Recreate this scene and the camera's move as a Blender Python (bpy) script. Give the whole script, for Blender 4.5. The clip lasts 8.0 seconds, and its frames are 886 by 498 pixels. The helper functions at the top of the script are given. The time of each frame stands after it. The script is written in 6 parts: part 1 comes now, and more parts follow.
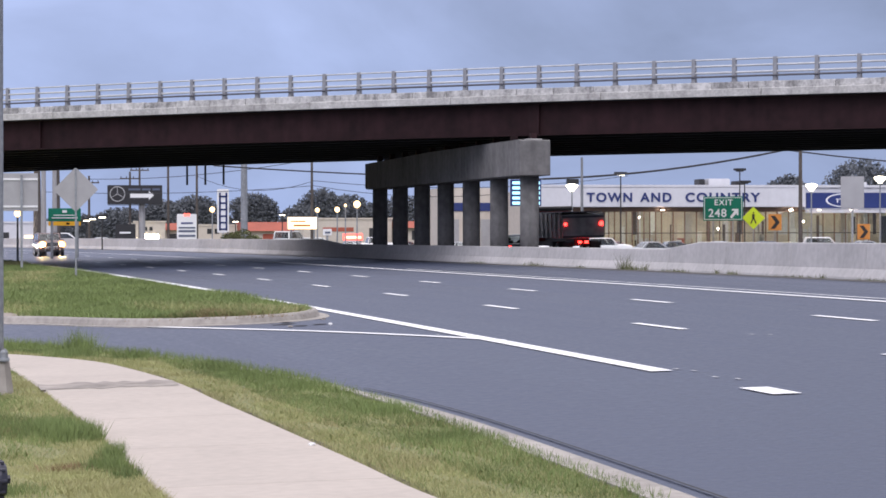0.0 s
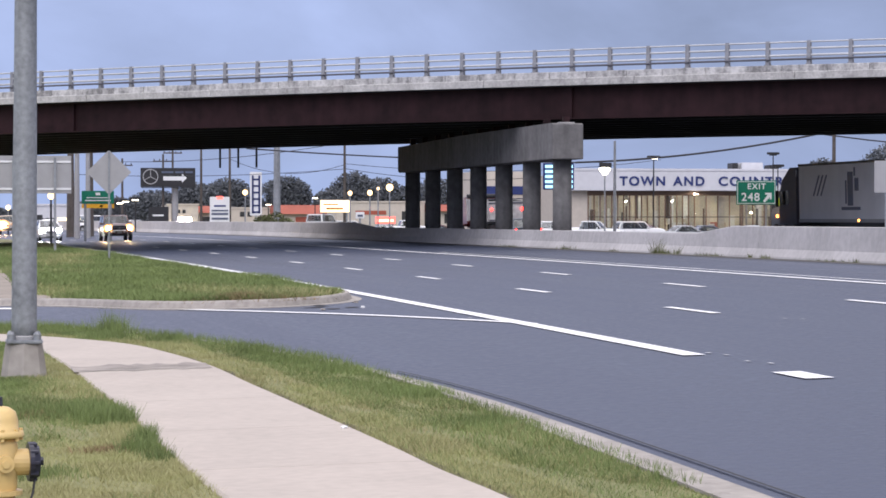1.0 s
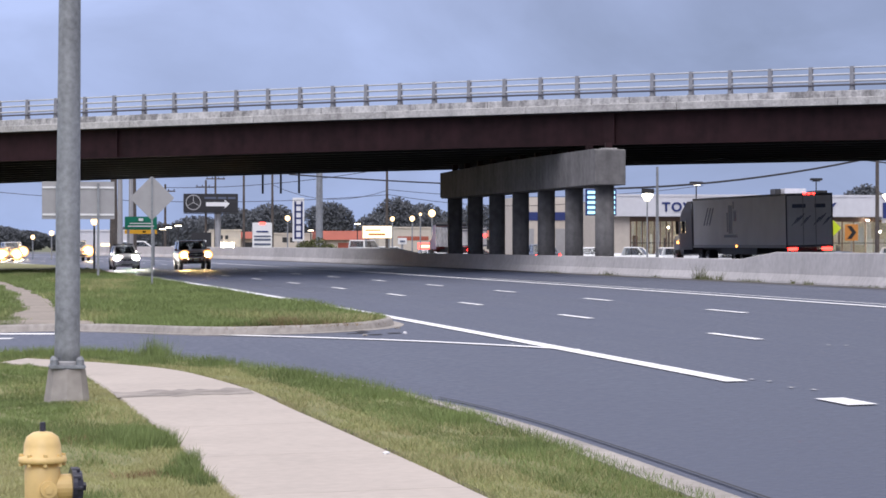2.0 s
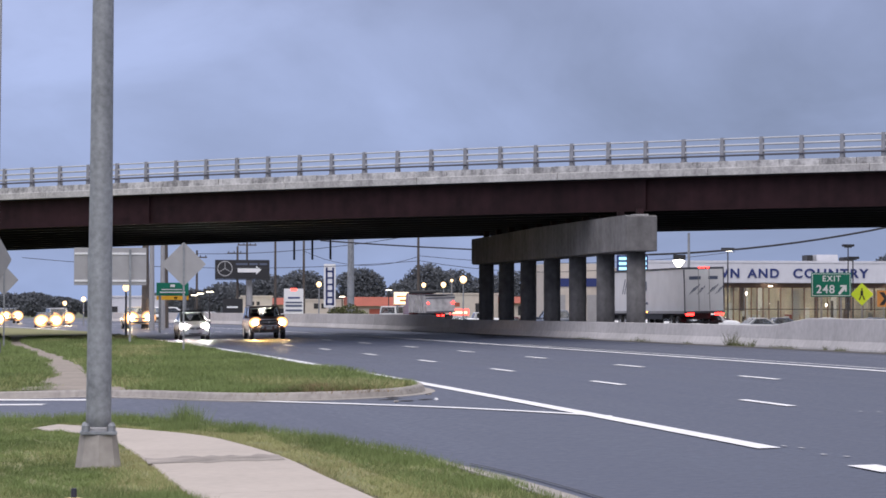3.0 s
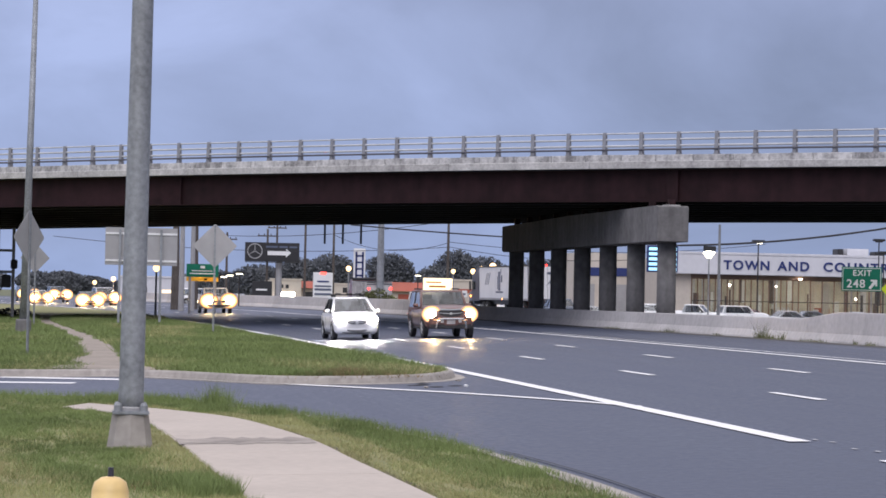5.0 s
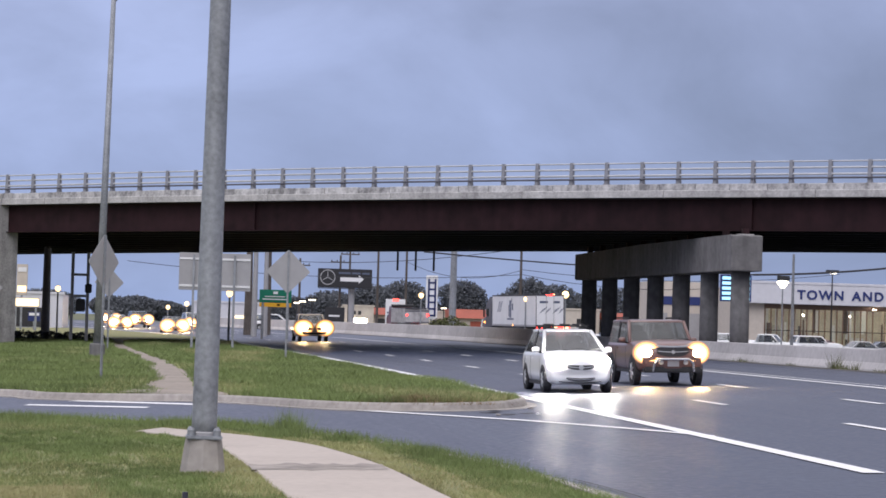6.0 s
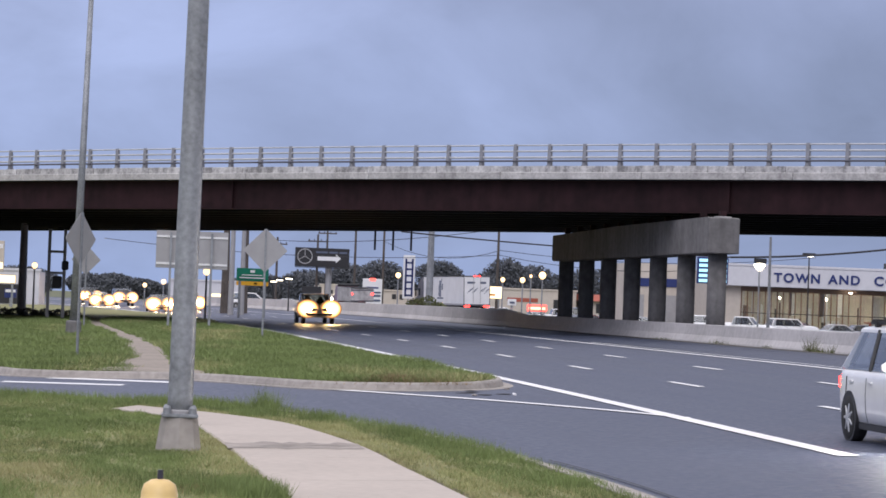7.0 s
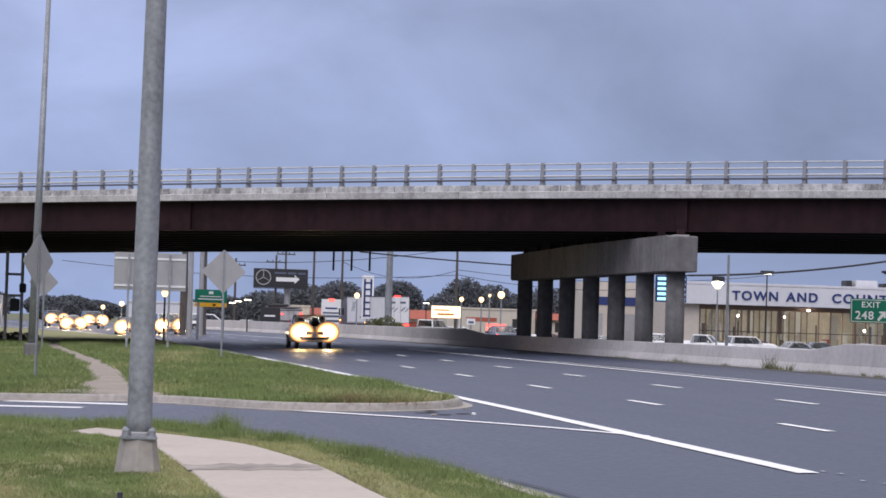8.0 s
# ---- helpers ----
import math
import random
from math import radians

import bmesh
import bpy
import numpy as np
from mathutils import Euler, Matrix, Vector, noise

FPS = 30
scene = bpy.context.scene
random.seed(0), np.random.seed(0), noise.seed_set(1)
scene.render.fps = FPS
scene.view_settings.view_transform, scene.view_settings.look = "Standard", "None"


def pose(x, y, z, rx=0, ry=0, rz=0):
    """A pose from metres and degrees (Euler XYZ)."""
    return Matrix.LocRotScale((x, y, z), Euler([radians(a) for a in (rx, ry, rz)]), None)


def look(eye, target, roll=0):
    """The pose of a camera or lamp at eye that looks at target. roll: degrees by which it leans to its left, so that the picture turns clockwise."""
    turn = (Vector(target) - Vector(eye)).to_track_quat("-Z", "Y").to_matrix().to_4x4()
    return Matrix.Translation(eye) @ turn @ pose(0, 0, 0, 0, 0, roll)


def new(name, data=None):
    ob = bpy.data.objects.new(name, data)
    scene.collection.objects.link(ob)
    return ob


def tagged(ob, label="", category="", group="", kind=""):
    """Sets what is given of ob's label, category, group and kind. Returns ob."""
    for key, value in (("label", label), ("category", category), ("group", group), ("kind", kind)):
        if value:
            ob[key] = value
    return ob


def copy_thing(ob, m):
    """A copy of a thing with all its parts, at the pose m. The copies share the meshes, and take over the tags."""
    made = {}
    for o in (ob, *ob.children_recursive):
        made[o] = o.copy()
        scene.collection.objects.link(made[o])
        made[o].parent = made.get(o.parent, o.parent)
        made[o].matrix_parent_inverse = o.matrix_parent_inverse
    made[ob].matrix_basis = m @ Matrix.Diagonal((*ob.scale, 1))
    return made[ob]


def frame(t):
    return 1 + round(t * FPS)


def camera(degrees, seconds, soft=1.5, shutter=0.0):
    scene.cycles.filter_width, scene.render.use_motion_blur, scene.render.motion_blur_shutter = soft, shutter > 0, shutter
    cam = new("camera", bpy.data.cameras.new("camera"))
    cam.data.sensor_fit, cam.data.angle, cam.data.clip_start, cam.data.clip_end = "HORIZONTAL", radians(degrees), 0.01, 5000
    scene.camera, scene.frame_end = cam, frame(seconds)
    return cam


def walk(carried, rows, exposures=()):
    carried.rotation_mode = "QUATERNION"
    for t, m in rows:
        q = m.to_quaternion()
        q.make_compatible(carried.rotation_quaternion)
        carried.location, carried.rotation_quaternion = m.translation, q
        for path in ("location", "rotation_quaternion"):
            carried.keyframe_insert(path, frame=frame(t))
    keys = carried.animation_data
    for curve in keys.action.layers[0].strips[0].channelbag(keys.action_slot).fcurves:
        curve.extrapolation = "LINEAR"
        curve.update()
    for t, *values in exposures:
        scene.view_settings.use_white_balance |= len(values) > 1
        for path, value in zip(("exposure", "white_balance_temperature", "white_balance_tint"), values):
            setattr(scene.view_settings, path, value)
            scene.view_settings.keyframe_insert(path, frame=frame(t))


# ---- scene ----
SLOPE = 0.0239          # the carriageway banks up towards the median


def bend(u):
    """Sideways run of the road's curve at u metres along it."""
    return -1.84e-4 * u * u - 0.0003 * max(u - 165.0, 0.0) ** 2


def gz(v, u):
    d = v - bend(u)
    fall = min(max((d - 47.5) / 7.0, 0.0), 1.0)
    step = min(max((d - 26.5) / 1.5, 0.0), 1.0)      # the far carriageway lies lower
    return SLOPE * min(max(d, -60.0), 45.0) - 0.82 * fall * fall * (3 - 2 * fall) - 0.40 * step * step * (3 - 2 * step)


EYE = 1.902
cam = camera(19.915, 8.0, soft=1.65)
walk(cam, [
    (0, pose(0, 0, EYE, 89.685, 0.131, -10.768)),
    (0.2, pose(0, 0, EYE, 89.624, 0.079, -10.358)),
    (0.5, pose(0, 0, EYE, 89.566, 0.001, -10.083)),
    (0.7, pose(0, 0, EYE, 89.544, 0.001, -9.860)),
    (1, pose(0, 0, EYE, 89.308, -0.000, -10.028)),
    (1.2, pose(0, 0, EYE, 89.148, 0.013, -10.133)),
    (1.5, pose(0, 0, EYE, 89.437, 0.033, -9.801)),
    (1.7, pose(0, 0, EYE, 89.655, 0.010, -9.477)),
    (2.8, pose(0, 0, EYE, 90.925, -0.051, -8.451)),
    (3, pose(0, 0, EYE, 91.396, -0.051, -8.358)),
    (3.2, pose(0, 0, EYE, 91.666, -0.140, -8.217)),
    (3.5, pose(0, 0, EYE, 91.788, -0.273, -8.295)),
    (3.7, pose(0, 0, EYE, 91.523, -0.380, -8.503)),
    (4, pose(0, 0, EYE, 91.116, -0.540, -8.796)),
    (4.2, pose(0, 0, EYE, 90.892, -0.590, -8.774)),
    (5.3, pose(-0.075, 0, EYE, 91.320, -1.242, -6.930)),
    (5.5, pose(-0.075, 0, EYE, 91.784, -1.179, -6.375)),
    (5.7, pose(-0.075, 0, EYE, 91.666, -1.373, -6.086)),
    (6, pose(-0.075, 0, EYE, 91.660, -1.664, -6.076)),
    (6.2, pose(-0.075, 0, EYE, 91.673, -1.766, -5.825)),
    (6.5, pose(-0.075, 0, EYE, 91.517, -1.919, -5.688)),
    (6.7, pose(-0.075, 0, EYE, 91.334, -1.999, -6.056)),
    (7, pose(-0.075, 0, EYE, 91.224, -2.118, -6.601)),
    (7.2, pose(-0.075, 0, EYE, 91.137, -2.092, -6.842)),
    (7.5, pose(-0.075, 0, EYE, 91.505, -2.051, -7.503)),
    (7.7, pose(-0.075, 0, EYE, 91.662, -1.922, -7.893)),
    (8, pose(-0.075, 0, EYE, 91.707, -1.729, -7.533)),
], exposures=[(0, 0.20, 6180, 15), (1.7, 0.20, 6180, 15), (2.8, -0.06, 6180, 15), (8, -0.08, 6180, 15)])

# ---- world, light ----
world = bpy.data.worlds.new("overcast_dusk")
scene.world = world
world.use_nodes = True
wn, wl = world.node_tree.nodes, world.node_tree.links
wn.clear()
w_out = wn.new("ShaderNodeOutputWorld")
w_bg = wn.new("ShaderNodeBackground")
w_tc = wn.new("ShaderNodeTexCoord")
w_sep = wn.new("ShaderNodeSeparateXYZ")
w_ramp = wn.new("ShaderNodeValToRGB")
w_map = wn.new("ShaderNodeMapping")
w_noise = wn.new("ShaderNodeTexNoise")
w_mr = wn.new("ShaderNodeMapRange")
w_mul = wn.new("ShaderNodeMix")
w_sky = wn.new("ShaderNodeTexSky")
w_add = wn.new("ShaderNodeMix")
w_sky.sky_type, w_sky.sun_disc = "NISHITA", False
w_sky.sun_elevation, w_sky.sun_rotation = radians(24), radians(200)
w_ramp.color_ramp.elements[0].position, w_ramp.color_ramp.elements[0].color = 0.0, (0.325, 0.42, 0.66, 1)
w_ramp.color_ramp.elements[1].position, w_ramp.color_ramp.elements[1].color = 1.0, (2.03, 1.95, 1.88, 1)
for pos, col in ((0.06, (0.335, 0.41, 0.635, 1)), (0.16, (0.40, 0.455, 0.66, 1)), (0.45, (0.83, 0.82, 0.90, 1))):
    e = w_ramp.color_ramp.elements.new(pos)
    e.color = col
w_map.inputs["Scale"].default_value = (1.0, 1.0, 1.9)
w_map.inputs["Rotation"].default_value = (0.0, 0.35, 0.0)
w_noise.inputs["Scale"].default_value, w_noise.inputs["Detail"].default_value = 9.0, 9.0
w_noise.inputs["Roughness"].default_value, w_noise.inputs["Distortion"].default_value = 0.52, 0.35
w_mr.inputs["From Min"].default_value, w_mr.inputs["From Max"].default_value = 0.3, 0.7
w_mr.inputs["To Min"].default_value, w_mr.inputs["To Max"].default_value = 0.76, 1.20
w_mul.data_type, w_mul.blend_type = "RGBA", "MULTIPLY"
w_mul.inputs[0].default_value = 1.0
w_add.data_type, w_add.blend_type = "RGBA", "ADD"
w_add.inputs[0].default_value = 0.008
wl.new(w_tc.outputs["Generated"], w_sep.inputs[0])
wl.new(w_sep.outputs["Z"], w_ramp.inputs["Fac"])
wl.new(w_tc.outputs["Generated"], w_map.inputs["Vector"])
wl.new(w_map.outputs["Vector"], w_noise.inputs["Vector"])
wl.new(w_noise.outputs["Fac"], w_mr.inputs["Value"])
wl.new(w_ramp.outputs["Color"], w_mul.inputs[6])
w_az = wn.new("ShaderNodeMapRange")          # the sky is lighter towards the west
w_az.inputs["From Min"].default_value, w_az.inputs["From Max"].default_value = -0.1, 0.4
w_az.inputs["To Min"].default_value, w_az.inputs["To Max"].default_value = 1.07, 0.68
w_both = wn.new("ShaderNodeMath")
w_both.operation = "MULTIPLY"
wl.new(w_sep.outputs["X"], w_az.inputs["Value"])
wl.new(w_mr.outputs["Result"], w_both.inputs[0])
wl.new(w_az.outputs["Result"], w_both.inputs[1])
wl.new(w_both.outputs[0], w_mul.inputs[7])
wl.new(w_mul.outputs[2], w_add.inputs[6])
wl.new(w_sky.outputs["Color"], w_add.inputs[7])
wl.new(w_add.outputs[2], w_bg.inputs["Color"])
w_bg.inputs["Strength"].default_value = 1.0
wl.new(w_bg.outputs["Background"], w_out.inputs["Surface"])
sun_data = bpy.data.lights.new("sun", "SUN")
sun_data.energy, sun_data.angle, sun_data.color = 1.1, radians(40), (1.0, 0.97, 0.95)
sun = new("sun", sun_data)
sun.matrix_world = look((-12, -90, 62), (0, 0, 0))


# ---- materials ----
def mat(name, color, rough=0.7, metal=0.0, var=0.15, scale=8.0, big=0.4, bump=0.0, tint=None, streak=0.0, spec=0.5, isl=0.0, obj=0.0, rough_var=0.0, lanes=None):
    """Plain surface: colour with two scales of variation, optional run-down streaks and relief."""
    m = bpy.data.materials.new(name)
    m.use_nodes = True
    n, l = m.node_tree.nodes, m.node_tree.links
    b = n["Principled BSDF"]
    b.inputs["Roughness"].default_value, b.inputs["Metallic"].default_value = rough, metal
    b.inputs["Specular IOR Level"].default_value = spec
    tc = n.new("ShaderNodeTexCoord")
    fine, wide = n.new("ShaderNodeTexNoise"), n.new("ShaderNodeTexNoise")
    fine.inputs["Scale"].default_value, fine.inputs["Detail"].default_value = scale, 6
    wide.inputs["Scale"].default_value, wide.inputs["Detail"].default_value = big, 4
    for x in (fine, wide):
        l.new(tc.outputs["Object"], x.inputs["Vector"])
    if lanes:      # the wide variation runs along the road
        run = n.new("ShaderNodeMapping")
        run.inputs["Scale"].default_value = lanes
        l.new(tc.outputs["Object"], run.inputs["Vector"])
        l.new(run.outputs["Vector"], wide.inputs["Vector"])
    add = n.new("ShaderNodeMath")
    add.operation = "ADD"
    l.new(fine.outputs["Fac"], add.inputs[0])
    l.new(wide.outputs["Fac"], add.inputs[1])
    last = add.outputs[0]
    if streak:
        mp, sn, ad2 = n.new("ShaderNodeMapping"), n.new("ShaderNodeTexNoise"), n.new("ShaderNodeMath")
        mp.inputs["Scale"].default_value = (2.2, 2.2, 0.25)
        sn.inputs["Scale"].default_value, sn.inputs["Detail"].default_value = 1.0, 6
        l.new(tc.outputs["Object"], mp.inputs["Vector"])
        l.new(mp.outputs["Vector"], sn.inputs["Vector"])
        ad2.operation = "MULTIPLY_ADD"
        l.new(sn.outputs["Fac"], ad2.inputs[0])
        ad2.inputs[1].default_value = streak
        l.new(last, ad2.inputs[2])
        sub = n.new("ShaderNodeMath")
        sub.operation = "SUBTRACT"
        l.new(ad2.outputs[0], sub.inputs[0])
        sub.inputs[1].default_value = streak * 0.5
        last = sub.outputs[0]
    if isl or obj:
        src = n.new("ShaderNodeNewGeometry").outputs["Random Per Island"] if isl else n.new("ShaderNodeObjectInfo").outputs["Random"]
        ma, sb = n.new("ShaderNodeMath"), n.new("ShaderNodeMath")
        ma.operation = "MULTIPLY_ADD"
        l.new(src, ma.inputs[0])
        ma.inputs[1].default_value = isl or obj
        l.new(last, ma.inputs[2])
        sb.operation = "SUBTRACT"
        l.new(ma.outputs[0], sb.inputs[0])
        sb.inputs[1].default_value = (isl or obj) / 2
        last = sb.outputs[0]
    ramp = n.new("ShaderNodeMapRange")
    ramp.inputs["From Min"].default_value, ramp.inputs["From Max"].default_value = 0.6, 1.4
    l.new(last, ramp.inputs["Value"])
    mix = n.new("ShaderNodeMix")
    mix.data_type = "RGBA"
    c = Vector(color[:3])
    d = Vector(tint) if tint else c * (1 - 1.6 * var)
    mix.inputs[6].default_value = (*d, 1)
    mix.inputs[7].default_value = (*(c * (1 + var)), 1)
    l.new(ramp.outputs["Result"], mix.inputs[0])
    l.new(mix.outputs[2], b.inputs["Base Color"])
    if rough_var:
        rr = n.new("ShaderNodeMapRange")
        rr.inputs["From Min"].default_value, rr.inputs["From Max"].default_value = 0.7, 1.3
        rr.inputs["To Min"].default_value, rr.inputs["To Max"].default_value = rough - rough_var, rough + rough_var
        l.new(last, rr.inputs["Value"])
        l.new(rr.outputs["Result"], b.inputs["Roughness"])
    if bump:
        bp = n.new("ShaderNodeBump")
        bp.inputs["Strength"].default_value, bp.inputs["Distance"].default_value = bump, 0.02
        l.new(fine.outputs["Fac"], bp.inputs["Height"])
        l.new(bp.outputs["Normal"], b.inputs["Normal"])
    return m


def glow(name, color, strength):
    m = bpy.data.materials.new(name)
    m.use_nodes = True
    b = m.node_tree.nodes["Principled BSDF"]
    b.inputs["Base Color"].default_value = (*color, 1)
    b.inputs["Emission Color"].default_value = (*color, 1)
    b.inputs["Emission Strength"].default_value = strength
    return m


def glass_mat(name, color, rough=0.08):
    m = bpy.data.materials.new(name)
    m.use_nodes = True
    b = m.node_tree.nodes["Principled BSDF"]
    b.inputs["Base Color"].default_value = (*color, 1)
    b.inputs["Roughness"].default_value = rough
    b.inputs["Specular IOR Level"].default_value = 0.35
    return m


M_ASPH = mat("asphalt", (0.055, 0.066, 0.104), 0.50, var=0.18, scale=9, big=1.0, bump=0.6, rough_var=0.14, tint=(0.037, 0.045, 0.074), lanes=(0.55, 0.045, 1.0))
M_ASPH2 = mat("asphalt_lot", (0.11, 0.11, 0.118), 0.6, var=0.2, scale=10, big=0.15)
M_LINE = mat("road_paint", (0.84, 0.84, 0.85), 0.6, var=0.1, scale=14, big=2.0, bump=0.15)
M_WORN = mat("worn_paint", (0.55, 0.55, 0.56), 0.6, var=0.35, scale=18, big=4.0)
M_SOIL = mat("soil_turf", (0.21, 0.20, 0.09), 0.95, var=0.25, scale=14, big=0.5, tint=(0.14, 0.15, 0.06))
M_FAR = mat("far_ground", (0.14, 0.15, 0.08), 0.95, var=0.3, scale=0.4, big=0.02)
M_PATH = mat("sandy_path", (0.30, 0.26, 0.22), 0.95, var=0.2, scale=6, big=0.6, bump=0.3)
M_WALK = mat("sidewalk_concrete", (0.46, 0.405, 0.355), 0.85, var=0.09, scale=9, big=0.8, bump=0.15, obj=0.15)
M_STAIN = mat("damp_silt", (0.335, 0.295, 0.26), 0.8, var=0.3, scale=5, big=1.2)
M_KERB = mat("kerb_concrete", (0.36, 0.33, 0.30), 0.85, var=0.22, scale=7, big=0.6, bump=0.2, obj=0.10)
M_SEAM = mat("dark_seam", (0.035, 0.035, 0.04), 0.9, var=0.2, scale=10, big=1)
M_BARR = mat("barrier_concrete", (0.49, 0.47, 0.465), 0.85, var=0.15, scale=4.0, big=0.35, bump=0.15, streak=0.05, obj=0.35)
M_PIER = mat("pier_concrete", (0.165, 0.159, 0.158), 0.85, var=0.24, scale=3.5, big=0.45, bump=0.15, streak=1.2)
M_PARA = mat("parapet_concrete", (0.50, 0.49, 0.475), 0.85, var=0.16, scale=9.0, big=1.6, streak=0.8, tint=(0.27, 0.26, 0.255), obj=0.2)
M_KBLOCK = mat("weathered_kerb_concrete", (0.50, 0.49, 0.485), 0.9, var=0.2, scale=9.0, big=2.4, streak=1.5, tint=(0.19, 0.185, 0.185), obj=0.3)
M_RUST = mat("weathering_steel", (0.026, 0.0105, 0.0125), 0.7, spec=0.2, var=0.3, scale=2.0, big=0.25, streak=0.9)
# near-black because the shade below the deck is put into the colour
M_DECK_SHADE = mat("shaded_soffit", (0.018, 0.0175, 0.023), 0.85, var=0.2, scale=1.0, big=0.2)
M_GALV = mat("galvanised_steel", (0.29, 0.305, 0.325), 0.55, metal=0.3, var=0.28, scale=16, big=1.6, streak=0.6)
M_ALU = mat("sign_back_aluminium", (0.36, 0.355, 0.36), 0.5, metal=0.15, var=0.08, scale=3, big=0.8)
M_RAIL = mat("rail_aluminium", (0.52, 0.53, 0.55), 0.42, metal=0.3, var=0.1, scale=4, big=0.6)
M_GREYPIPE = mat("dark_conduit", (0.10, 0.10, 0.12), 0.6, var=0.15)
M_POST = mat("railing_post_steel", (0.27, 0.275, 0.30), 0.6, metal=0.2, var=0.15, scale=4, big=0.6)
M_WOODPOLE = mat("timber_pole", (0.10, 0.085, 0.075), 0.9, var=0.25, scale=5, big=0.8, streak=0.8)
M_WIRE = mat("cable_black", (0.03, 0.03, 0.035), 0.7, var=0.1)
M_WHITEWALL = mat("white_cladding", (0.62, 0.62, 0.65), 0.6, var=0.06, scale=2, big=0.15, streak=0.5)
M_CREAM = mat("cream_stucco", (0.56, 0.50, 0.43), 0.8, var=0.08, scale=2, big=0.2)
M_REDROOF = mat("terracotta_roof", (0.36, 0.09, 0.055), 0.7, var=0.15, scale=3, big=0.3)
M_NAVY = mat("navy_panel", (0.016, 0.032, 0.15), 0.45, var=0.08, scale=2, big=0.3)
M_GREEN = mat("sign_green", (0.0, 0.17, 0.10), 0.45, var=0.06, scale=2, big=0.4)
M_YELLOW = mat("sign_yellow", (0.80, 0.42, 0.02), 0.5, var=0.06)
M_LIME = mat("sign_fluorescent", (0.72, 0.86, 0.03), 0.5, var=0.05)
M_ORANGE = mat("sign_orange", (0.62, 0.25, 0.05), 0.5, var=0.06)
M_BLACK = mat("black_paint", (0.015, 0.015, 0.018), 0.5, var=0.1)
M_WHITE = mat("white_paint", (0.78, 0.78, 0.78), 0.5, var=0.05)
M_DARK = mat("dark_plastic", (0.022, 0.022, 0.024), 0.55, var=0.15)
M_TYRE = mat("tyre_rubber", (0.022, 0.022, 0.022), 0.85, var=0.15, scale=20)
M_RIM = mat("alloy_rim", (0.50, 0.51, 0.52), 0.35, metal=0.45, var=0.1)
M_GLASS = glass_mat("dark_car_glass", (0.025, 0.03, 0.035))
M_BARK = mat("bark", (0.07, 0.055, 0.045), 0.95, var=0.25, scale=6, big=1)
# leaf green shifted to pale blue-grey: distance haze is mixed into the colour
M_HAZE_LEAF = mat("hazed_foliage", (0.12, 0.13, 0.145), 0.9, var=0.22, scale=2, big=0.2, isl=0.5)
M_SHRUB = mat("shrub_leaf", (0.12, 0.13, 0.05), 0.8, var=0.35, scale=3, big=0.6, isl=0.5)
M_BLADE = mat("grass_blade", (0.30, 0.315, 0.135), 0.75, var=0.25, scale=1.3, big=0.35, isl=0.35, tint=(0.32, 0.28, 0.15), spec=0.25)
M_BLADE2 = mat("lush_grass_blade", (0.185, 0.24, 0.085), 0.75, var=0.3, scale=1.5, big=0.3, isl=0.4, spec=0.25)
M_HYD = mat("hydrant_yellow", (0.74, 0.53, 0.22), 0.42, var=0.12, scale=9, big=3, bump=0.08)
M_HYDCAP = mat("hydrant_cap_black", (0.03, 0.03, 0.05), 0.35, var=0.2, scale=12, big=3)
M_LAMPWARM = glow("warm_lamp", (1.0, 0.68, 0.32), 2.6)
M_LAMPCOOL = glow("cool_lamp", (1.0, 0.90, 0.66), 5.0)
M_HEADW = glow("headlamp_white", (1.0, 0.93, 0.80), 700.0)
M_HEADY = glow("headlamp_amber", (1.0, 0.66, 0.28), 480.0)
M_HEADF = glow("headlamp_distant", (1.0, 0.70, 0.34), 190.0)
M_TAIL = glow("tail_red", (1.0, 0.03, 0.02), 9.0)
M_MARK = glow("marker_amber", (1.0, 0.35, 0.06), 7.0)
M_SHOP = glow("shop_lamp", (1.0, 0.85, 0.64), 62.0)
M_SIGNLIT = glow("lit_sign", (1.0, 0.78, 0.45), 1.5)
M_SCREEN = glow("led_screen", (0.45, 0.85, 1.0), 0.95)
M_NEONRED = glow("neon_red", (1.0, 0.10, 0.07), 2.6)
M_HEADER = mat("brown_header", (0.16, 0.105, 0.075), 0.7, var=0.2, scale=3)
M_INTERIOR = mat("showroom_wall", (0.62, 0.57, 0.48), 0.8, var=0.2, scale=1, big=0.3)


# ---- mesh helpers ----
def mesh_of(name, bm, material, smooth=False):
    me = bpy.data.meshes.new(name)
    bmesh.ops.recalc_face_normals(bm, faces=bm.faces)
    bm.to_mesh(me)
    bm.free()
    me.materials.append(material)
    if smooth:
        me.polygons.foreach_set("use_smooth", [True] * len(me.polygons))
    return me


def part(name, bm, material, parent=None, label="", smooth=False):
    ob = new(name, mesh_of(name, bm, material, smooth))
    ob.parent = parent
    if label:
        ob["label"] = label
    return ob


def thing(name, label, category, m=None, group="", kind=""):
    e = new(name)
    if m is not None:
        e.matrix_basis = m
    return tagged(e, label, category, group, kind)


def box(x0, x1, y0, y1, z0, z1, bevel=0.0, bm=None):
    b2 = bmesh.new()
    bmesh.ops.create_cube(b2, size=1)
    for v in b2.verts:
        v.co = Vector((x0 + (v.co.x + 0.5) * (x1 - x0), y0 + (v.co.y + 0.5) * (y1 - y0), z0 + (v.co.z + 0.5) * (z1 - z0)))
    if bevel:
        bmesh.ops.bevel(b2, geom=list(b2.edges), offset=bevel, segments=2, affect="EDGES")
    return join(bm, b2)


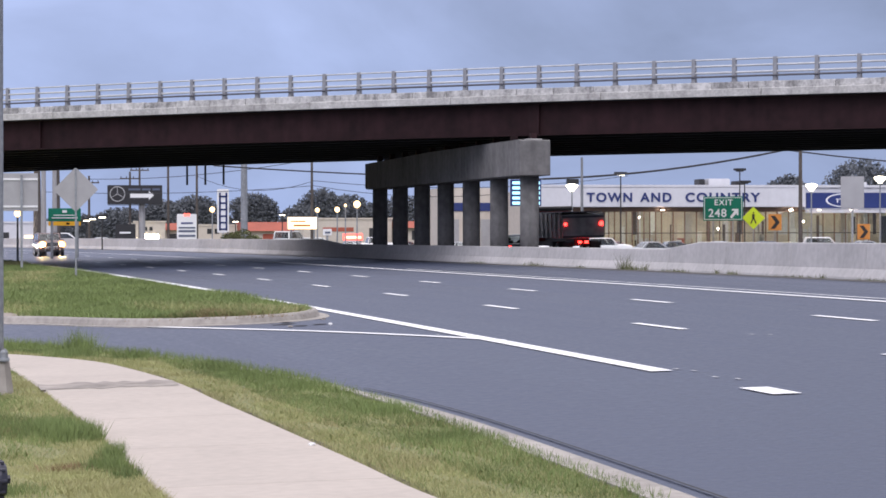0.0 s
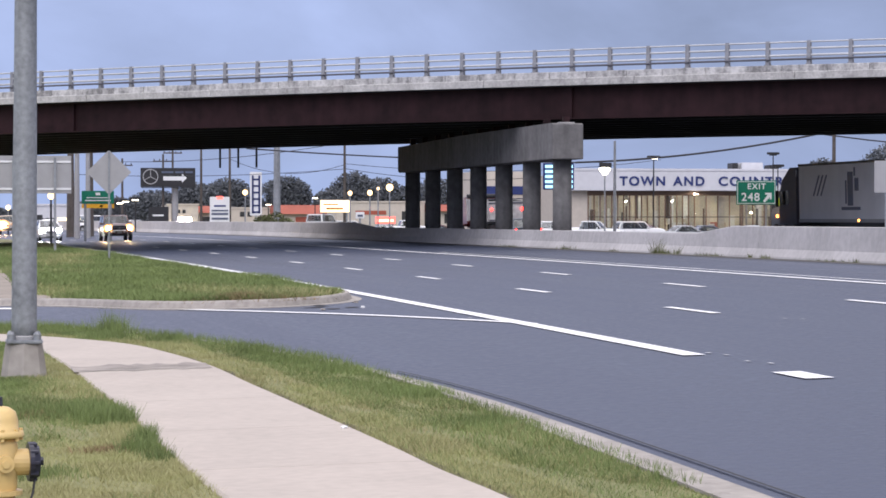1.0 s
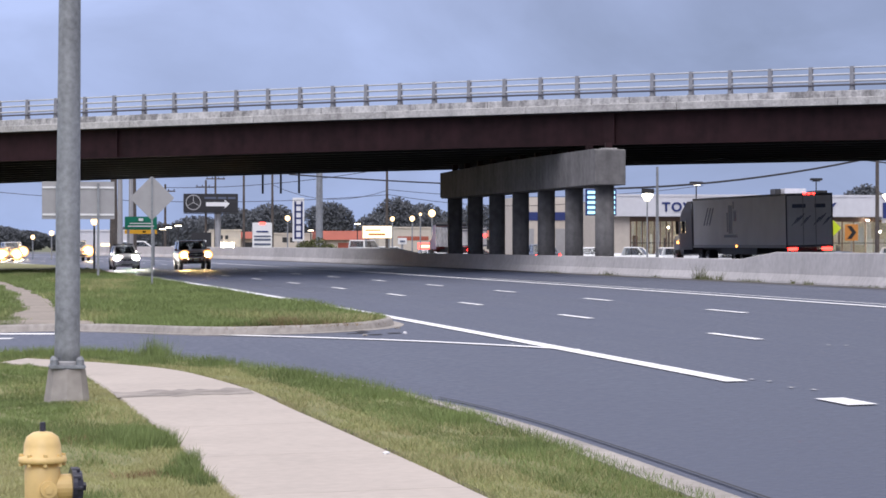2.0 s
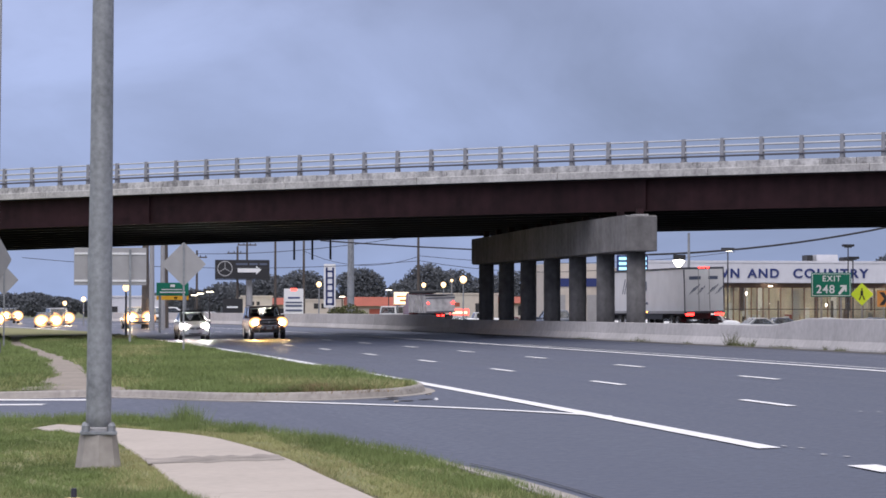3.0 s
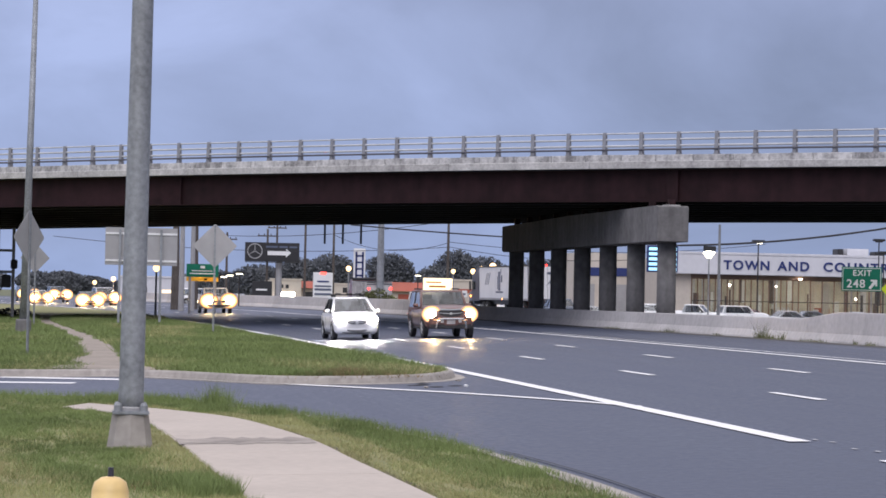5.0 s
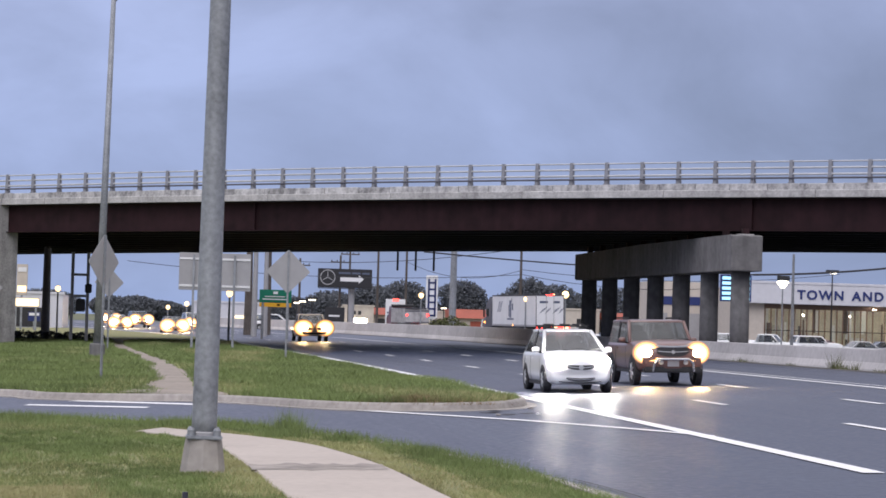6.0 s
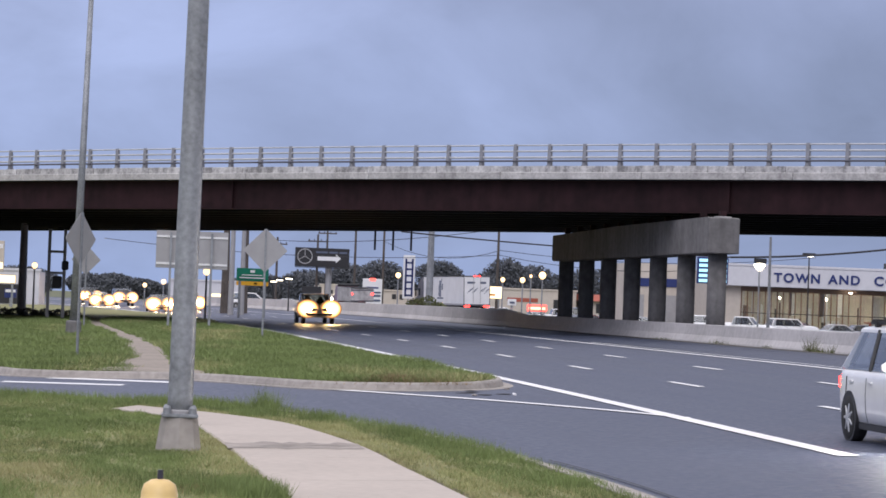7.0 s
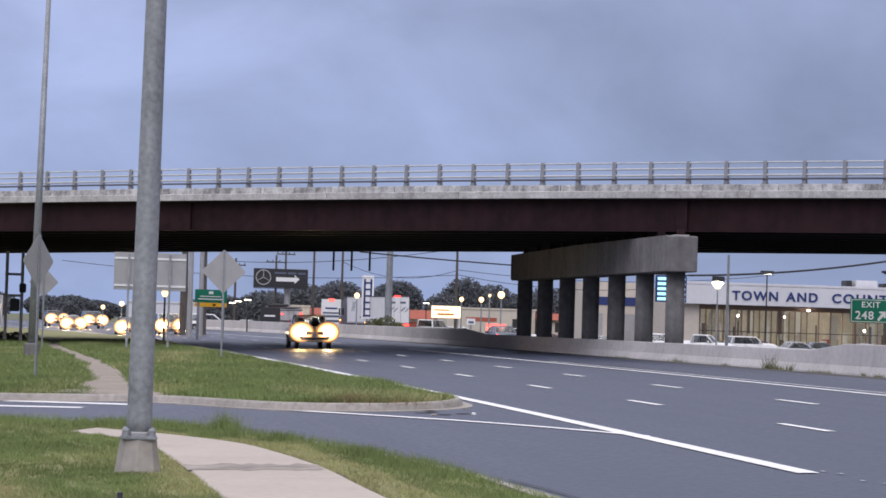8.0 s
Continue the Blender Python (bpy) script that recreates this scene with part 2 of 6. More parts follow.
def join(bm, other):
    if bm is None:
        return other
    me = bpy.data.meshes.new("tmp")
    other.to_mesh(me)
    other.free()
    bm.from_mesh(me)
    bpy.data.meshes.remove(me)
    return bm


def tube(p0, p1, r0, r1=None, seg=12, bm=None):
    r1 = r0 if r1 is None else r1
    p0, p1 = Vector(p0), Vector(p1)
    b2 = bmesh.new()
    d = p1 - p0
    bmesh.ops.create_cone(b2, cap_ends=True, segments=seg, radius1=r0, radius2=r1, depth=d.length)
    bmesh.ops.transform(b2, matrix=Matrix.Translation((p0 + p1) / 2) @ d.to_track_quat("Z", "Y").to_matrix().to_4x4(), verts=b2.verts)
    return join(bm, b2)


def lathe(profile, seg=24, bm=None):
    """Solid of revolution round z from (radius, z) pairs."""
    b2 = bmesh.new()
    rings = [[b2.verts.new((r * math.cos(a * math.tau / seg), r * math.sin(a * math.tau / seg), z)) for a in range(seg)] for r, z in profile]
    for p, q in zip(rings, rings[1:]):
        for i in range(seg):
            b2.faces.new((p[i], p[(i + 1) % seg], q[(i + 1) % seg], q[i]))
    b2.faces.new(rings[0][::-1])
    b2.faces.new(rings[-1])
    return join(bm, b2)


def prism(outline, axis, a, b, bm=None):
    """Outline of pairs pulled along an axis from a to b ('x': pairs are y,z; 'y': x,z; 'z': x,y)."""
    b2 = bmesh.new()

    def at(p, k):
        return {"x": (k, p[0], p[1]), "y": (p[0], k, p[1]), "z": (p[0], p[1], k)}[axis]
    lo, hi = [b2.verts.new(at(p, a)) for p in outline], [b2.verts.new(at(p, b)) for p in outline]
    b2.faces.new(lo[::-1])
    b2.faces.new(hi)
    for i in range(len(lo)):
        j = (i + 1) % len(lo)
        b2.faces.new((lo[i], lo[j], hi[j], hi[i]))
    return join(bm, b2)


def loft(sections, bm=None, close=True):
    b2 = bmesh.new()
    rings = [[b2.verts.new(p) for p in s] for s in sections]
    k = len(rings[0])
    for p, q in zip(rings, rings[1:]):
        for i in range(k if close else k - 1):
            b2.faces.new((p[i], p[(i + 1) % k], q[(i + 1) % k], q[i]))
    if close:
        b2.faces.new(rings[0][::-1])
        b2.faces.new(rings[-1])
    return join(bm, b2)


def spline(pts, n):
    """Catmull-Rom points through pts."""
    out = []
    p = [Vector(q) for q in pts]
    p = [2 * p[0] - p[1]] + p + [2 * p[-1] - p[-2]]
    for i in range(1, len(p) - 2):
        for k in range(n):
            t = k / n
            out.append(0.5 * (2 * p[i] + (p[i + 1] - p[i - 1]) * t + (2 * p[i - 1] - 5 * p[i] + 4 * p[i + 1] - p[i + 2]) * t * t + (3 * p[i] - p[i - 1] - 3 * p[i + 1] + p[i + 2]) * t ** 3))
    return out + [p[-2]]


def lettering(name, body, size, material, parent, m, depth=0.02, label="", bold=0.0, space=1.0):
    cu = bpy.data.curves.new(name, "FONT")
    cu.body, cu.size, cu.extrude = body, size, depth
    cu.align_x, cu.align_y = "CENTER", "CENTER"
    cu.offset, cu.space_character = bold * size, space
    tmp = new("tmp", cu)
    bpy.context.view_layer.update()
    me = bpy.data.meshes.new_from_object(tmp.evaluated_get(bpy.context.evaluated_depsgraph_get()))
    bpy.data.objects.remove(tmp)
    me.materials.clear()
    me.materials.append(material)
    ob = new(name, me)
    ob.parent = parent
    ob.matrix_basis = m
    if label:
        ob["label"] = label
    return ob


# ---- ground ----
def ground_sheet():
    us = [-400, -60, -20] + list(range(0, 420, 12)) + [450, 520, 650, 900, 1500, 3000, 4500]
    ds = [-3500, -900, -300, -120, -60, -30, -20, -10, -5, 0, 5, 10, 16, 22, 30, 38, 45, 47.5, 49.5, 51.5, 54.5, 60, 100, 200, 400, 1000, 3500]
    bm = bmesh.new()
    g = [[bm.verts.new((d + bend(min(u, 420)), u, gz(d + bend(min(u, 420)), min(u, 420)) - 0.06)) for d in ds] for u in us]
    for r, q in zip(g, g[1:]):
        for i in range(len(ds) - 1):
            bm.faces.new((r[i], r[i + 1], q[i + 1], q[i]))
    tagged(part("ground", bm, M_FAR), "open ground of dull grass reaching the horizon", "ground", kind="structure")


def strip(name, a0, a1, u0, u1, dz, material, label, category, step=6, kind="structure", thick=0.0):
    """Band of surface along the road between two offsets from its curve."""
    bm = bmesh.new()
    n = max(1, int((u1 - u0) / step))
    k = max(1, int((a1 - a0) / 6))
    rows = []
    for i in range(n + 1):
        u = u0 + (u1 - u0) * i / n
        rows.append([bm.verts.new((a0 + (a1 - a0) * j / k + bend(u), u, gz(a0 + (a1 - a0) * j / k + bend(u), u) + dz)) for j in range(k + 1)])
    for r, q in zip(rows, rows[1:]):
        for j in range(k):
            bm.faces.new((r[j], r[j + 1], q[j + 1], q[j]))
    ob = part(name, bm, material)
    return tagged(ob, label, category, kind=kind)


ground_sheet()
road = strip("road", 3.4, 26.4, -40, 420, 0.0, M_ASPH, "damp grey asphalt carriageway of three lanes", "road")
strip("road_opposite", 26.4, 47.0, -40, 420, -0.01, M_ASPH2, "grey asphalt carriageway beyond the median barrier", "road")
strip("parking_lot", 54.6, 140.0, 60, 330, -0.02, M_ASPH2, "asphalt parking lot of the dealership", "parking lot")


def drape(bm, dz):
    """Cuts a flat outline into bands and lays each cut on the sloping ground."""
    bmesh.ops.triangulate(bm, faces=bm.faces)
    ys = [v.co.y for v in bm.verts]
    y = math.floor(min(ys) / 6) * 6
    while y < max(ys):
        bmesh.ops.bisect_plane(bm, geom=bm.verts[:] + bm.edges[:] + bm.faces[:], dist=1e-4, plane_co=(0, y, 0), plane_no=(0, 1, 0))
        y += 6
    for v in bm.verts:
        v.co.z = gz(v.co.x, v.co.y) + dz


def side_road():
    bm = bmesh.new()
    pts = [(3.4 + bend(u), u) for u in (26, 32, 38, 44, 50, 56, 62, 70)] + [(-3, 66), (-60, 78), (-60, 40), (-3, 38), (1.5, 32)]
    bm.faces.new([bm.verts.new((x, y, gz(x, y) + 0.006)) for x, y in pts])
    drape(bm, 0.006)
    tagged(part("side_road", bm, M_ASPH), "grey asphalt slip road joining the carriageway", "road", kind="structure")


side_road()
V0, LANE = 8.62, 3.66


def marking(name, label, quads, parent=None, material=None):
    for q in quads:
        bm = bmesh.new()
        bm.faces.new([bm.verts.new((x, y, gz(x, y) + 0.014)) for x, y in q])
        ob = part(name, bm, material or M_LINE, parent)


def along(a, u0, u1, w, step=6.0):
    """Quads of a painted line at offset a from the road's curve."""
    n = max(1, math.ceil((u1 - u0) / step))
    for i in range(n):
        p, q = u0 + (u1 - u0) * i / n, u0 + (u1 - u0) * (i + 1) / n
        yield [(a - w / 2 + bend(p), p), (a + w / 2 + bend(p), p), (a + w / 2 + bend(q), q), (a - w / 2 + bend(q), q)]


def line_mesh(name, label, quads, material=None):
    bm = bmesh.new()
    for q in quads:
        bm.faces.new([bm.verts.new((x, y, gz(x, y) + 0.014)) for x, y in q])
    bmesh.ops.remove_doubles(bm, verts=bm.verts, dist=0.002)
    return tagged(part(name, bm, material or M_LINE), label, "road marking", kind="structure")


line_mesh("edge_line", "solid white edge line along the carriageway", along(V0 + 0.02, 30.1, 400, 0.29))
line_mesh("median_line", "solid white line beside the median shoulder", along(V0 + 3 * LANE, -30, 400, 0.23))
line_mesh("median_line", "thinner second white line by the shoulder", along(V0 + 3 * LANE + 0.62, -30, 104, 0.09))
dashes = thing("lane_dashes", "broken white lane lines painted on the asphalt", "road marking", kind="structure")
for lane, ph in ((1, 41.11), (2, 53.99)):
    for i in range(-4, 26):
        u = ph + 12.19 * i
        bm = bmesh.new()
        for q in along(V0 + lane * LANE, u, u + 3.05, 0.18):
            bm.faces.new([bm.verts.new((x, y, gz(x, y) + 0.014)) for x, y in q])
        part("dash", bm, M_LINE, dashes)
wide_dots = thing("wide_dots", "short wide white dots continuing the edge line", "road marking", kind="structure")
for u in (-10.0, 1.2, 13.2, 25.5):
    bm = bmesh.new()
    for q in along(V0 + 0.05, u, u + 1.15, 0.33):
        bm.faces.new([bm.verts.new((x, y, gz(x, y) + 0.014)) for x, y in q])
    part("dot", bm, M_LINE, wide_dots)
gore = [(3.2, 50.6), (4.45, 48.6), (5.3, 47.1), (6.12, 45.6), (6.85, 44.0), (7.45, 42.5), (8.0, 41.0), (8.5, 39.4)]
line_mesh("gore_line", "thin white line curving from the slip road", [[(p[0] - 0.04, p[1] - 0.20), (q[0] - 0.04, q[1] - 0.20), (q[0] + 0.05, q[1] + 0.19), (p[0] + 0.05, p[1] + 0.19)] for p, q in zip(gore, gore[1:])])
line_mesh("worn_marks", "traces of removed paint on the asphalt", [[(x, y), (x + 0.02, y - 0.14), (x + 0.07, y - 0.12), (x + 0.05, y + 0.02)] for x, y in ((8.72, 30.5), (8.80, 30.0), (8.68, 28.7), (8.80, 28.2), (12.3, 38.6), (12.5, 38.3), (8.45, 33.4), (8.30, 33.0), (7.9, 42.3))], M_WORN)
line_mesh("stop_bar", "white stop bar across the slip road", [[(-3.1, 52.4), (-0.6, 51.0), (-0.5, 51.6), (-3.0, 53.0)], [(-2.3, 54.9), (0.45, 52.7), (0.5, 53.4), (-2.0, 55.4)]])


def slab(name, outline, z0, z1, material, label, category):
    """Low raised bed that follows the slope of the ground."""
    bm = bmesh.new()
    bm.faces.new([bm.verts.new((x, y, 0)) for x, y in outline])
    drape(bm, z1)
    for i in range(len(outline)):
        (x, y), (x2, y2) = outline[i], outline[(i + 1) % len(outline)]
        bm.faces.new([bm.verts.new(c) for c in ((x, y, gz(x, y) + z1), (x, y, gz(x, y) + z0), (x2, y2, gz(x2, y2) + z0), (x2, y2, gz(x2, y2) + z1))])
    return tagged(part(name, bm, material), label, category, kind="structure")


VERGE_EDGE = [(4.20, -30), (4.20, 5), (4.20, 15), (4.19, 19), (4.16, 22), (4.08, 25), (3.85, 28.2), (3.45, 31), (2.9, 34), (2.2, 36.8), (1.45, 39.2), (0.55, 41), (-0.7, 41.6), (-2.2, 43.0), (-4.0, 45.5), (-9, 50), (-40, 58)]
EDGE_V = [(p.x, p.y) for p in spline([(x, y, 0) for x, y in VERGE_EDGE], 4)]
slab("verge", EDGE_V + [(-60, 60), (-60, -30)], -0.2, 0.14, M_SOIL, "mown grass verge beside the sidewalk", "grass verge")
ISLE_EDGE = [(-40, 70), (-9, 61.5), (-3.9, 58.3), (-2.9, 56.4), (-1.6, 55.4), (0.2, 55.2), (1.6, 53.7), (3.0, 51.0), (4.1, 50.0), (5.6, 50.1), (6.7, 51.3), (7.25, 53.2), (7.30, 56), (7.1, 60), (6.55, 75), (5.9, 92), (4.75, 116), (3.9, 134), (2.6, 165), (0, 200), (-10, 260)]
EDGE_I = [(p.x, p.y) for p in spline([(x, y, 0) for x, y in ISLE_EDGE], 4)]
slab("island", EDGE_I + [(-60, 260), (-60, 75)], -0.2, 0.13, M_SOIL, "grassy island between slip road and carriageway", "grass island")


def kerb_run(name, label, edge, i0, i1, w_gutter, w_kerb, group):
    """Kerb stones with a gutter pan along an outline; each stone is a piece."""
    base = thing(name, label, "kerb", kind="structure")
    for i in range(i0, i1):
        p, q = Vector(edge[i]), Vector(edge[i + 1])
        pp, qq = Vector(edge[max(i - 1, 0)]), Vector(edge[min(i + 2, len(edge) - 1)])
        n0, n1 = (q - pp).normalized(), (qq - p).normalized()
        n0, n1 = Vector((n0.y, -n0.x)), Vector((n1.y, -n1.x))
        a0, a1 = p - n0 * 0.02, q - n1 * 0.02
        prof = [(0.0, 0.0), (0.0, 0.165), (w_kerb - 0.03, 0.165), (w_kerb, 0.13), (w_kerb + 0.04, 0.022), (w_kerb + w_gutter, 0.016), (w_kerb + w_gutter, -0.1), (0, -0.1)]
        gap = 0.0015
        d = (q - p).normalized() * gap
        secs = []
        for c, nn, s in ((a0, n0, 1), (a1, n1, -1)):
            secs.append([(c.x + nn.x * k + d.x * s, c.y + nn.y * k + d.y * s, gz(c.x, c.y) + z) for k, z in prof])
        part("kerb_stone", loft(secs), M_KERB, base)
    return base


kerb_run("verge_kerb", "concrete kerb and gutter along the verge", EDGE_V, 2, 62, 0.66, 0.15, "")
kerb_run("island_kerb", "concrete kerb round the tip of the grassy island", EDGE_I, 3, 60, 0.25, 0.17, "")
seam = [[(x + 0.792, y), (x + 0.822, y), (x2 + 0.822, y2), (x2 + 0.792, y2)] for (x, y), (x2, y2) in zip(EDGE_V[4:25], EDGE_V[5:26])]
bm = bmesh.new()
for q in seam:
    bm.faces.new([bm.verts.new((x, y, gz(x, y) + 0.02)) for x, y in q])
tagged(part("gutter_seam", bm, M_SEAM), "dark open seam between gutter and asphalt", "seam", kind="structure")

# sidewalk: slabs between two edges
W_R = [(3.3, 4), (3.15, 11), (3.02, 14.8), (2.92, 16.5), (2.87, 18.2), (2.77, 20.6), (2.64, 23.6), (2.54, 25.8), (2.42, 28.8), (2.12, 31.9), (1.72, 34.4), (0.95, 36.6), (0.3, 37.9), (-0.2, 38.9)]
W_L = [(1.75, 4), (1.55, 11), (1.40, 14.8), (1.32, 16.5), (1.26, 18.2), (1.20, 20.6), (1.10, 23.6), (0.98, 25.8), (0.86, 28.8), (0.72, 31.3), (0.55, 33.6), (0.2, 35.8), (-0.25, 37.0), (-0.6, 37.8)]
walk_r = spline([(x, y, 0) for x, y in W_R], 8)
walk_l = spline([(x, y, 0) for x, y in W_L], 8)
sidewalk = thing("sidewalk", "pale concrete sidewalk slabs curving through the grass", "sidewalk", kind="structure")


def walk_slab(i, j):
    secs = []
    top = 0.165
    for k in range(i, j + 1):
        l, r = walk_l[k], walk_r[k]
        if k in (i, j):
            e = 0.006 if k == i else -0.006
            l, r = l + Vector((0, e, 0)), r + Vector((0, e, 0))
        m = (r - l).normalized() * 0.02
        secs.append([(l.x, l.y, gz(l.x, l.y)), (l.x, l.y, gz(l.x, l.y) + top - 0.02), (l.x + m.x, l.y, gz(l.x, l.y) + top), (r.x - m.x, r.y, gz(r.x, r.y) + top), (r.x, r.y, gz(r.x, r.y) + top - 0.02), (r.x, r.y, gz(r.x, r.y))])
    part("slab", loft(secs), M_WALK, sidewalk)


cuts = [0]
for k in range(1, len(walk_l)):
    if (walk_l[k] - walk_l[cuts[-1]]).length > 3.0:
        cuts.append(k)
cuts.append(len(walk_l) - 1)
for a, b in zip(cuts, cuts[1:]):
    walk_slab(a, b)
bm = bmesh.new()
rng = random.Random(5)
for x0, x1, y0, y1 in ((0.84, 2.38, 28.3, 29.6), (1.35, 2.15, 28.8, 29.2)):
    n = 14
    lo = [bm.verts.new((x0 + (x1 - x0) * i / n, y0 + rng.uniform(-0.1, 0.12), gz(x0 + (x1 - x0) * i / n, y0) + 0.169 + 0.003 * (y0 > 28.5))) for i in range(n + 1)]
    hi = [bm.verts.new((x0 + (x1 - x0) * i / n, y1 + rng.uniform(-0.35, 0.1), gz(x0 + (x1 - x0) * i / n, y1) + 0.169 + 0.003 * (y0 > 28.5))) for i in range(n + 1)]
    for i in range(n):
        bm.faces.new((lo[i], lo[i + 1], hi[i + 1], hi[i]))
tagged(part("silt_stain", bm, M_STAIN), "thin film of damp silt washed over the sidewalk", "stain", kind="structure")
path_pts = [(0.35, 55.6, 1.5), (0.2, 58.5, 0.95), (0.05, 61, 0.75), (0.0, 67, 0.72), (-0.12, 76, 0.66), (-0.4, 86, 0.60), (-0.75, 95, 0.52), (-1.7, 112, 0.45), (-2.6, 128, 0.55), (-3.3, 142, 0.7)]
bm = bmesh.new()
prev = None
for p in spline(path_pts, 6):
    cur = [bm.verts.new((p.x + s * p.z + rng.uniform(-0.25, 0.25), p.y, gz(p.x, p.y) + 0.150)) for s in (-1, 1)]
    if prev:
        bm.faces.new((prev[0], prev[1], cur[1], cur[0]))
    prev = cur
tagged(part("trodden_path", bm, M_PATH), "bare sandy path trodden through the island grass", "path", kind="structure")

bm = bmesh.new()      # bare soil strip along the sidewalk, coloured dark as the slab's edge shadow
for a, b in zip(walk_r[6:-6], walk_r[7:-5]):
    bm.faces.new([bm.verts.new((q.x + o, q.y, gz(q.x, q.y) + 0.146)) for q, o in ((a, 0.003), (a, 0.085), (b, 0.085), (b, 0.003))])
tagged(part("soil_edge_shadow", bm, mat("shadowed_soil", (0.075, 0.058, 0.042), 0.95, var=0.3, scale=9)), "strip of soil with painted edge shadow along the sidewalk", "soil", kind="structure")


def litter(name, label, x, y, z, r, material, seed):
    """Small crumpled lump."""
    rr = random.Random(seed)
    b2 = bmesh.new()
    bmesh.ops.create_icosphere(b2, subdivisions=2, radius=r)
    for v in b2.verts:
        v.co *= rr.uniform(0.7, 1.2)
        v.co.z = max(v.co.z * 0.55, -0.25 * r)
    ob = part(name, b2, material)
    ob.matrix_basis = pose(x, y, gz(x, y) + z + 0.2 * r, 0, 0, rr.uniform(0, 360))
    tagged(ob, label, "litter")


litter("paper_scrap", "crumpled white paper scrap lying on the asphalt", 6.95, 48.2, 0.006, 0.05, M_WHITE, 1)
litter("paper_scrap", "small white paper scrap at the sidewalk's edge", 2.72, 19.9, 0.165, 0.03, M_WHITE, 2)
litter("concrete_chunk", "pale concrete chunk at the foot of the barrier", 23.1, 121.5, 0.0, 0.22, M_WHITE, 3)
litter("stone", "small stone on the asphalt by the kerb", 6.1, 47.6, 0.006, 0.05, M_KERB, 4)
litter("stone", "small stone on the asphalt by the kerb", 7.2, 51.0, 0.006, 0.06, M_KERB, 5)
rq = random.Random(12)
bm = bmesh.new()
for k in range(7):     # irregular smears of tar and silt off the island's tip
    cx, cy = 6.2 + rq.uniform(-0.9, 1.2), 48.6 + rq.uniform(-0.6, 1.6)
    ring = []
    for a in range(9):
        an = a * math.tau / 9
        px, py = cx + math.cos(an) * 0.17 * rq.uniform(0.5, 1.3), cy + math.sin(an) * 0.17 * rq.uniform(0.5, 1.3)
        ring.append(bm.verts.new((px, py, gz(px, py) + 0.007 + 0.001 * k)))
    bm.faces.new(ring)
tagged(part("tar_smears", bm, M_SEAM), "dark smears of tar and silt off the island's tip", "stain", kind="structure")


# ---- bridge ----
BD = Vector((-0.770, 0.638, 0.0)).normalized()      # along the bridge, away to the abutment
BN = Vector((BD.y, -BD.x, 0.0))                      # across the bridge, away from the near side
BC = Vector((25.31, 111.43, 0.0))                    # near fascia over the pier
B_FRAME = Matrix(((BD.x, BN.x, 0, BC.x), (BD.y, BN.y, 0, BC.y), (0, 0, 1, 0), (0, 0, 0, 1)))
B_DEEP = 33.5
M0, M1 = -72.0, 45.45
SKEW = 0.944           # the abutment stands along the road, not square to the deck


def crest(m):
    """Height of the deck's long gentle hump at m metres along the bridge."""
    return -0.000125 * (m + 1.0) ** 2


def bridge_run(name, prof, material, parent, m0, m1, step=8.0, label="", top_lift=None):
    """Profile of (across, height) pairs carried along the bridge over its crest."""
    n = max(1, round((m1 - m0) / step))
    secs = [[(m0 + (m1 - m0) * i / n, a, z + crest(m0 + (m1 - m0) * i / n)) for a, z in prof] for i in range(n + 1)]
    return part(name, loft(secs), material, parent, label)


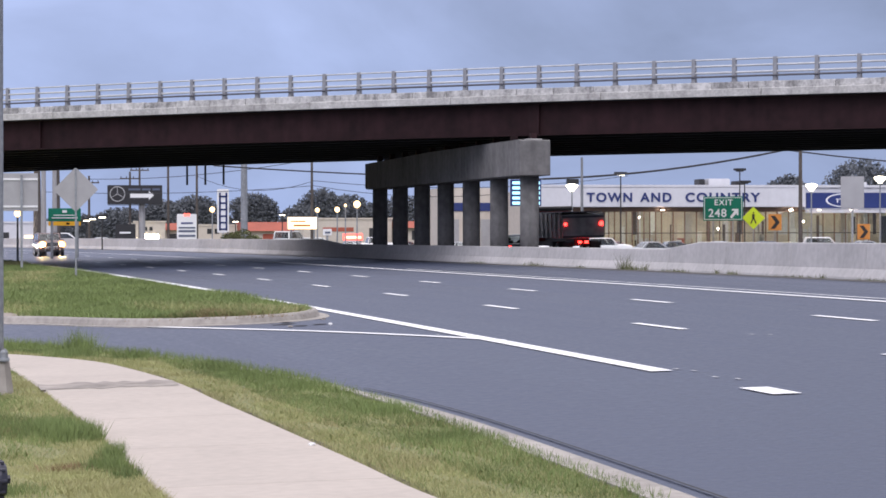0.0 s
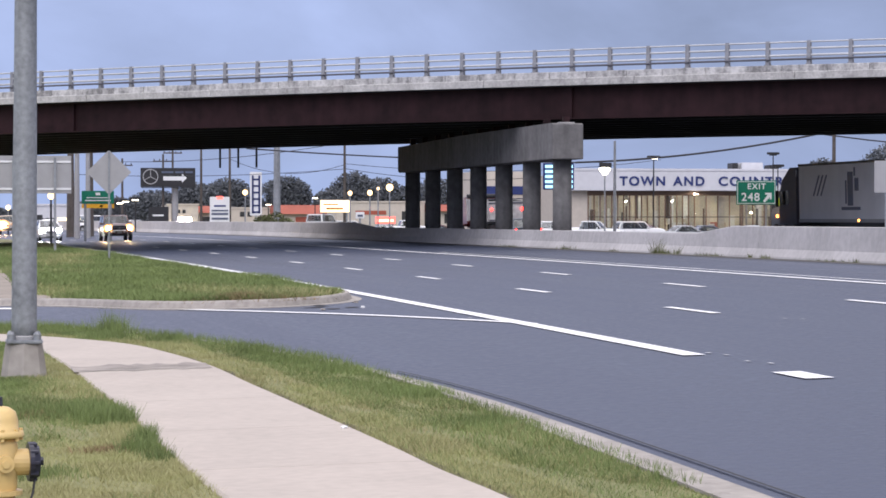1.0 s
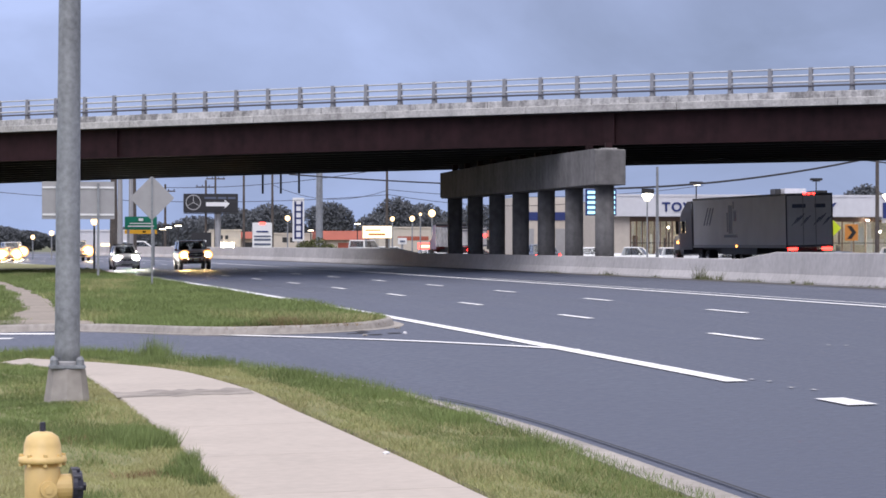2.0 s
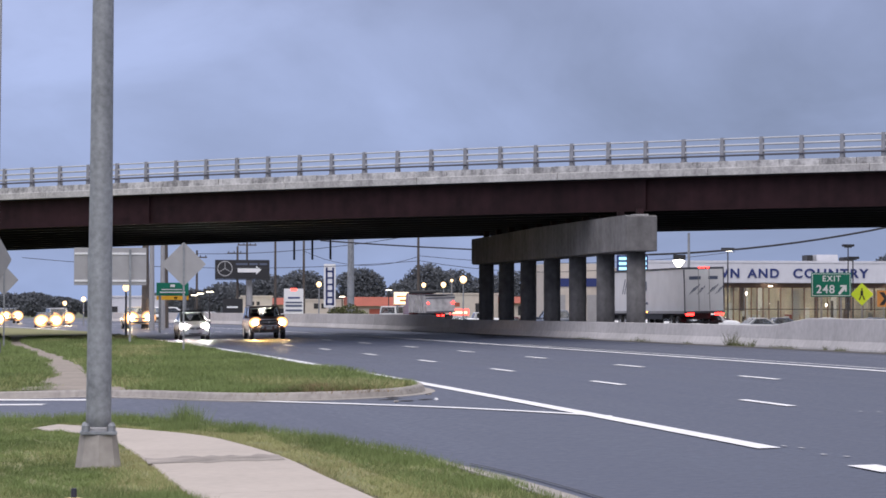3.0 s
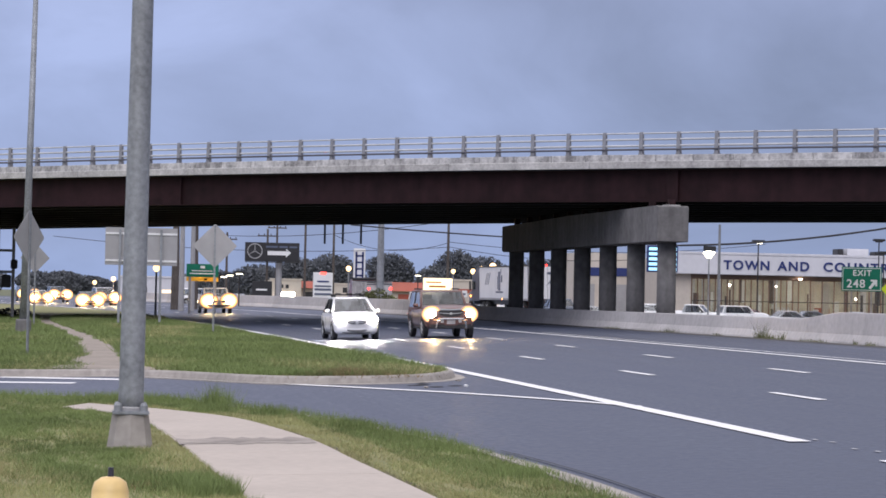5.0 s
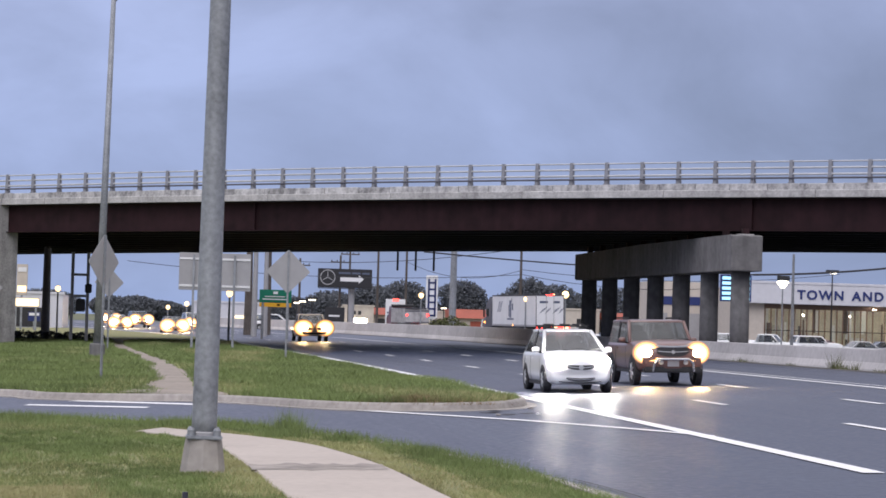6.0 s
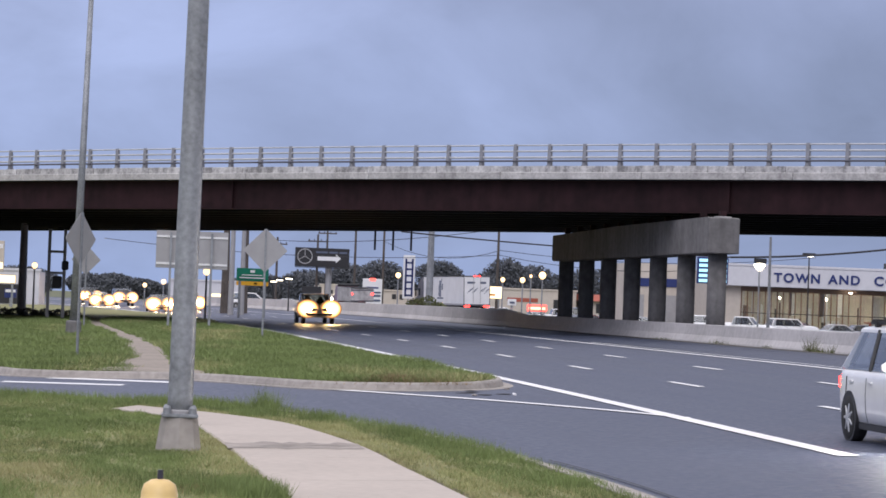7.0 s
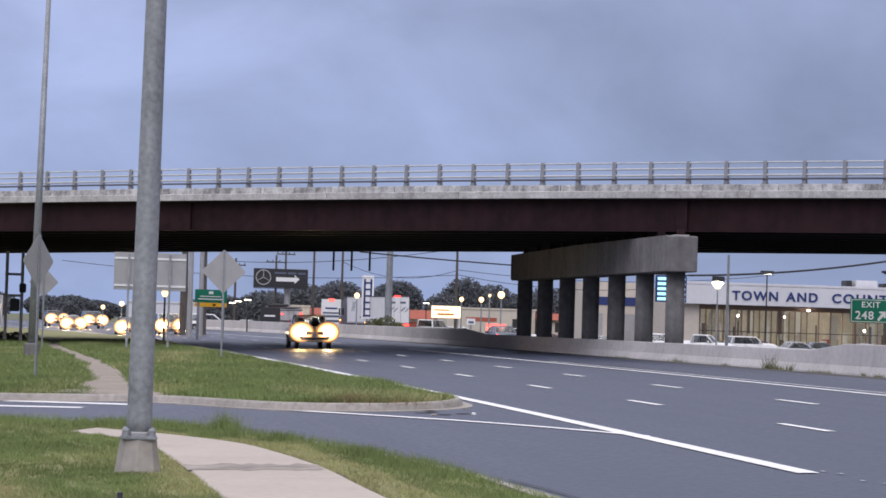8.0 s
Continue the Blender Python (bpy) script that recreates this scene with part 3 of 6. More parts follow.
def bridge():
    b = thing("overpass", "concrete and rusted steel highway overpass with open railing", "bridge", B_FRAME)
    bridge_run("deck_slab", [(-0.25, 7.86), (B_DEEP + 0.25, 7.9), (B_DEEP + 0.25, 8.1), (-0.25, 8.06)], M_DECK_SHADE, b, M0, M1 + 44)
    m = M0
    k = 0
    while m < M1 + 10:      # parapet in cast lengths
        m2 = min(m + 7.6, M1 + 10)
        for side in (0, 1):
            if side == 0:
                prof = [(-0.36, 7.90), (-0.36, 8.20), (-0.33, 8.225), (0.06, 8.225), (0.06, 7.87)]
            else:
                prof = [(B_DEEP + 0.32, 7.84), (B_DEEP + 0.32, 8.52), (B_DEEP - 0.06, 8.52), (B_DEEP - 0.06, 7.84)]
            bridge_run("edge_beam", prof, M_PARA, b, m + 0.015, m2 - 0.015, 4.0)
        m, k = m2, k + 1
    m, rk = M0, random.Random(4)
    while m < M1 + 10:      # upper kerb blocks between open joints
        w = rk.uniform(1.7, 2.1)
        o = rk.uniform(-0.012, 0.012)
        bridge_run("kerb_block", [(-0.29 + o, 8.226), (-0.28 + o, 8.50 + o), (-0.26 + o, 8.52 + o), (0.06, 8.52 + o), (0.06, 8.226)], M_KBLOCK, b, m + rk.uniform(0.01, 0.03), m + w - 0.01, 2.2)
        m += w
    bridge_run("joint_filler", [(-0.22, 8.22), (-0.22, 8.46), (0.04, 8.46), (0.04, 8.22)], M_SEAM, b, M0, M1 + 10)
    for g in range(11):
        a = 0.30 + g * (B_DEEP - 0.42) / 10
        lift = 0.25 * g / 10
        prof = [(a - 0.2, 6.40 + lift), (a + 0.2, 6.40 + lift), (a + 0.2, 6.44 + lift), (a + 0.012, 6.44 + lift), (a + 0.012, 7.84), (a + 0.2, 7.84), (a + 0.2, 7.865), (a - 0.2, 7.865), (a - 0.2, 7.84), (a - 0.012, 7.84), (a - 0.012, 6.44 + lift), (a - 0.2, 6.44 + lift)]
        # inner girders get the painted deck shade instead of the near girder's rust
        bridge_run("girder", prof, M_RUST if g == 0 else M_DECK_SHADE, b, M0, M1 + 0.1 + SKEW * a, label="rusty weathering steel girder" if g == 0 else "")
    for q in (-24, 0.0, 28.0):  # splice plates and bearing stiffener on the near girder
        w = 0.28 if abs(q) < 0.1 else 0.03
        part("stiffener", box(q - w, q + w, 0.12, 0.27, 6.45 + crest(q), 7.83 + crest(q)), M_RUST, b)
    for side, a in (("near", -0.08), ("far", B_DEEP + 0.08)):
        m, i = 29.86 - 1.8916 * 54, 0
        post = None
        while m < M1 + 4:
            if post is None:
                bm = prism([(-0.12, 8.50), (0.12, 8.50), (0.05, 9.56), (-0.07, 9.56)], "x", -0.085, 0.085)
                box(-0.13, 0.13, -0.14, 0.16, 8.51, 8.55, 0.008, bm)
                post = mesh_of("post", bm, M_POST)
            ob = new("post", post)
            ob.parent = b
            ob.matrix_basis = pose(m, a, crest(m))
            m += 1.8916
        for z, r in ((9.50, 0.035), (9.22, 0.045), (8.93, 0.05)):
            bridge_run("rail", [(a - 0.04 + r * 0.8 * math.cos(k * math.tau / 8), z + r * math.sin(k * math.tau / 8)) for k in range(8)], M_RAIL, b, M0, M1 + 4, 5.0)
        bridge_run("conduit", [(a - 0.14 + 0.04 * math.cos(k * math.tau / 8), 8.76 + 0.045 * math.sin(k * math.tau / 8)) for k in range(8)], M_GREYPIPE, b, M0, M1 + 4, 5.0, "dark conduit run along the railing")
    for m in (42.4, 40.97, 39.55):
        part("drain_pipe", tube((m, B_DEEP + 0.5, 5.2), (m, B_DEEP + 0.5, 7.9), 0.07, seg=8), M_DARK, b)
    return b


bridge()


def pier():
    p0, p1 = Vector((24.63, 109.0, 0)), Vector((23.13, 140.6, 0))
    d = (p1 - p0).normalized()
    fr = Matrix(((d.y, d.x, 0, p0.x), (-d.x, d.y, 0, p0.y), (0, 0, 1, 0), (0, 0, 0, 1)))
    p = thing("bridge_pier", "grey concrete pier of seven columns under a long cap", "bridge pier", fr)
    ln = (p1 - p0).length
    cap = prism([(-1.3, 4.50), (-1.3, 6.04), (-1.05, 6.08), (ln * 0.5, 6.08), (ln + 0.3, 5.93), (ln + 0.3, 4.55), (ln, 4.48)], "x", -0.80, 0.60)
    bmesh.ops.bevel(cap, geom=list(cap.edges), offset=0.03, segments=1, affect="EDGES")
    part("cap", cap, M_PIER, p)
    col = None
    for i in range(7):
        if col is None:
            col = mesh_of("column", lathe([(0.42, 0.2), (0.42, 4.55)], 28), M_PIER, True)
        ob = new("column", col)
        ob.parent = p
        ob.matrix_basis = pose(0, ln * i / 6, 0)
    for i in range(11):
        y = -0.6 + i * (ln + 0.6) / 10
        part("bearing", box(-0.14, 0.14, y - 0.14, y + 0.14, 5.9, 6.38), M_RUST, p)
    part("bearing_plate", box(-0.36, 0.30, -1.0, -0.4, 6.076, 6.13, 0.01), M_PARA, p, "pale bearing plate")
    return p


pier()


def abutment():
    a = thing("bridge_abutment", "panelled concrete abutment with a sloping wing wall", "abutment", B_FRAME, kind="structure")
    part("front_wall", prism([(M1 + 0.2, 0.2), (M1 + 1.2, 0.2), (M1 + 1.2 + SKEW * B_DEEP, B_DEEP), (M1 + 0.2 + SKEW * B_DEEP, B_DEEP)], "z", -1.5, 7.8), M_BARR, a)
    part("end_block", box(M1 - 0.25, M1 + 0.2, -0.45, 1.1, -1.5, 7.85, 0.03), M_PARA, a)
    # wing wall of cast panels, its coping falling away from the deck
    for i in range(14):
        x0 = M1 + 0.2 + i * 1.5
        for j in range(6):
            z0 = -1.2 + j * 1.5
            top = 7.75 - (x0 - M1 - 0.2) * 0.40
            if z0 > top - 0.2:
                continue
            z1a, z1b = min(z0 + 1.5, top), min(z0 + 1.5, top - 0.60)
            if z1b <= z0:
                continue
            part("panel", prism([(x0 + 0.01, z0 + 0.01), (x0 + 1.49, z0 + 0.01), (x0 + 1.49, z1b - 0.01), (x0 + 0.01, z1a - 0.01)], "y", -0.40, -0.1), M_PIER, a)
    part("wing_core", prism([(M1 + 0.2, -1.5), (M1 + 19, -1.5), (M1 + 19, 0.2), (M1 + 0.2, 7.7)], "y", -0.1, 1.0), M_SEAM, a)
    part("coping", prism([(M1 - 0.3, 7.62), (M1 + 0.2, 7.72), (M1 + 18.5, 0.40), (M1 + 18.5, 0.85), (M1 + 0.2, 8.2), (M1 - 0.3, 8.2)], "y", -0.5, 0.2), M_PARA, a)
    part("embankment", prism([(M1 + 2.2, 1.0), (M1 + 90, 1.0), (M1 + 120, B_DEEP), (M1 + 1.8 + SKEW * B_DEEP, B_DEEP)], "z", -2, 7.75), M_SOIL, a)
    part("end_rail_post", box(M1 + 3.3, M1 + 3.75, -0.2, 0.2, 8.0, 9.6, 0.02), M_SEAM, a)
    return a


abutment()


# ---- median barrier ----
def barrier_height(u):
    if u < 82.5:
        return 1.06
    if u < 86.5:
        return 1.06 - (u - 82.5) / 4 * 0.26
    if u < 147:
        return 0.80
    if u < 153:
        return 0.80 + (u - 147) / 6 * 0.26
    return 1.06


median = thing("median_barrier", "weathered precast concrete median barrier", "barrier", kind="structure")
u = -24.0
while u < 300:
    ln = 6.1 if u < 150 else 9.15
    ends = [u + 0.012]
    for c in (82.5, 86.5, 147.0, 153.0):
        if u < c < u + ln:
            ends.append(c)
    ends.append(u + ln - 0.012)
    secs = []
    for w in ends:
        x, h = 25.62 + bend(w), barrier_height(w)
        z = gz(x, w) - 0.02
        prof = [(-0.02, 0.0), (0.0, 0.09), (0.13, 0.33), (0.21, h - 0.02), (0.23, h), (0.40, h), (0.42, h - 0.02), (0.50, 0.33), (0.63, 0.09), (0.65, 0.0)]
        secs.append([(x + a, w, z + b) for a, b in prof])
    part("barrier_segment", loft(secs), M_BARR, median)
    u += ln
M_GRIT = mat("road_grit", (0.10, 0.095, 0.092), 0.95, var=0.3, scale=5, big=0.6)
verge_dirt = strip("median_dirt", 24.9, 25.64, -30, 300, 0.012, M_GRIT, "line of grit and dirt along the foot of the barrier", "grit")


# ---- poles and signs ----
def lamp_post_near():
    x, y = 0.293, 28.4
    z = gz(x, y) + 0.14
    p = thing("street_lamp", "tall galvanised lamp post on a concrete footing beside the sidewalk", "street lamp", pose(x, y, z, 0, 0.4))
    bm = lathe([(0.262, -0.3), (0.255, 0.0), (0.205, 0.36), (0.195, 0.37)], 8)
    part("footing", bm, M_KERB, p, "octagonal tapered concrete footing")
    part("shaft", lathe([(0.145, 0.40), (0.140, 0.6), (0.116, 5.5), (0.07, 10.5)], 24), M_GALV, p, smooth=True)
    part("base_plate", box(-0.205, 0.205, -0.205, 0.205, 0.37, 0.41, 0.01), M_GALV, p)
    for a in range(4):
        c = pose(0, 0, 0, 0, 0, 45 + 90 * a) @ Vector((0.20, 0, 0))
        part("bolt_cover", lathe([(0.045, 0.41), (0.045, 0.47), (0.025, 0.50)], 10, None), M_GALV, p).matrix_basis = pose(c.x, c.y, 0)
    part("seam_band", lathe([(0.165, 0.405), (0.165, 0.44), (0.150, 0.455)], 24), M_ALU, p)
    part("arm", tube((0, 0, 10.3), (2.2, 1.0, 11.2), 0.05, 0.035), M_GALV, p)
    part("lamp_head", box(2.0, 2.7, 0.85, 1.2, 11.12, 11.28, 0.04), M_GALV, p)
    return p


lamp_post_near()


def lamp_post_far():
    x, y = -3.02, 99.0
    z = gz(x, y) + 0.12
    p = thing("street_lamp", "tall galvanised lamp post with a side arm standing in the grass", "street lamp", pose(x, y, z, 0, 0.8))
    part("footing", lathe([(0.30, -0.2), (0.30, 0.55), (0.26, 0.6)], 14), M_PIER, p)
    part("shaft", lathe([(0.165, 0.6), (0.13, 7.0), (0.09, 14.4)], 18), M_GALV, p, smooth=True)
    bm = tube((0, 0, 13.9), (0.55, 0, 14.5), 0.04, seg=8)
    tube((0.55, 0, 14.5), (2.4, 0, 15.1), 0.04, 0.035, seg=8, bm=bm)
    part("arm", bm, M_GALV, p)
    part("lamp_head", box(2.2, 3.0, -0.15, 0.15, 15.02, 15.2, 0.04), M_GALV, p)


lamp_post_far()


def diamond(x, y, size, zc, rz, squash=1.0, plate=None):
    z = gz(x, y) + 0.12
    p = thing("road_sign", "bare aluminium back of a diamond road sign on a steel post", "road sign", pose(x, y, z, 0, 0, rz))
    h = size / 2
    r = 0.045
    pts = []
    for a in range(4):   # rounded diamond
        ang = a * math.pi / 2
        for k in (-1, 0, 1):
            c = (math.cos(ang) * (h - r * 1.4), math.sin(ang) * (h - r * 1.4))
            pts.append((c[0] + math.cos(ang + k * math.pi / 4) * r, zc + c[1] + math.sin(ang + k * math.pi / 4) * r))
    part("panel", prism(pts, "y", -0.004, 0.004), M_ALU, p)
    part("post", box(-0.035, 0.035, -0.05, -0.008, -0.2, zc + h * 0.97), M_GALV, p)
    if plate:
        part("plaque", box(-plate / 2, plate / 2, -0.004, 0.004, zc - h - 0.55, zc - h - 0.15, 0.003), M_ALU, p)
    return p


diamond(4.26, 98.0, 1.72, 3.42, 0)
diamond(-1.94, 66.0, 1.42, 3.12, 58)
diamond(-8.80, 121.0, 1.22, 2.95, 0, plate=0.62)
diamond(-3.2, 121.0, 1.45, 3.22, 20)


def sign_back_large():
    x, y = 1.80, 122.0
    z = gz(x, y) + 0.1
    p = thing("guide_sign", "back of a large aluminium guide sign on two steel posts", "road sign", pose(x, y, z, 0, 0, 0))
    part("panel", box(-1.72, 1.72, -0.02, 0.02, 2.89, 4.69, 0.012), M_ALU, p)
    for zz in (3.10, 4.40):
        part("stiffener", box(-1.7, 1.7, -0.07, -0.022, zz - 0.05, zz + 0.05, 0.01), M_WHITE, p)
    for xx in (-1.02, 0.94):
        part("post", box(xx - 0.055, xx + 0.055, -0.18, -0.075, -0.3, 4.60), M_GALV, p)


sign_back_large()


def exit_sign():
    y = 150.0
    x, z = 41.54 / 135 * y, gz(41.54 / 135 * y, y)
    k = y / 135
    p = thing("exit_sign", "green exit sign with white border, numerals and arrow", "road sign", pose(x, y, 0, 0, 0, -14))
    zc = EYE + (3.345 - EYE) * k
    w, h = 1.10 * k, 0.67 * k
    part("panel", box(-w, w, -0.02, 0.02, zc - h, zc + h, 0.015), M_GREEN, p)
    t = 0.035
    for nm, b in (("border", box(-w + 0.06, w - 0.06, -0.028, -0.021, zc + h - 0.06 - t, zc + h - 0.06)), ("border", box(-w + 0.06, w - 0.06, -0.028, -0.021, zc - h + 0.06, zc - h + 0.06 + t)),
                  ("border", box(-w + 0.06, -w + 0.06 + t, -0.028, -0.021, zc - h + 0.06, zc + h - 0.06)), ("border", box(w - 0.06 - t, w - 0.06, -0.028, -0.021, zc - h + 0.06, zc + h - 0.06))):
        part(nm, b, M_WHITE, p)
    lettering("lettering", "EXIT", 0.50, M_WHITE, p, pose(0.02, -0.03, zc + 0.36, 90), 0.005, "white word EXIT", 0.014, 1.15)
    lettering("lettering", "248", 0.70, M_WHITE, p, pose(-0.35, -0.03, zc - 0.30, 90), 0.005, "white numerals 248", 0.016, 1.12)
    bm = prism([(0.42, -0.52), (0.52, -0.62), (0.83, -0.29), (0.83, -0.42), (0.94, -0.42), (0.94, -0.02), (0.54, -0.02), (0.54, -0.13), (0.70, -0.13)], "y", -0.035, -0.022)
    ar = part("arrow", bm, M_WHITE, p)
    ar.matrix_basis = pose(0, 0, zc)
    for xx in (-0.6, 0.6):
        part("post", box(xx - 0.05, xx + 0.05, 0.03, 0.12, z - 0.2, zc + h * 0.8), M_GALV, p)


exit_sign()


def small_sign(label, x, y, zc, r, material, marks, rot, diamond_shape=True):
    p = thing("warning_sign", label, "road sign", pose(x, y, 0, 0, 0, -14))
    o = [(0, zc - r), (r, zc), (0, zc + r), (-r, zc)] if diamond_shape else [(-r * 0.8, zc - r), (r * 0.8, zc - r), (r * 0.8, zc + r), (-r * 0.8, zc + r)]
    part("panel", prism(o, "y", -0.015, 0.015), material, p)
    for poly in marks:
        part("symbol", prism([(a * r, zc + b * r) for a, b in poly], "y", -0.026, -0.017), M_BLACK, p)
    part("post", box(-0.04, 0.04, 0.02, 0.09, gz(x, y) - 0.2, zc + r * 0.8), M_GALV, p)


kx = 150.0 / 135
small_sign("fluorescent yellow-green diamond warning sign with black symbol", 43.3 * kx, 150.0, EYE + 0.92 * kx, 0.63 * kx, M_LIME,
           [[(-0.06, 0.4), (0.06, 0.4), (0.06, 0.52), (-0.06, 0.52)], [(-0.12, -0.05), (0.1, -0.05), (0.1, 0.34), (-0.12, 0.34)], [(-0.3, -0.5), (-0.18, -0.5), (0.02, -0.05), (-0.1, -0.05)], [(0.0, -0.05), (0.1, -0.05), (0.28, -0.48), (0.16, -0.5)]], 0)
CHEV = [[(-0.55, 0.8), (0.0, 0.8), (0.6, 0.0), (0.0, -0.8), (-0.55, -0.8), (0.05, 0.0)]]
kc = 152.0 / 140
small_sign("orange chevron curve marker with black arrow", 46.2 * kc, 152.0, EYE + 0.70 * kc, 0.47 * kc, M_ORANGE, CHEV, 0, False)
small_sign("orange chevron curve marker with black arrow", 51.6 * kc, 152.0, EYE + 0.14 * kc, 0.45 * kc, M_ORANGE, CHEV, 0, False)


def median_sign():
    x, y = 25.93 + bend(68.9), 68.9
    z = gz(x, y)
    p = thing("road_sign", "blank grey back of a tall panel sign over the barrier", "road sign", pose(x, y, z, 0, 0, -20))
    part("panel", box(-0.33, 0.33, -0.01, 0.01, 2.02, 2.94, 0.008), M_ALU, p)
    part("post", box(-0.03, 0.03, 0.012, 0.06, 0.9, 3.0), M_GALV, p)


median_sign()


# ---- hydrant ----
def hydrant():
    x, y = 0.012, 13.75
    z = gz(x, y) + 0.18
    p = thing("fire_hydrant", "pale yellow fire hydrant with black hose caps in the grass", "hydrant", pose(x, y, z, 0, 0, 8) @ Matrix.Diagonal((0.82, 0.82, 0.82, 1)))
    part("barrel", lathe([(0.15, -0.1), (0.15, 0.03), (0.105, 0.05), (0.10, 0.30), (0.115, 0.34), (0.118, 0.62), (0.10, 0.67)], 28), M_HYD, p, smooth=True)
    part("bonnet", lathe([(0.155, 0.665), (0.16, 0.68), (0.155, 0.705), (0.125, 0.715), (0.122, 0.78), (0.105, 0.835), (0.06, 0.865), (0.03, 0.87)], 28), M_HYD, p, smooth=True)
    part("flange", lathe([(0.15, 0.29), (0.15, 0.32)], 20), M_HYD, p)
    part("operating_nut", lathe([(0.022, 0.865), (0.02, 0.93)], 5), M_HYDCAP, p)
    for i in range(8):
        c = pose(0, 0, 0, 0, 0, 45 * i) @ Vector((0.14, 0, 0))
        part("bolt", lathe([(0.014, 0.645), (0.014, 0.725)], 6), M_HYD, p).matrix_basis = pose(c.x, c.y, 0)
    noz = part("nozzle", tube((0.08, 0, 0.50), (0.19, 0, 0.50), 0.088, seg=20), M_HYD, p)
    bm = tube((0.185, 0, 0.50), (0.215, 0, 0.50), 0.128, seg=20)
    tube((0.215, 0, 0.50), (0.255, 0, 0.50), 0.118, 0.105, seg=12, bm=bm)
    tube((0.255, 0, 0.50), (0.285, 0, 0.50), 0.03, seg=5, bm=bm)
    for i in range(10):
        c = pose(0, 0, 0, 36 * i) @ Vector((0, 0.12, 0))
        tube((0.19, c.y, 0.50 + c.z), (0.24, c.y, 0.50 + c.z), 0.014, seg=6, bm=bm)
    part("hose_cap", bm, M_HYDCAP, p, "ribbed black hose cap", smooth=False)
    bm = tube((0.02, -0.10, 0.50), (0.02, -0.16, 0.50), 0.055, seg=16)
    tube((0.02, -0.16, 0.50), (0.02, -0.175, 0.50), 0.03, seg=5, bm=bm)
    part("side_nozzle", bm, M_HYD, p)
    pts = spline([(0.22, -0.06, 0.38), (0.19, -0.10, 0.27), (0.12, -0.11, 0.22), (0.04, -0.11, 0.24)], 5)
    bm = None
    for a, b in zip(pts, pts[1:]):
        bm = tube(a, b, 0.008, seg=6, bm=bm)
    part("chain", bm, M_DARK, p)


hydrant()


# ---- vehicles ----
def paint(name, color, rough=0.3):
    m = mat(name, color, rough, var=0.06, scale=3, big=0.8)
    b = m.node_tree.nodes["Principled BSDF"]
    b.inputs["Coat Weight"].default_value = 0.5
    b.inputs["Coat Roughness"].default_value = 0.12
    return m


M_CARGLASS = glass_mat("clear_car_glass", (0.62, 0.66, 0.68), 0.03)
M_CARGLASS.node_tree.nodes["Principled BSDF"].inputs["Transmission Weight"].default_value = 1.0
M_CARGLASS.node_tree.nodes["Principled BSDF"].inputs["IOR"].default_value = 1.5
M_CHROME = mat("chrome_bar", (0.62, 0.62, 0.63), 0.25, metal=0.9, var=0.05)
M_SEAT = mat("seat_fabric", (0.10, 0.10, 0.105), 0.9, var=0.15, scale=6)


def headlamp_glare():
    """Headlamp bowl with painted glare: emission strongest beside the lens, fading to its rim."""
    m = bpy.data.materials.new("headlamp_glare")
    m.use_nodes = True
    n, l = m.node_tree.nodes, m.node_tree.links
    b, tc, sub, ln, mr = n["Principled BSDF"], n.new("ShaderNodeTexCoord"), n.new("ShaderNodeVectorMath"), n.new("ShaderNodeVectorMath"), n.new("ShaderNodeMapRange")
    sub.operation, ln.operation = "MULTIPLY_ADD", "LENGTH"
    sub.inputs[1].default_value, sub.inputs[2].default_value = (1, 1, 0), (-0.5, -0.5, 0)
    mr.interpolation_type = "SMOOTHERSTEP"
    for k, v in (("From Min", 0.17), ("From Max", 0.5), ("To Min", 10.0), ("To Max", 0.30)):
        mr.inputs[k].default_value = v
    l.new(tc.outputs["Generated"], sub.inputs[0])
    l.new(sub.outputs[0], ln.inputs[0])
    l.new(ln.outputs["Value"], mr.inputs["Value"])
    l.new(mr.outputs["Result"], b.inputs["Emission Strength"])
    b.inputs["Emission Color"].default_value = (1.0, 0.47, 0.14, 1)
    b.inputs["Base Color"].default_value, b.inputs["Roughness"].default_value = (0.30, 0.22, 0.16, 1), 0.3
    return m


M_GLARE = headlamp_glare()
P_WHITE = paint("paint_white", (0.80, 0.80, 0.80))
P_BROWN = paint("paint_dark_brown", (0.150, 0.076, 0.064))
P_GOLD = paint("paint_champagne", (0.58, 0.50, 0.38))
P_RED = paint("paint_dark_red", (0.14, 0.02, 0.02))
P_SILVER = paint("paint_silver", (0.42, 0.43, 0.45))
P_BLUE = paint("paint_blue_grey", (0.09, 0.11, 0.15))
P_BLACK = paint("paint_black", (0.02, 0.02, 0.022))
M_TRAILER = mat("trailer_white", (0.72, 0.72, 0.73), 0.5, var=0.06, scale=1.0, big=0.25, streak=0.5)
M_PRINT = mat("printed_grey", (0.09, 0.11, 0.17), 0.5, var=0.1)
M_DUMP = mat("dump_bed_steel", (0.42, 0.41, 0.41), 0.7, var=0.3, scale=2, big=0.5, streak=0.6)


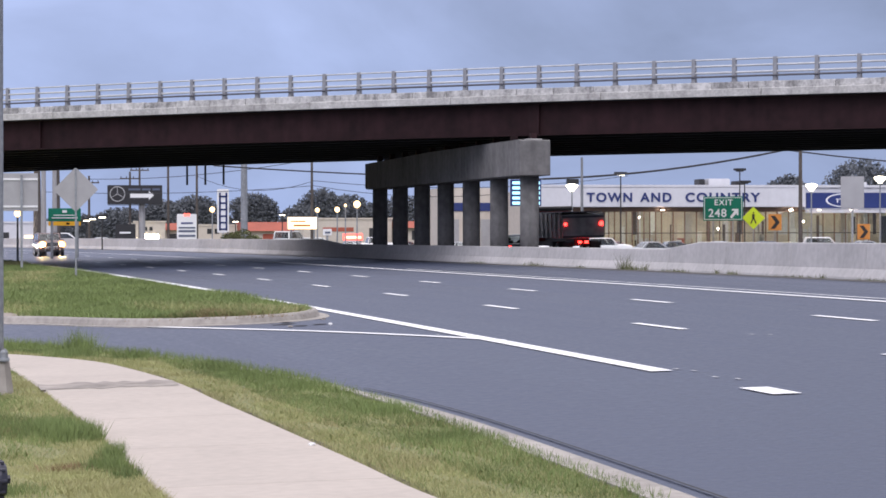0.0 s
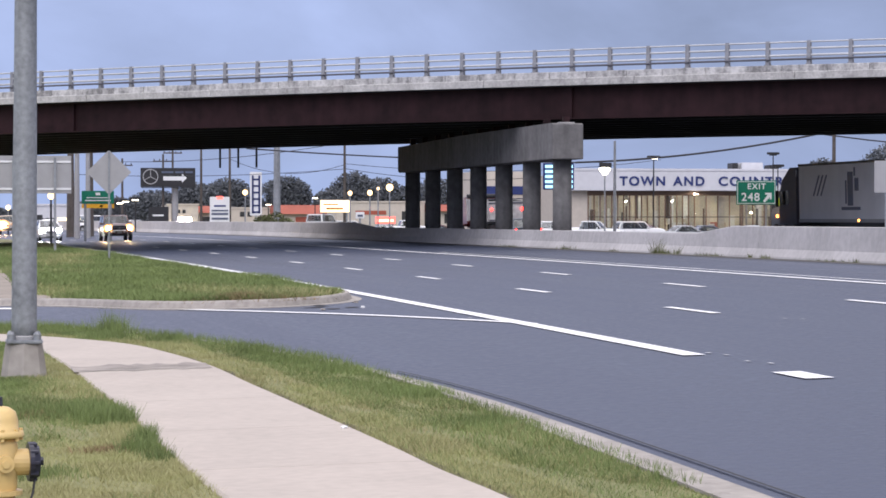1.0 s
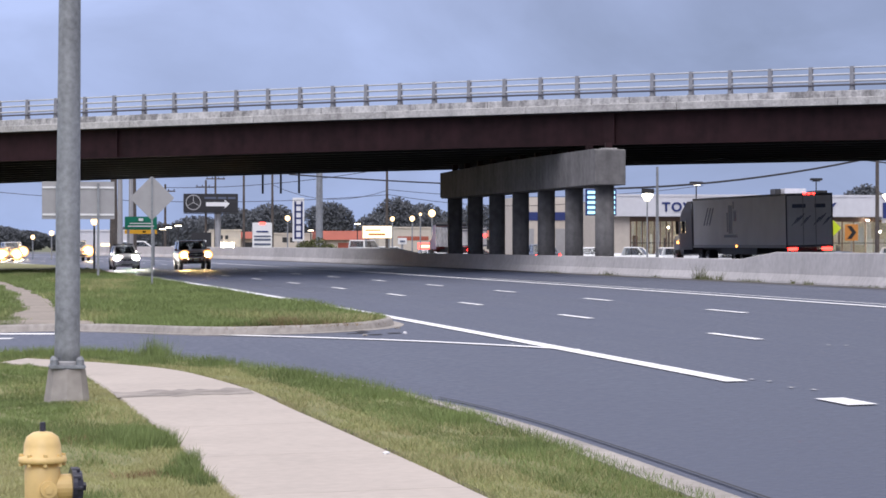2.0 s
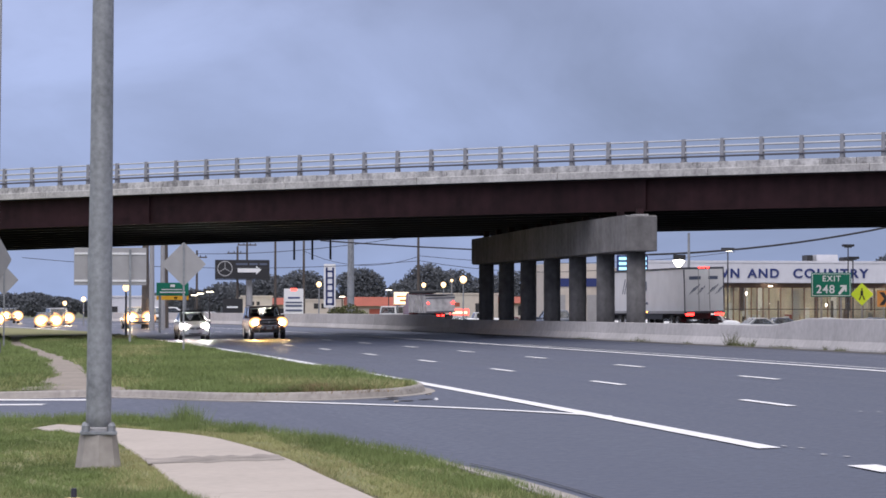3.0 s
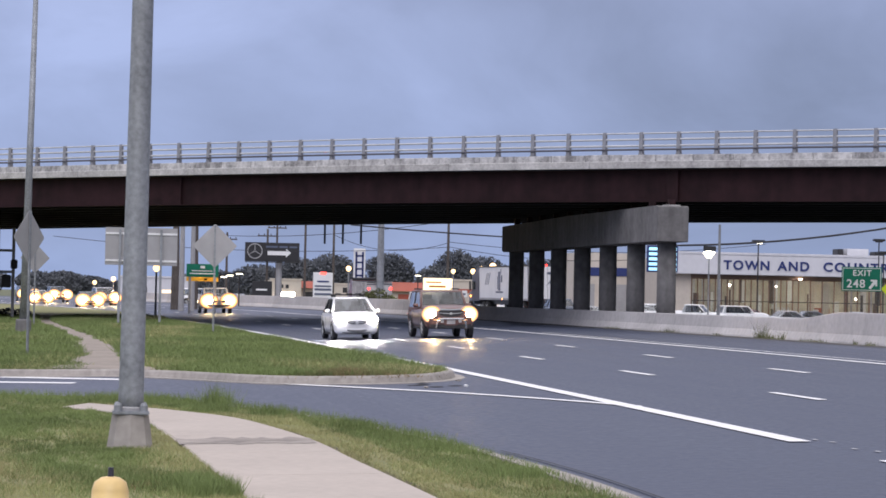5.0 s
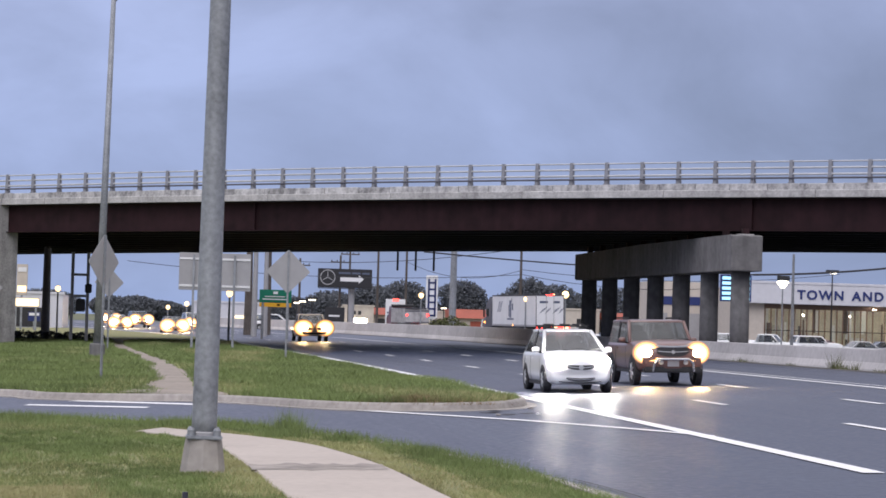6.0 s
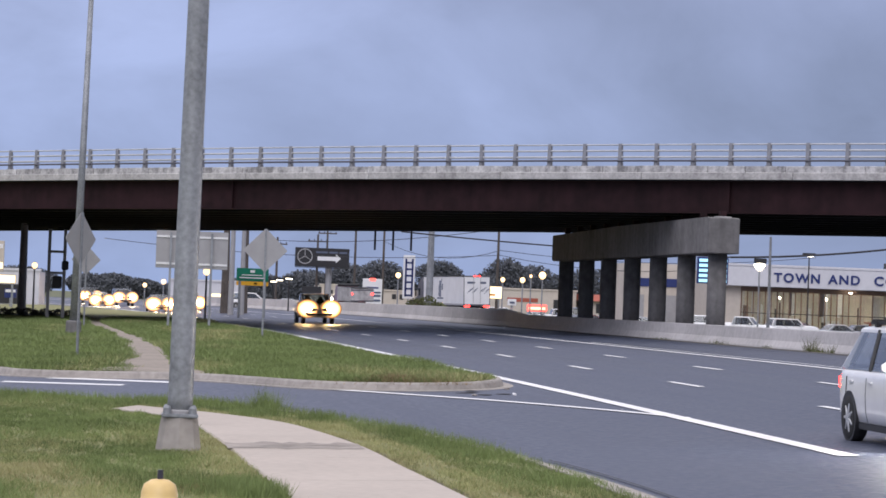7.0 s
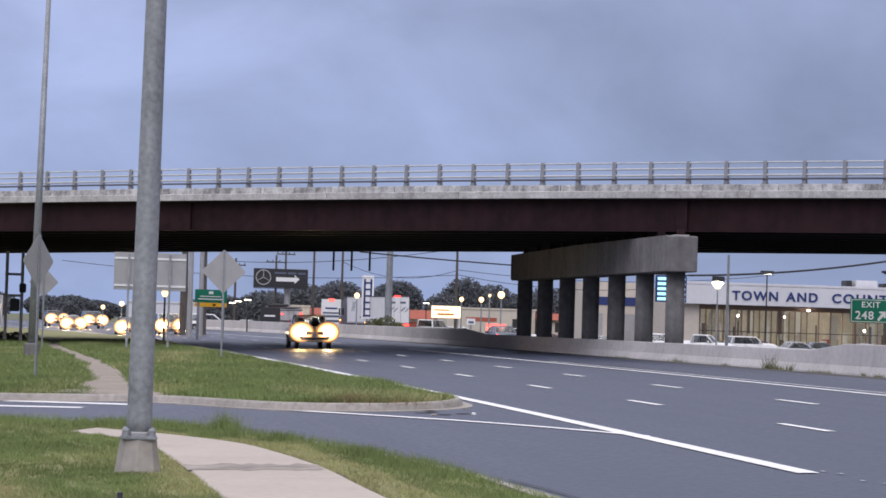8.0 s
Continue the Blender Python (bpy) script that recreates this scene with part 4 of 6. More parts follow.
def wheel_meshes(r, w):
    tyre = mesh_of("tyre", loft([[(x, r0 * math.cos(a * math.tau / 24), r0 * math.sin(a * math.tau / 24)) for a in range(24)] for x, r0 in ((-w / 2, r * 0.62), (-w / 2, r * 0.92), (-w * 0.36, r), (w * 0.36, r), (w / 2, r * 0.92), (w / 2, r * 0.62))]), M_TYRE, True)
    bm = loft([[(x, r0 * math.cos(a * math.tau / 24), r0 * math.sin(a * math.tau / 24)) for a in range(24)] for x, r0 in ((-w * 0.46, r * 0.70), (-w * 0.50, r * 0.66), (-w * 0.40, r * 0.60), (-w * 0.30, r * 0.56), (w * 0.30, r * 0.56), (w * 0.40, r * 0.60), (w * 0.50, r * 0.66), (w * 0.46, r * 0.70))])
    for sgn in (-1, 1):
        for k in range(7):
            c, s = math.cos(k * math.tau / 7), math.sin(k * math.tau / 7)
            tube((sgn * w * 0.46, 0, 0), (sgn * w * 0.42, c * r * 0.62, s * r * 0.62), r * 0.13, r * 0.08, seg=6, bm=bm)
        tube((sgn * w * 0.3, 0, 0), (sgn * w * 0.52, 0, 0), r * 0.16, seg=10, bm=bm)
    return tyre, mesh_of("rim", bm, M_RIM)


def add_wheels(p, xs, ys, r, w, name="wheel"):
    tyre, rim = wheel_meshes(r, w)
    for y in ys:
        for x in xs:
            t = new("tyre", tyre)
            t.parent = p
            t.matrix_basis = pose(x, y, r)
            q = new("rim", rim)
            q.parent = t
            q["label"] = "silver wheel rim"


def pane(p, name, quad, material, thick=0.02, label=""):
    """Thin panel on four corners."""
    q = [Vector(c) for c in quad]
    n = (q[1] - q[0]).cross(q[3] - q[0]).normalized() * thick
    return part(name, loft([[c - n / 2 for c in q], [c + n / 2 for c in q]]), material, p, label)


def car(name, label, paint_m, L, W, H, belt, nose, hood, a_base, a_top, r_top, r_base, wheel_r, axles, lamp=None, tail=None, low=0.2, category="car", rack=False, bullbar=False, lamp_z=0.68, lamp_r=0.12, bed=None, flat=0.75, group="", grille=None):
    """Car that faces -y. nose, hood: heights of the nose and of the bonnet's rear edge; a_*: windscreen, r_*: tail, along y."""
    p = thing(name, label, category, group=group)
    w, h = W / 2, L / 2
    ROUND = 0.30 if rack else 0.20

    def bow(x, y):
        """Rounds nose and tail in plan."""
        f = min(1.0, max(0.0, (a_base - 0.1 - y) / (a_base - 0.1 + h)))
        g = min(1.0, max(0.0, (y - h + 0.7) / 0.7))
        return y + (ROUND * f - 0.14 * g) * (x / w) ** 2

    def sec(y, zl, zb, wf):
        ww = w * wf
        k = min(1.0, (zb - zl) / 0.5)
        half = [(0, zl), (ww * 0.45, zl), (ww * 0.80, zl), (ww * 0.95, zl + 0.08 * k), (ww * 0.99, zl + (zb - zl) * 0.28), (ww, zl + (zb - zl) * 0.55), (ww * 0.985, zb - 0.12 * k), (ww * 0.955, zb - 0.045 * k), (ww * 0.88, zb - 0.005 * k), (ww * 0.55, zb + 0.025 * k), (ww * 0.28, zb + 0.035 * k), (0, zb + 0.035 * k)]
        return [(x, bow(x, y), z) for x, z in half] + [(-x, bow(x, y), z) for x, z in half[-2:0:-1]]
    rear_z = belt if bed is None else bed
    zm = (low + nose) / 2
    st = [(-h - 0.004, zm - 0.05, zm + 0.05, 0.82), (-h - 0.002, zm - 0.12, zm + 0.12, 0.84), (-h, low + 0.13, nose - 0.09, 0.86), (-h + 0.05, low + 0.05, nose - 0.02, 0.91), (-h + 0.14, low + 0.01, nose + 0.03, 0.95), (-h + 0.32, low, nose + 0.08, 0.98), (-h + 0.6, low, nose + 0.13, 1.0), ((-h + 0.6 + a_base) / 2, low, (nose + 0.13 + hood) / 2 + 0.03, 1.0), (a_base, low, hood, 1.0), (a_base + 0.35, low, belt, 1.0), (0.2, low, belt, 1.0),
          (r_base - 0.05, low, rear_z, 1.0), (h - 0.35, low, rear_z, 0.99), (h - 0.08, low + 0.08, rear_z - 0.04, 0.95), (h, low + 0.2, rear_z - 0.15, 0.88)]
    st.sort(key=lambda s: s[0])
    part("body", loft([sec(*s) for s in st]), paint_m, p, smooth=True)
    bw, tw = w * 0.92, w * flat
    z0, z1 = belt - 0.02, H - 0.05

    def swell(t):
        return 0.10 * (1 - t * t)
    cols = [k / 6 - 1 for k in range(13)]
    part("windscreen", loft([[(t * bw, a_base - swell(t), hood - 0.01), (t * tw, a_top - swell(t) * 0.7, z1), (t * tw, a_top - swell(t) * 0.7 + 0.012, z1), (t * bw, a_base - swell(t) + 0.012, hood - 0.01)] for t in cols]), M_CARGLASS, p, "tinted windscreen")
    part("rear_window", loft([[(t * bw, r_base + swell(t) * 0.6, z0), (t * tw, r_top + swell(t) * 0.4, z1), (t * tw, r_top + swell(t) * 0.4 - 0.012, z1), (t * bw, r_base + swell(t) * 0.6 - 0.012, z0)] for t in cols]), M_CARGLASS, p)
    # dark cabin: shelf, dashboard, seats
    part("cabin_shelf", box(-bw + 0.05, bw - 0.05, a_base + 0.10, r_base - 0.08, belt + 0.02, belt + 0.05), M_DARK, p)
    part("dashboard", box(-bw + 0.08, bw - 0.08, a_base + 0.14, a_base + 0.55, hood - 0.02, max(hood, belt) + 0.07, 0.03), M_DARK, p)
    seats = [a_top + 0.45]
    if r_top - a_top > 1.2:
        seats.append(a_top + 1.25)
    for y in seats:
        for s in (-1, 1):
            bm = loft([[(s * w * 0.40 + c * ww, y + d + 0.12 * k, belt + (H - 0.34 - belt) * k) for c, d in ((-1, -0.06), (1, -0.06), (1, 0.06), (-1, 0.06))] for k, ww in ((0.0, 0.24), (0.7, 0.23), (1.0, 0.17))])
            box(s * w * 0.40 - 0.13, s * w * 0.40 + 0.13, y + 0.10, y + 0.18, H - 0.33, H - 0.16, 0.03, bm=bm)
            part("seat", bm, M_SEAT, p)
    mid_b, mid_t = (a_base + r_base) / 2 + 0.12, (a_top + r_top) / 2
    for s in (-1, 1):
        pane(p, "side_window", [(s * bw, a_base + 0.10, z0), (s * bw, mid_b, z0), (s * tw, mid_t, z1), (s * tw, a_top + 0.02, z1)], M_CARGLASS, 0.01)
        pane(p, "side_window", [(s * bw, mid_b, z0), (s * bw, r_base - 0.03, z0), (s * tw, r_top, z1), (s * tw, mid_t, z1)], M_CARGLASS, 0.01)
        part("pillar", tube((s * bw, a_base - 0.02, z0), (s * tw, a_top, z1), 0.05, seg=8), paint_m, p, smooth=True)
        part("pillar", tube((s * bw, mid_b, z0), (s * tw, mid_t, z1), 0.035, seg=6), M_DARK, p)
        part("pillar", loft([[(s * bw, r_base - 0.28, z0), (s * bw, r_base + 0.02, z0), (s * (bw - 0.09), r_base + 0.06, z0), (s * (bw - 0.09), r_base - 0.26, z0)], [(s * tw, r_top - 0.12, z1), (s * tw, r_top + 0.02, z1), (s * (tw - 0.09), r_top + 0.05, z1), (s * (tw - 0.09), r_top - 0.1, z1)]]), paint_m, p)
        q = part("mirror", lathe([(0.05, -0.10), (0.085, -0.05), (0.09, 0.04), (0.07, 0.09)], 12), paint_m, p, smooth=True)
        q.matrix_basis = Matrix.Translation((s * (w + 0.07), a_base + 0.34, belt + 0.06)) @ pose(0, 0, 0, 0, 90) @ Matrix.Diagonal((0.85, 0.75, 1.0, 1.0))
        part("mirror_arm", tube((s * w * 0.90, a_base + 0.36, belt - 0.02), (s * (w + 0.03), a_base + 0.34, belt + 0.03), 0.025, seg=6), M_DARK, p)
        for yy in (a_base + 0.22, mid_b + 0.02, r_base - 0.42):
            zz = belt - low
            part("door_seam", loft([[(s * w * 0.953, yy + e, low + 0.08), (s * (w * 0.99 + 0.003), yy + e, low + zz * 0.28), (s * (w + 0.003), yy + e, low + zz * 0.55), (s * (w * 0.985 + 0.003), yy + e, belt - 0.12), (s * w * 0.94, yy + e, belt - 0.08), (s * w * 0.94, yy + e, low + 0.1)] for e in (-0.006, 0.006)]), M_DARK, p)
        for yy in (mid_b - 0.28, r_base - 0.75):
            part("door_handle", box(s * w - 0.02, s * w + 0.02, yy, yy + 0.17, belt - 0.19, belt - 0.155, 0.008), paint_m, p)
        part("sill", box(s * w * 0.93 - 0.03, s * w * 0.93 + 0.03, axles[0] + wheel_r * 1.2, axles[1] - wheel_r * 1.2, low - 0.02, low + 0.07, 0.01), M_DARK, p)
    fr = [(t * tw, a_top - 0.02 - swell(t) * 0.7) for t in cols]

    def roof_ring(k, z):
        return [(x * (1 + 0.02 - k), y + k * 1.2, z) for x, y in fr] + [((tw + 0.02) * (1 - k), r_top + 0.05 - k, z), (0, r_top + 0.09 - k, z), (-(tw + 0.02) * (1 - k), r_top + 0.05 - k, z)]
    part("roof", loft([roof_ring(0.0, z1 - 0.03), roof_ring(0.012, z1 + 0.01), roof_ring(0.06, H - 0.015), roof_ring(0.20, H + 0.005)]), paint_m, p)
    for ax in axles:
        for s in (-1, 1):
            part("wheel_arch", tube((s * (w - 0.16), ax, wheel_r + 0.02), (s * (w + 0.003), ax, wheel_r + 0.02), wheel_r * 1.11, seg=24), M_DARK, p)
    add_wheels(p, (-(w - 0.095), w - 0.095), axles, wheel_r, 0.20)

    def band(nm, half, z_a, z_b, rise, material, lab=""):
        """Curved strip across the nose between two heights; rise lifts its ends."""
        y0 = -h - (0.028 if nm == "grille_bar" else 0.016)
        part(nm, loft([[(t * half, bow(t * half, y0) + d, z + rise * t * t) for d, z in ((0, z_a + 0.35 * (z_b - z_a) * t ** 4), (0, z_b - 0.15 * (z_b - z_a) * t ** 4), (0.14, z_b), (0.14, z_a))] for t in cols]), material, p, lab)
    gw, g0, g1 = grille or (w * 0.40, nose - 0.215, nose - 0.10)
    band("grille", gw, g0, g1, 0.025, M_DARK)
    gm = (g0 + g1) / 2
    band("grille_bar", gw * 0.96, gm - 0.012, gm + 0.012, 0.025, M_RIM)
    if bullbar:
        band("grille_trim", gw * 1.1, g1, g1 + 0.045, 0.02, M_RIM, "chromed grille trim")
    if rack:
        band("lower_grille", w * 0.42, low + 0.09, low + 0.16, 0.03, M_DARK)
        band("grille_bar", w * 0.40, low + 0.12, low + 0.133, 0.03, M_RIM)
        band("splitter", w * 0.62, low + 0.03, low + 0.06, 0.03, M_DARK)
    elif not bullbar:
        band("lower_grille", w * 0.55, low + 0.12, low + 0.23, 0.02, M_DARK)
    pz = low + 0.17 if bullbar else low + 0.26
    if not rack:
        part("number_plate", box(-0.16, 0.16, -h - 0.03, -h - 0.016, pz, pz + 0.15), M_ALU, p)
    part("badge", tube((0, -h - 0.035, gm), (0, -h - 0.012, gm), 0.062 if rack else 0.05, seg=14), M_RIM, p)
    for s in (-1, 1):
        hl = part("headlight", lathe([(lamp_r, -0.06), (lamp_r, 0.01), (lamp_r * 0.85, 0.045), (lamp_r * 0.5, 0.06)], 18), lamp or M_ALU, p, "glaring headlamp" if lamp else "", smooth=True)
        hl.matrix_basis = Matrix.Translation((s * w * 0.74, bow(w * 0.74, -h + 0.05), lamp_z)) @ pose(0, 0, 0, 0, 0, s * (38 if rack else 14)) @ pose(0, 0, 0, 90) @ Matrix.Diagonal((1.5 if rack else 1.1, 0.9, 1.0, 1.0))
        # glowing ring reaching past the lens stands in for the headlamp's glare
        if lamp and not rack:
            part("glare_ring", lathe([(lamp_r * 1.0, -0.05), (lamp_r * 2.3, -0.03), (lamp_r * 2.2, 0.02), (lamp_r * 1.0, 0.03)], 20), M_GLARE, hl)
        part("tail_light", box(s * w * 0.86 - 0.07, s * w * 0.86 + 0.07, h - 0.20, h - 0.05, rear_z - 0.32, rear_z - 0.10, 0.03), tail or P_RED, p)
    part("rear_bumper", box(-w * 0.9, w * 0.9, h - 0.16, h + 0.02, low + 0.12, low + 0.34, 0.04), paint_m if not bullbar else M_DARK, p)
    if rack or bullbar:
        for x in (-0.35, 0.30):
            part("wiper", tube((x * w, a_base - 0.075, hood + 0.035), (x * w + 0.5, a_base - 0.05, hood + 0.07), 0.012, seg=5), M_DARK, p)
    if rack:
        for s in (-1, 1):
            part("roof_rail", box(s * tw * 0.9 - 0.02, s * tw * 0.9 + 0.02, a_top + 0.2, r_top - 0.2, H + 0.03, H + 0.07, 0.01), M_DARK, p)
            for y in (a_top + 0.35, r_top - 0.5):
                part("rack_foot", box(s * tw * 0.9 - 0.035, s * tw * 0.9 + 0.035, y - 0.06, y + 0.06, H - 0.02, H + 0.08, 0.015), M_DARK, p)
        for y in (a_top + 0.35, r_top - 0.5):
            part("crossbar", box(-tw * 1.05, tw * 1.05, y - 0.03, y + 0.03, H + 0.06, H + 0.10, 0.01), M_DARK, p)
        for s in (-0.62, 0.1, 0.66):
            part("carrier_tray", box(s * tw - 0.06, s * tw + 0.06, a_top + 0.2, r_top - 0.35, H + 0.10, H + 0.135, 0.015), M_DARK, p)
    if bullbar:
        pts = [(-0.60, low + 0.04, 0.05), (-0.56, low + 0.26, 0.12), (-0.44, low + 0.37, 0.15), (0.44, low + 0.37, 0.15), (0.56, low + 0.26, 0.12), (0.60, low + 0.04, 0.05)]
        bm = None
        for a, b in zip(pts, pts[1:]):
            bm = tube((a[0] * w, -h - a[2], a[1]), (b[0] * w, -h - b[2], b[1]), 0.038, seg=10, bm=bm)
        part("bull_bar", bm, M_CHROME, p, "chromed tubular bull bar")
        part("skid_plate", box(-w * 0.85, w * 0.85, -h - 0.02, -h + 0.35, low + 0.0, low + 0.16, 0.04), M_DARK, p)
        for s in (-1, 1):
            part("fog_lamp", tube((s * w * 0.36, -h - 0.08, low + 0.28), (s * w * 0.36, -h, low + 0.28), 0.06, seg=12), M_RIM, p)
            part("roof_rail", box(s * tw * 0.92 - 0.02, s * tw * 0.92 + 0.02, a_top + 0.2, r_top - 0.2, H + 0.02, H + 0.07, 0.01), M_DARK, p)
    return p


HATCH = dict(L=4.05, W=1.70, H=1.56, belt=0.99, nose=0.78, hood=1.01, a_base=-1.08, a_top=-0.12, r_top=1.50, r_base=1.88, wheel_r=0.315, axles=(-1.30, 1.30), lamp_z=0.76, flat=0.70)
SUV = dict(L=4.75, W=1.90, H=1.80, belt=1.17, nose=1.07, hood=1.19, a_base=-0.75, a_top=-0.20, r_top=1.95, r_base=2.2, wheel_r=0.39, axles=(-1.42, 1.38), low=0.36, lamp_z=0.90, flat=0.82)
SEDAN = dict(L=4.7, W=1.82, H=1.45, belt=0.92, nose=0.66, hood=0.92, a_base=-0.85, a_top=0.0, r_top=1.05, r_base=1.72, wheel_r=0.33, axles=(-1.38, 1.38), lamp_z=0.66)
PICKUP = dict(L=5.6, W=1.95, H=1.85, belt=1.2, nose=1.02, hood=1.18, a_base=-1.0, a_top=-0.45, r_top=0.70, r_base=0.92, wheel_r=0.39, axles=(-1.75, 1.75), low=0.38, lamp_z=0.92, flat=0.82, bed=1.15)
VAN = dict(L=5.1, W=1.98, H=1.78, belt=1.05, nose=0.80, hood=1.02, a_base=-1.35, a_top=-0.45, r_top=2.25, r_base=2.45, wheel_r=0.34, axles=(-1.5, 1.5), low=0.24, lamp_z=0.76, flat=0.84)

hatchback = car("hatchback", "white hatchback with roof rack and glaring headlamps on wet asphalt", P_WHITE, lamp=M_HEADW, rack=True, tail=M_TAIL, lamp_r=0.135, **HATCH)
suv = car("suv", "dark brown suv with chrome bull bar and amber headlamps lit", P_BROWN, lamp=M_HEADY, bullbar=True, grille=(0.45, 0.80, 1.05), lamp_r=0.16, **SUV)
# lamp_r is oversized on these distant vehicles to suggest glare
pickup = car("pickup_truck", "champagne pickup truck with amber headlamps lit", P_GOLD, lamp=M_HEADF, lamp_r=0.28, category="pickup truck", **PICKUP)
far_cars = [car("car", "distant dark car with warm headlamps lit", P_BLACK, lamp=M_HEADF, group="queue of oncoming cars", lamp_r=0.30, **SEDAN),
            car("car", "distant silver van with warm headlamps lit", P_SILVER, lamp=M_HEADF, group="queue of oncoming cars", lamp_r=0.30, **VAN),
            car("car", "distant dark suv with warm headlamps lit", P_BLUE, lamp=M_HEADF, group="queue of oncoming cars", lamp_r=0.30, **SUV),
            car("car", "distant pale car with warm headlamps lit", P_SILVER, lamp=M_HEADF, group="queue of oncoming cars", lamp_r=0.30, **SEDAN),
            car("car", "distant black suv with warm headlamps lit", P_BLACK, lamp=M_HEADF, group="queue of oncoming cars", lamp_r=0.30, **SUV)]
red_suv = car("car", "dark car with red tail lamps driving away", P_BLUE, tail=M_TAIL, **SEDAN)


def trailer_truck():
    """Tractor and box trailer, facing -y; the origin lies under the trailer's rear."""
    p = thing("box_truck", "articulated truck with a white box trailer and red tail lamps", "truck")
    y0, y1 = -16.15, 0.0
    part("trailer_box", box(-1.29, 1.29, y0, y1, 1.15, 3.98, 0.03), M_TRAILER, p)
    for s in (-1, 1):
        part("lower_rail", box(s * 1.30 - 0.02, s * 1.30 + 0.02, y0, y1, 1.12, 1.28), M_ALU, p)
        part("upper_rail", box(s * 1.30 - 0.02, s * 1.30 + 0.02, y0, y1, 3.88, 3.99), M_DARK, p)
        part("side_skirt", box(s * 1.2 - 0.02, s * 1.2 + 0.02, y0 + 5, y1 - 5, 0.75, 1.12), M_DARK, p)
        # printed emblem of plain bars
        for k, (ya, yb, za, zb) in enumerate(((-9.6, -8.9, 1.9, 3.5), (-8.7, -8.2, 2.6, 3.2), (-10.4, -8.0, 1.7, 1.85), (-9.9, -9.7, 2.0, 3.1), (-8.8, -8.6, 3.3, 3.7))):
            part("print", box(s * 1.292 - 0.004, s * 1.292 + 0.004, ya, yb, za, zb), M_PRINT, p)
        for k in range(3):
            part("print", prism([(-14.2 + k * 0.5, 2.4), (-14.0 + k * 0.5, 2.4), (-13.2 + k * 0.5, 3.4), (-13.4 + k * 0.5, 3.4)], "x", s * 1.292 - 0.004, s * 1.292 + 0.004), M_PRINT, p)
        part("marker_lamp", box(s * 1.31 - 0.015, s * 1.31 + 0.015, -8.3, -8.05, 1.16, 1.27), M_MARK, p)
    for s in (-1, 1):
        d = part("rear_door", box(0.01 if s > 0 else -1.24, 1.24 if s > 0 else -0.01, y1, y1 + 0.03, 1.25, 3.88, 0.01), M_TRAILER, p)
        part("lock_rod", tube((s * 0.35, y1 + 0.05, 1.25), (s * 0.35, y1 + 0.05, 3.88), 0.02, seg=6), M_ALU, d)
        for k in range(5):     # illegible script as slanted strokes
            xa, za = (0.95 if s > 0 else -0.25) - 0.17 * k, 2.30 + 0.10 * (k % 3)
            part("print", prism([(xa, za), (xa + 0.05, za - 0.02), (xa - 0.30, za + 0.42), (xa - 0.36, za + 0.40)], "y", y1 + 0.032, y1 + 0.04), M_PRINT, d)
        part("print", box(-0.9 if s < 0 else 0.2, -0.3 if s < 0 else 0.95, y1 + 0.032, y1 + 0.04, 3.22, 3.42), M_PRINT, d)
        part("tail_light", box(s * 0.95 - 0.28, s * 0.95 + 0.28, y1, y1 + 0.06, 0.98, 1.14, 0.02), M_TAIL, p)
    for a, b, c, e in ((-1.3, 1.3, 3.86, 3.985), (-1.3, 1.3, 1.14, 1.26)):
        part("rear_frame", box(a, b, y1 + 0.005, y1 + 0.045, c, e, 0.01), M_GREYPIPE, p, "dark rear frame")
    for s in (-1, 1):
        part("rear_frame", box(s * 1.27 - 0.035, s * 1.27 + 0.035, y1 + 0.005, y1 + 0.045, 1.265, 3.855, 0.01), M_GREYPIPE, p)
    for x in (-0.25, 0.0, 0.25):
        part("clearance_lamp", box(x - 0.09, x + 0.09, y1, y1 + 0.05, 3.89, 4.01, 0.01), M_TAIL, p)
    part("bumper_guard", box(-1.2, 1.2, y1 - 0.2, y1 - 0.05, 0.5, 0.65, 0.02), M_DARK, p)
    part("chassis", box(-0.5, 0.5, y0 - 3, y1 - 0.3, 0.75, 1.12), M_DARK, p)
    for yy in (-1.6, -2.9, -13.6, -14.9):
        add_wheels(p, (-1.02, 1.02), (yy,), 0.50, 0.5)
    # tractor
    def deck(z, yf, w):
        return [(-w, y0 - 0.6, z), (w, y0 - 0.6, z), (w, yf, z), (-w, yf, z)]
    cab = loft([deck(1.0, y0 - 3.1, 1.2), deck(2.5, y0 - 3.05, 1.22), deck(3.2, y0 - 2.7, 1.2), deck(3.85, y0 - 1.7, 1.12)])
    part("cab", cab, M_GREYPIPE, p)
    part("hood", prism([(y0 - 3.0, 0.7), (y0 - 3.0, 2.0), (y0 - 4.7, 1.8), (y0 - 4.9, 1.5), (y0 - 4.9, 0.6)], "x", -1.0, 1.0), P_BLUE, p)
    for s in (-1, 1):
        part("side_window", box(s * 1.215 - 0.01, s * 1.215 + 0.01, y0 - 2.8, y0 - 1.7, 2.0, 2.7), M_GLASS, p)
        part("mirror", box(s * 1.42 - 0.08, s * 1.42 + 0.08, y0 - 2.9, y0 - 2.8, 1.9, 2.7, 0.02), M_DARK, p)
        part("exhaust_stack", tube((s * 1.1, y0 - 0.7, 1.0), (s * 1.1, y0 - 0.7, 3.7), 0.08), M_RIM, p)
        part("marker_lamp", box(s * 1.25 - 0.03, s * 1.25 + 0.03, y0 - 3.4, y0 - 3.2, 1.35, 1.5), M_MARK, p)
    add_wheels(p, (-1.0, 1.0), (y0 - 4.0,), 0.5, 0.34)
    return p


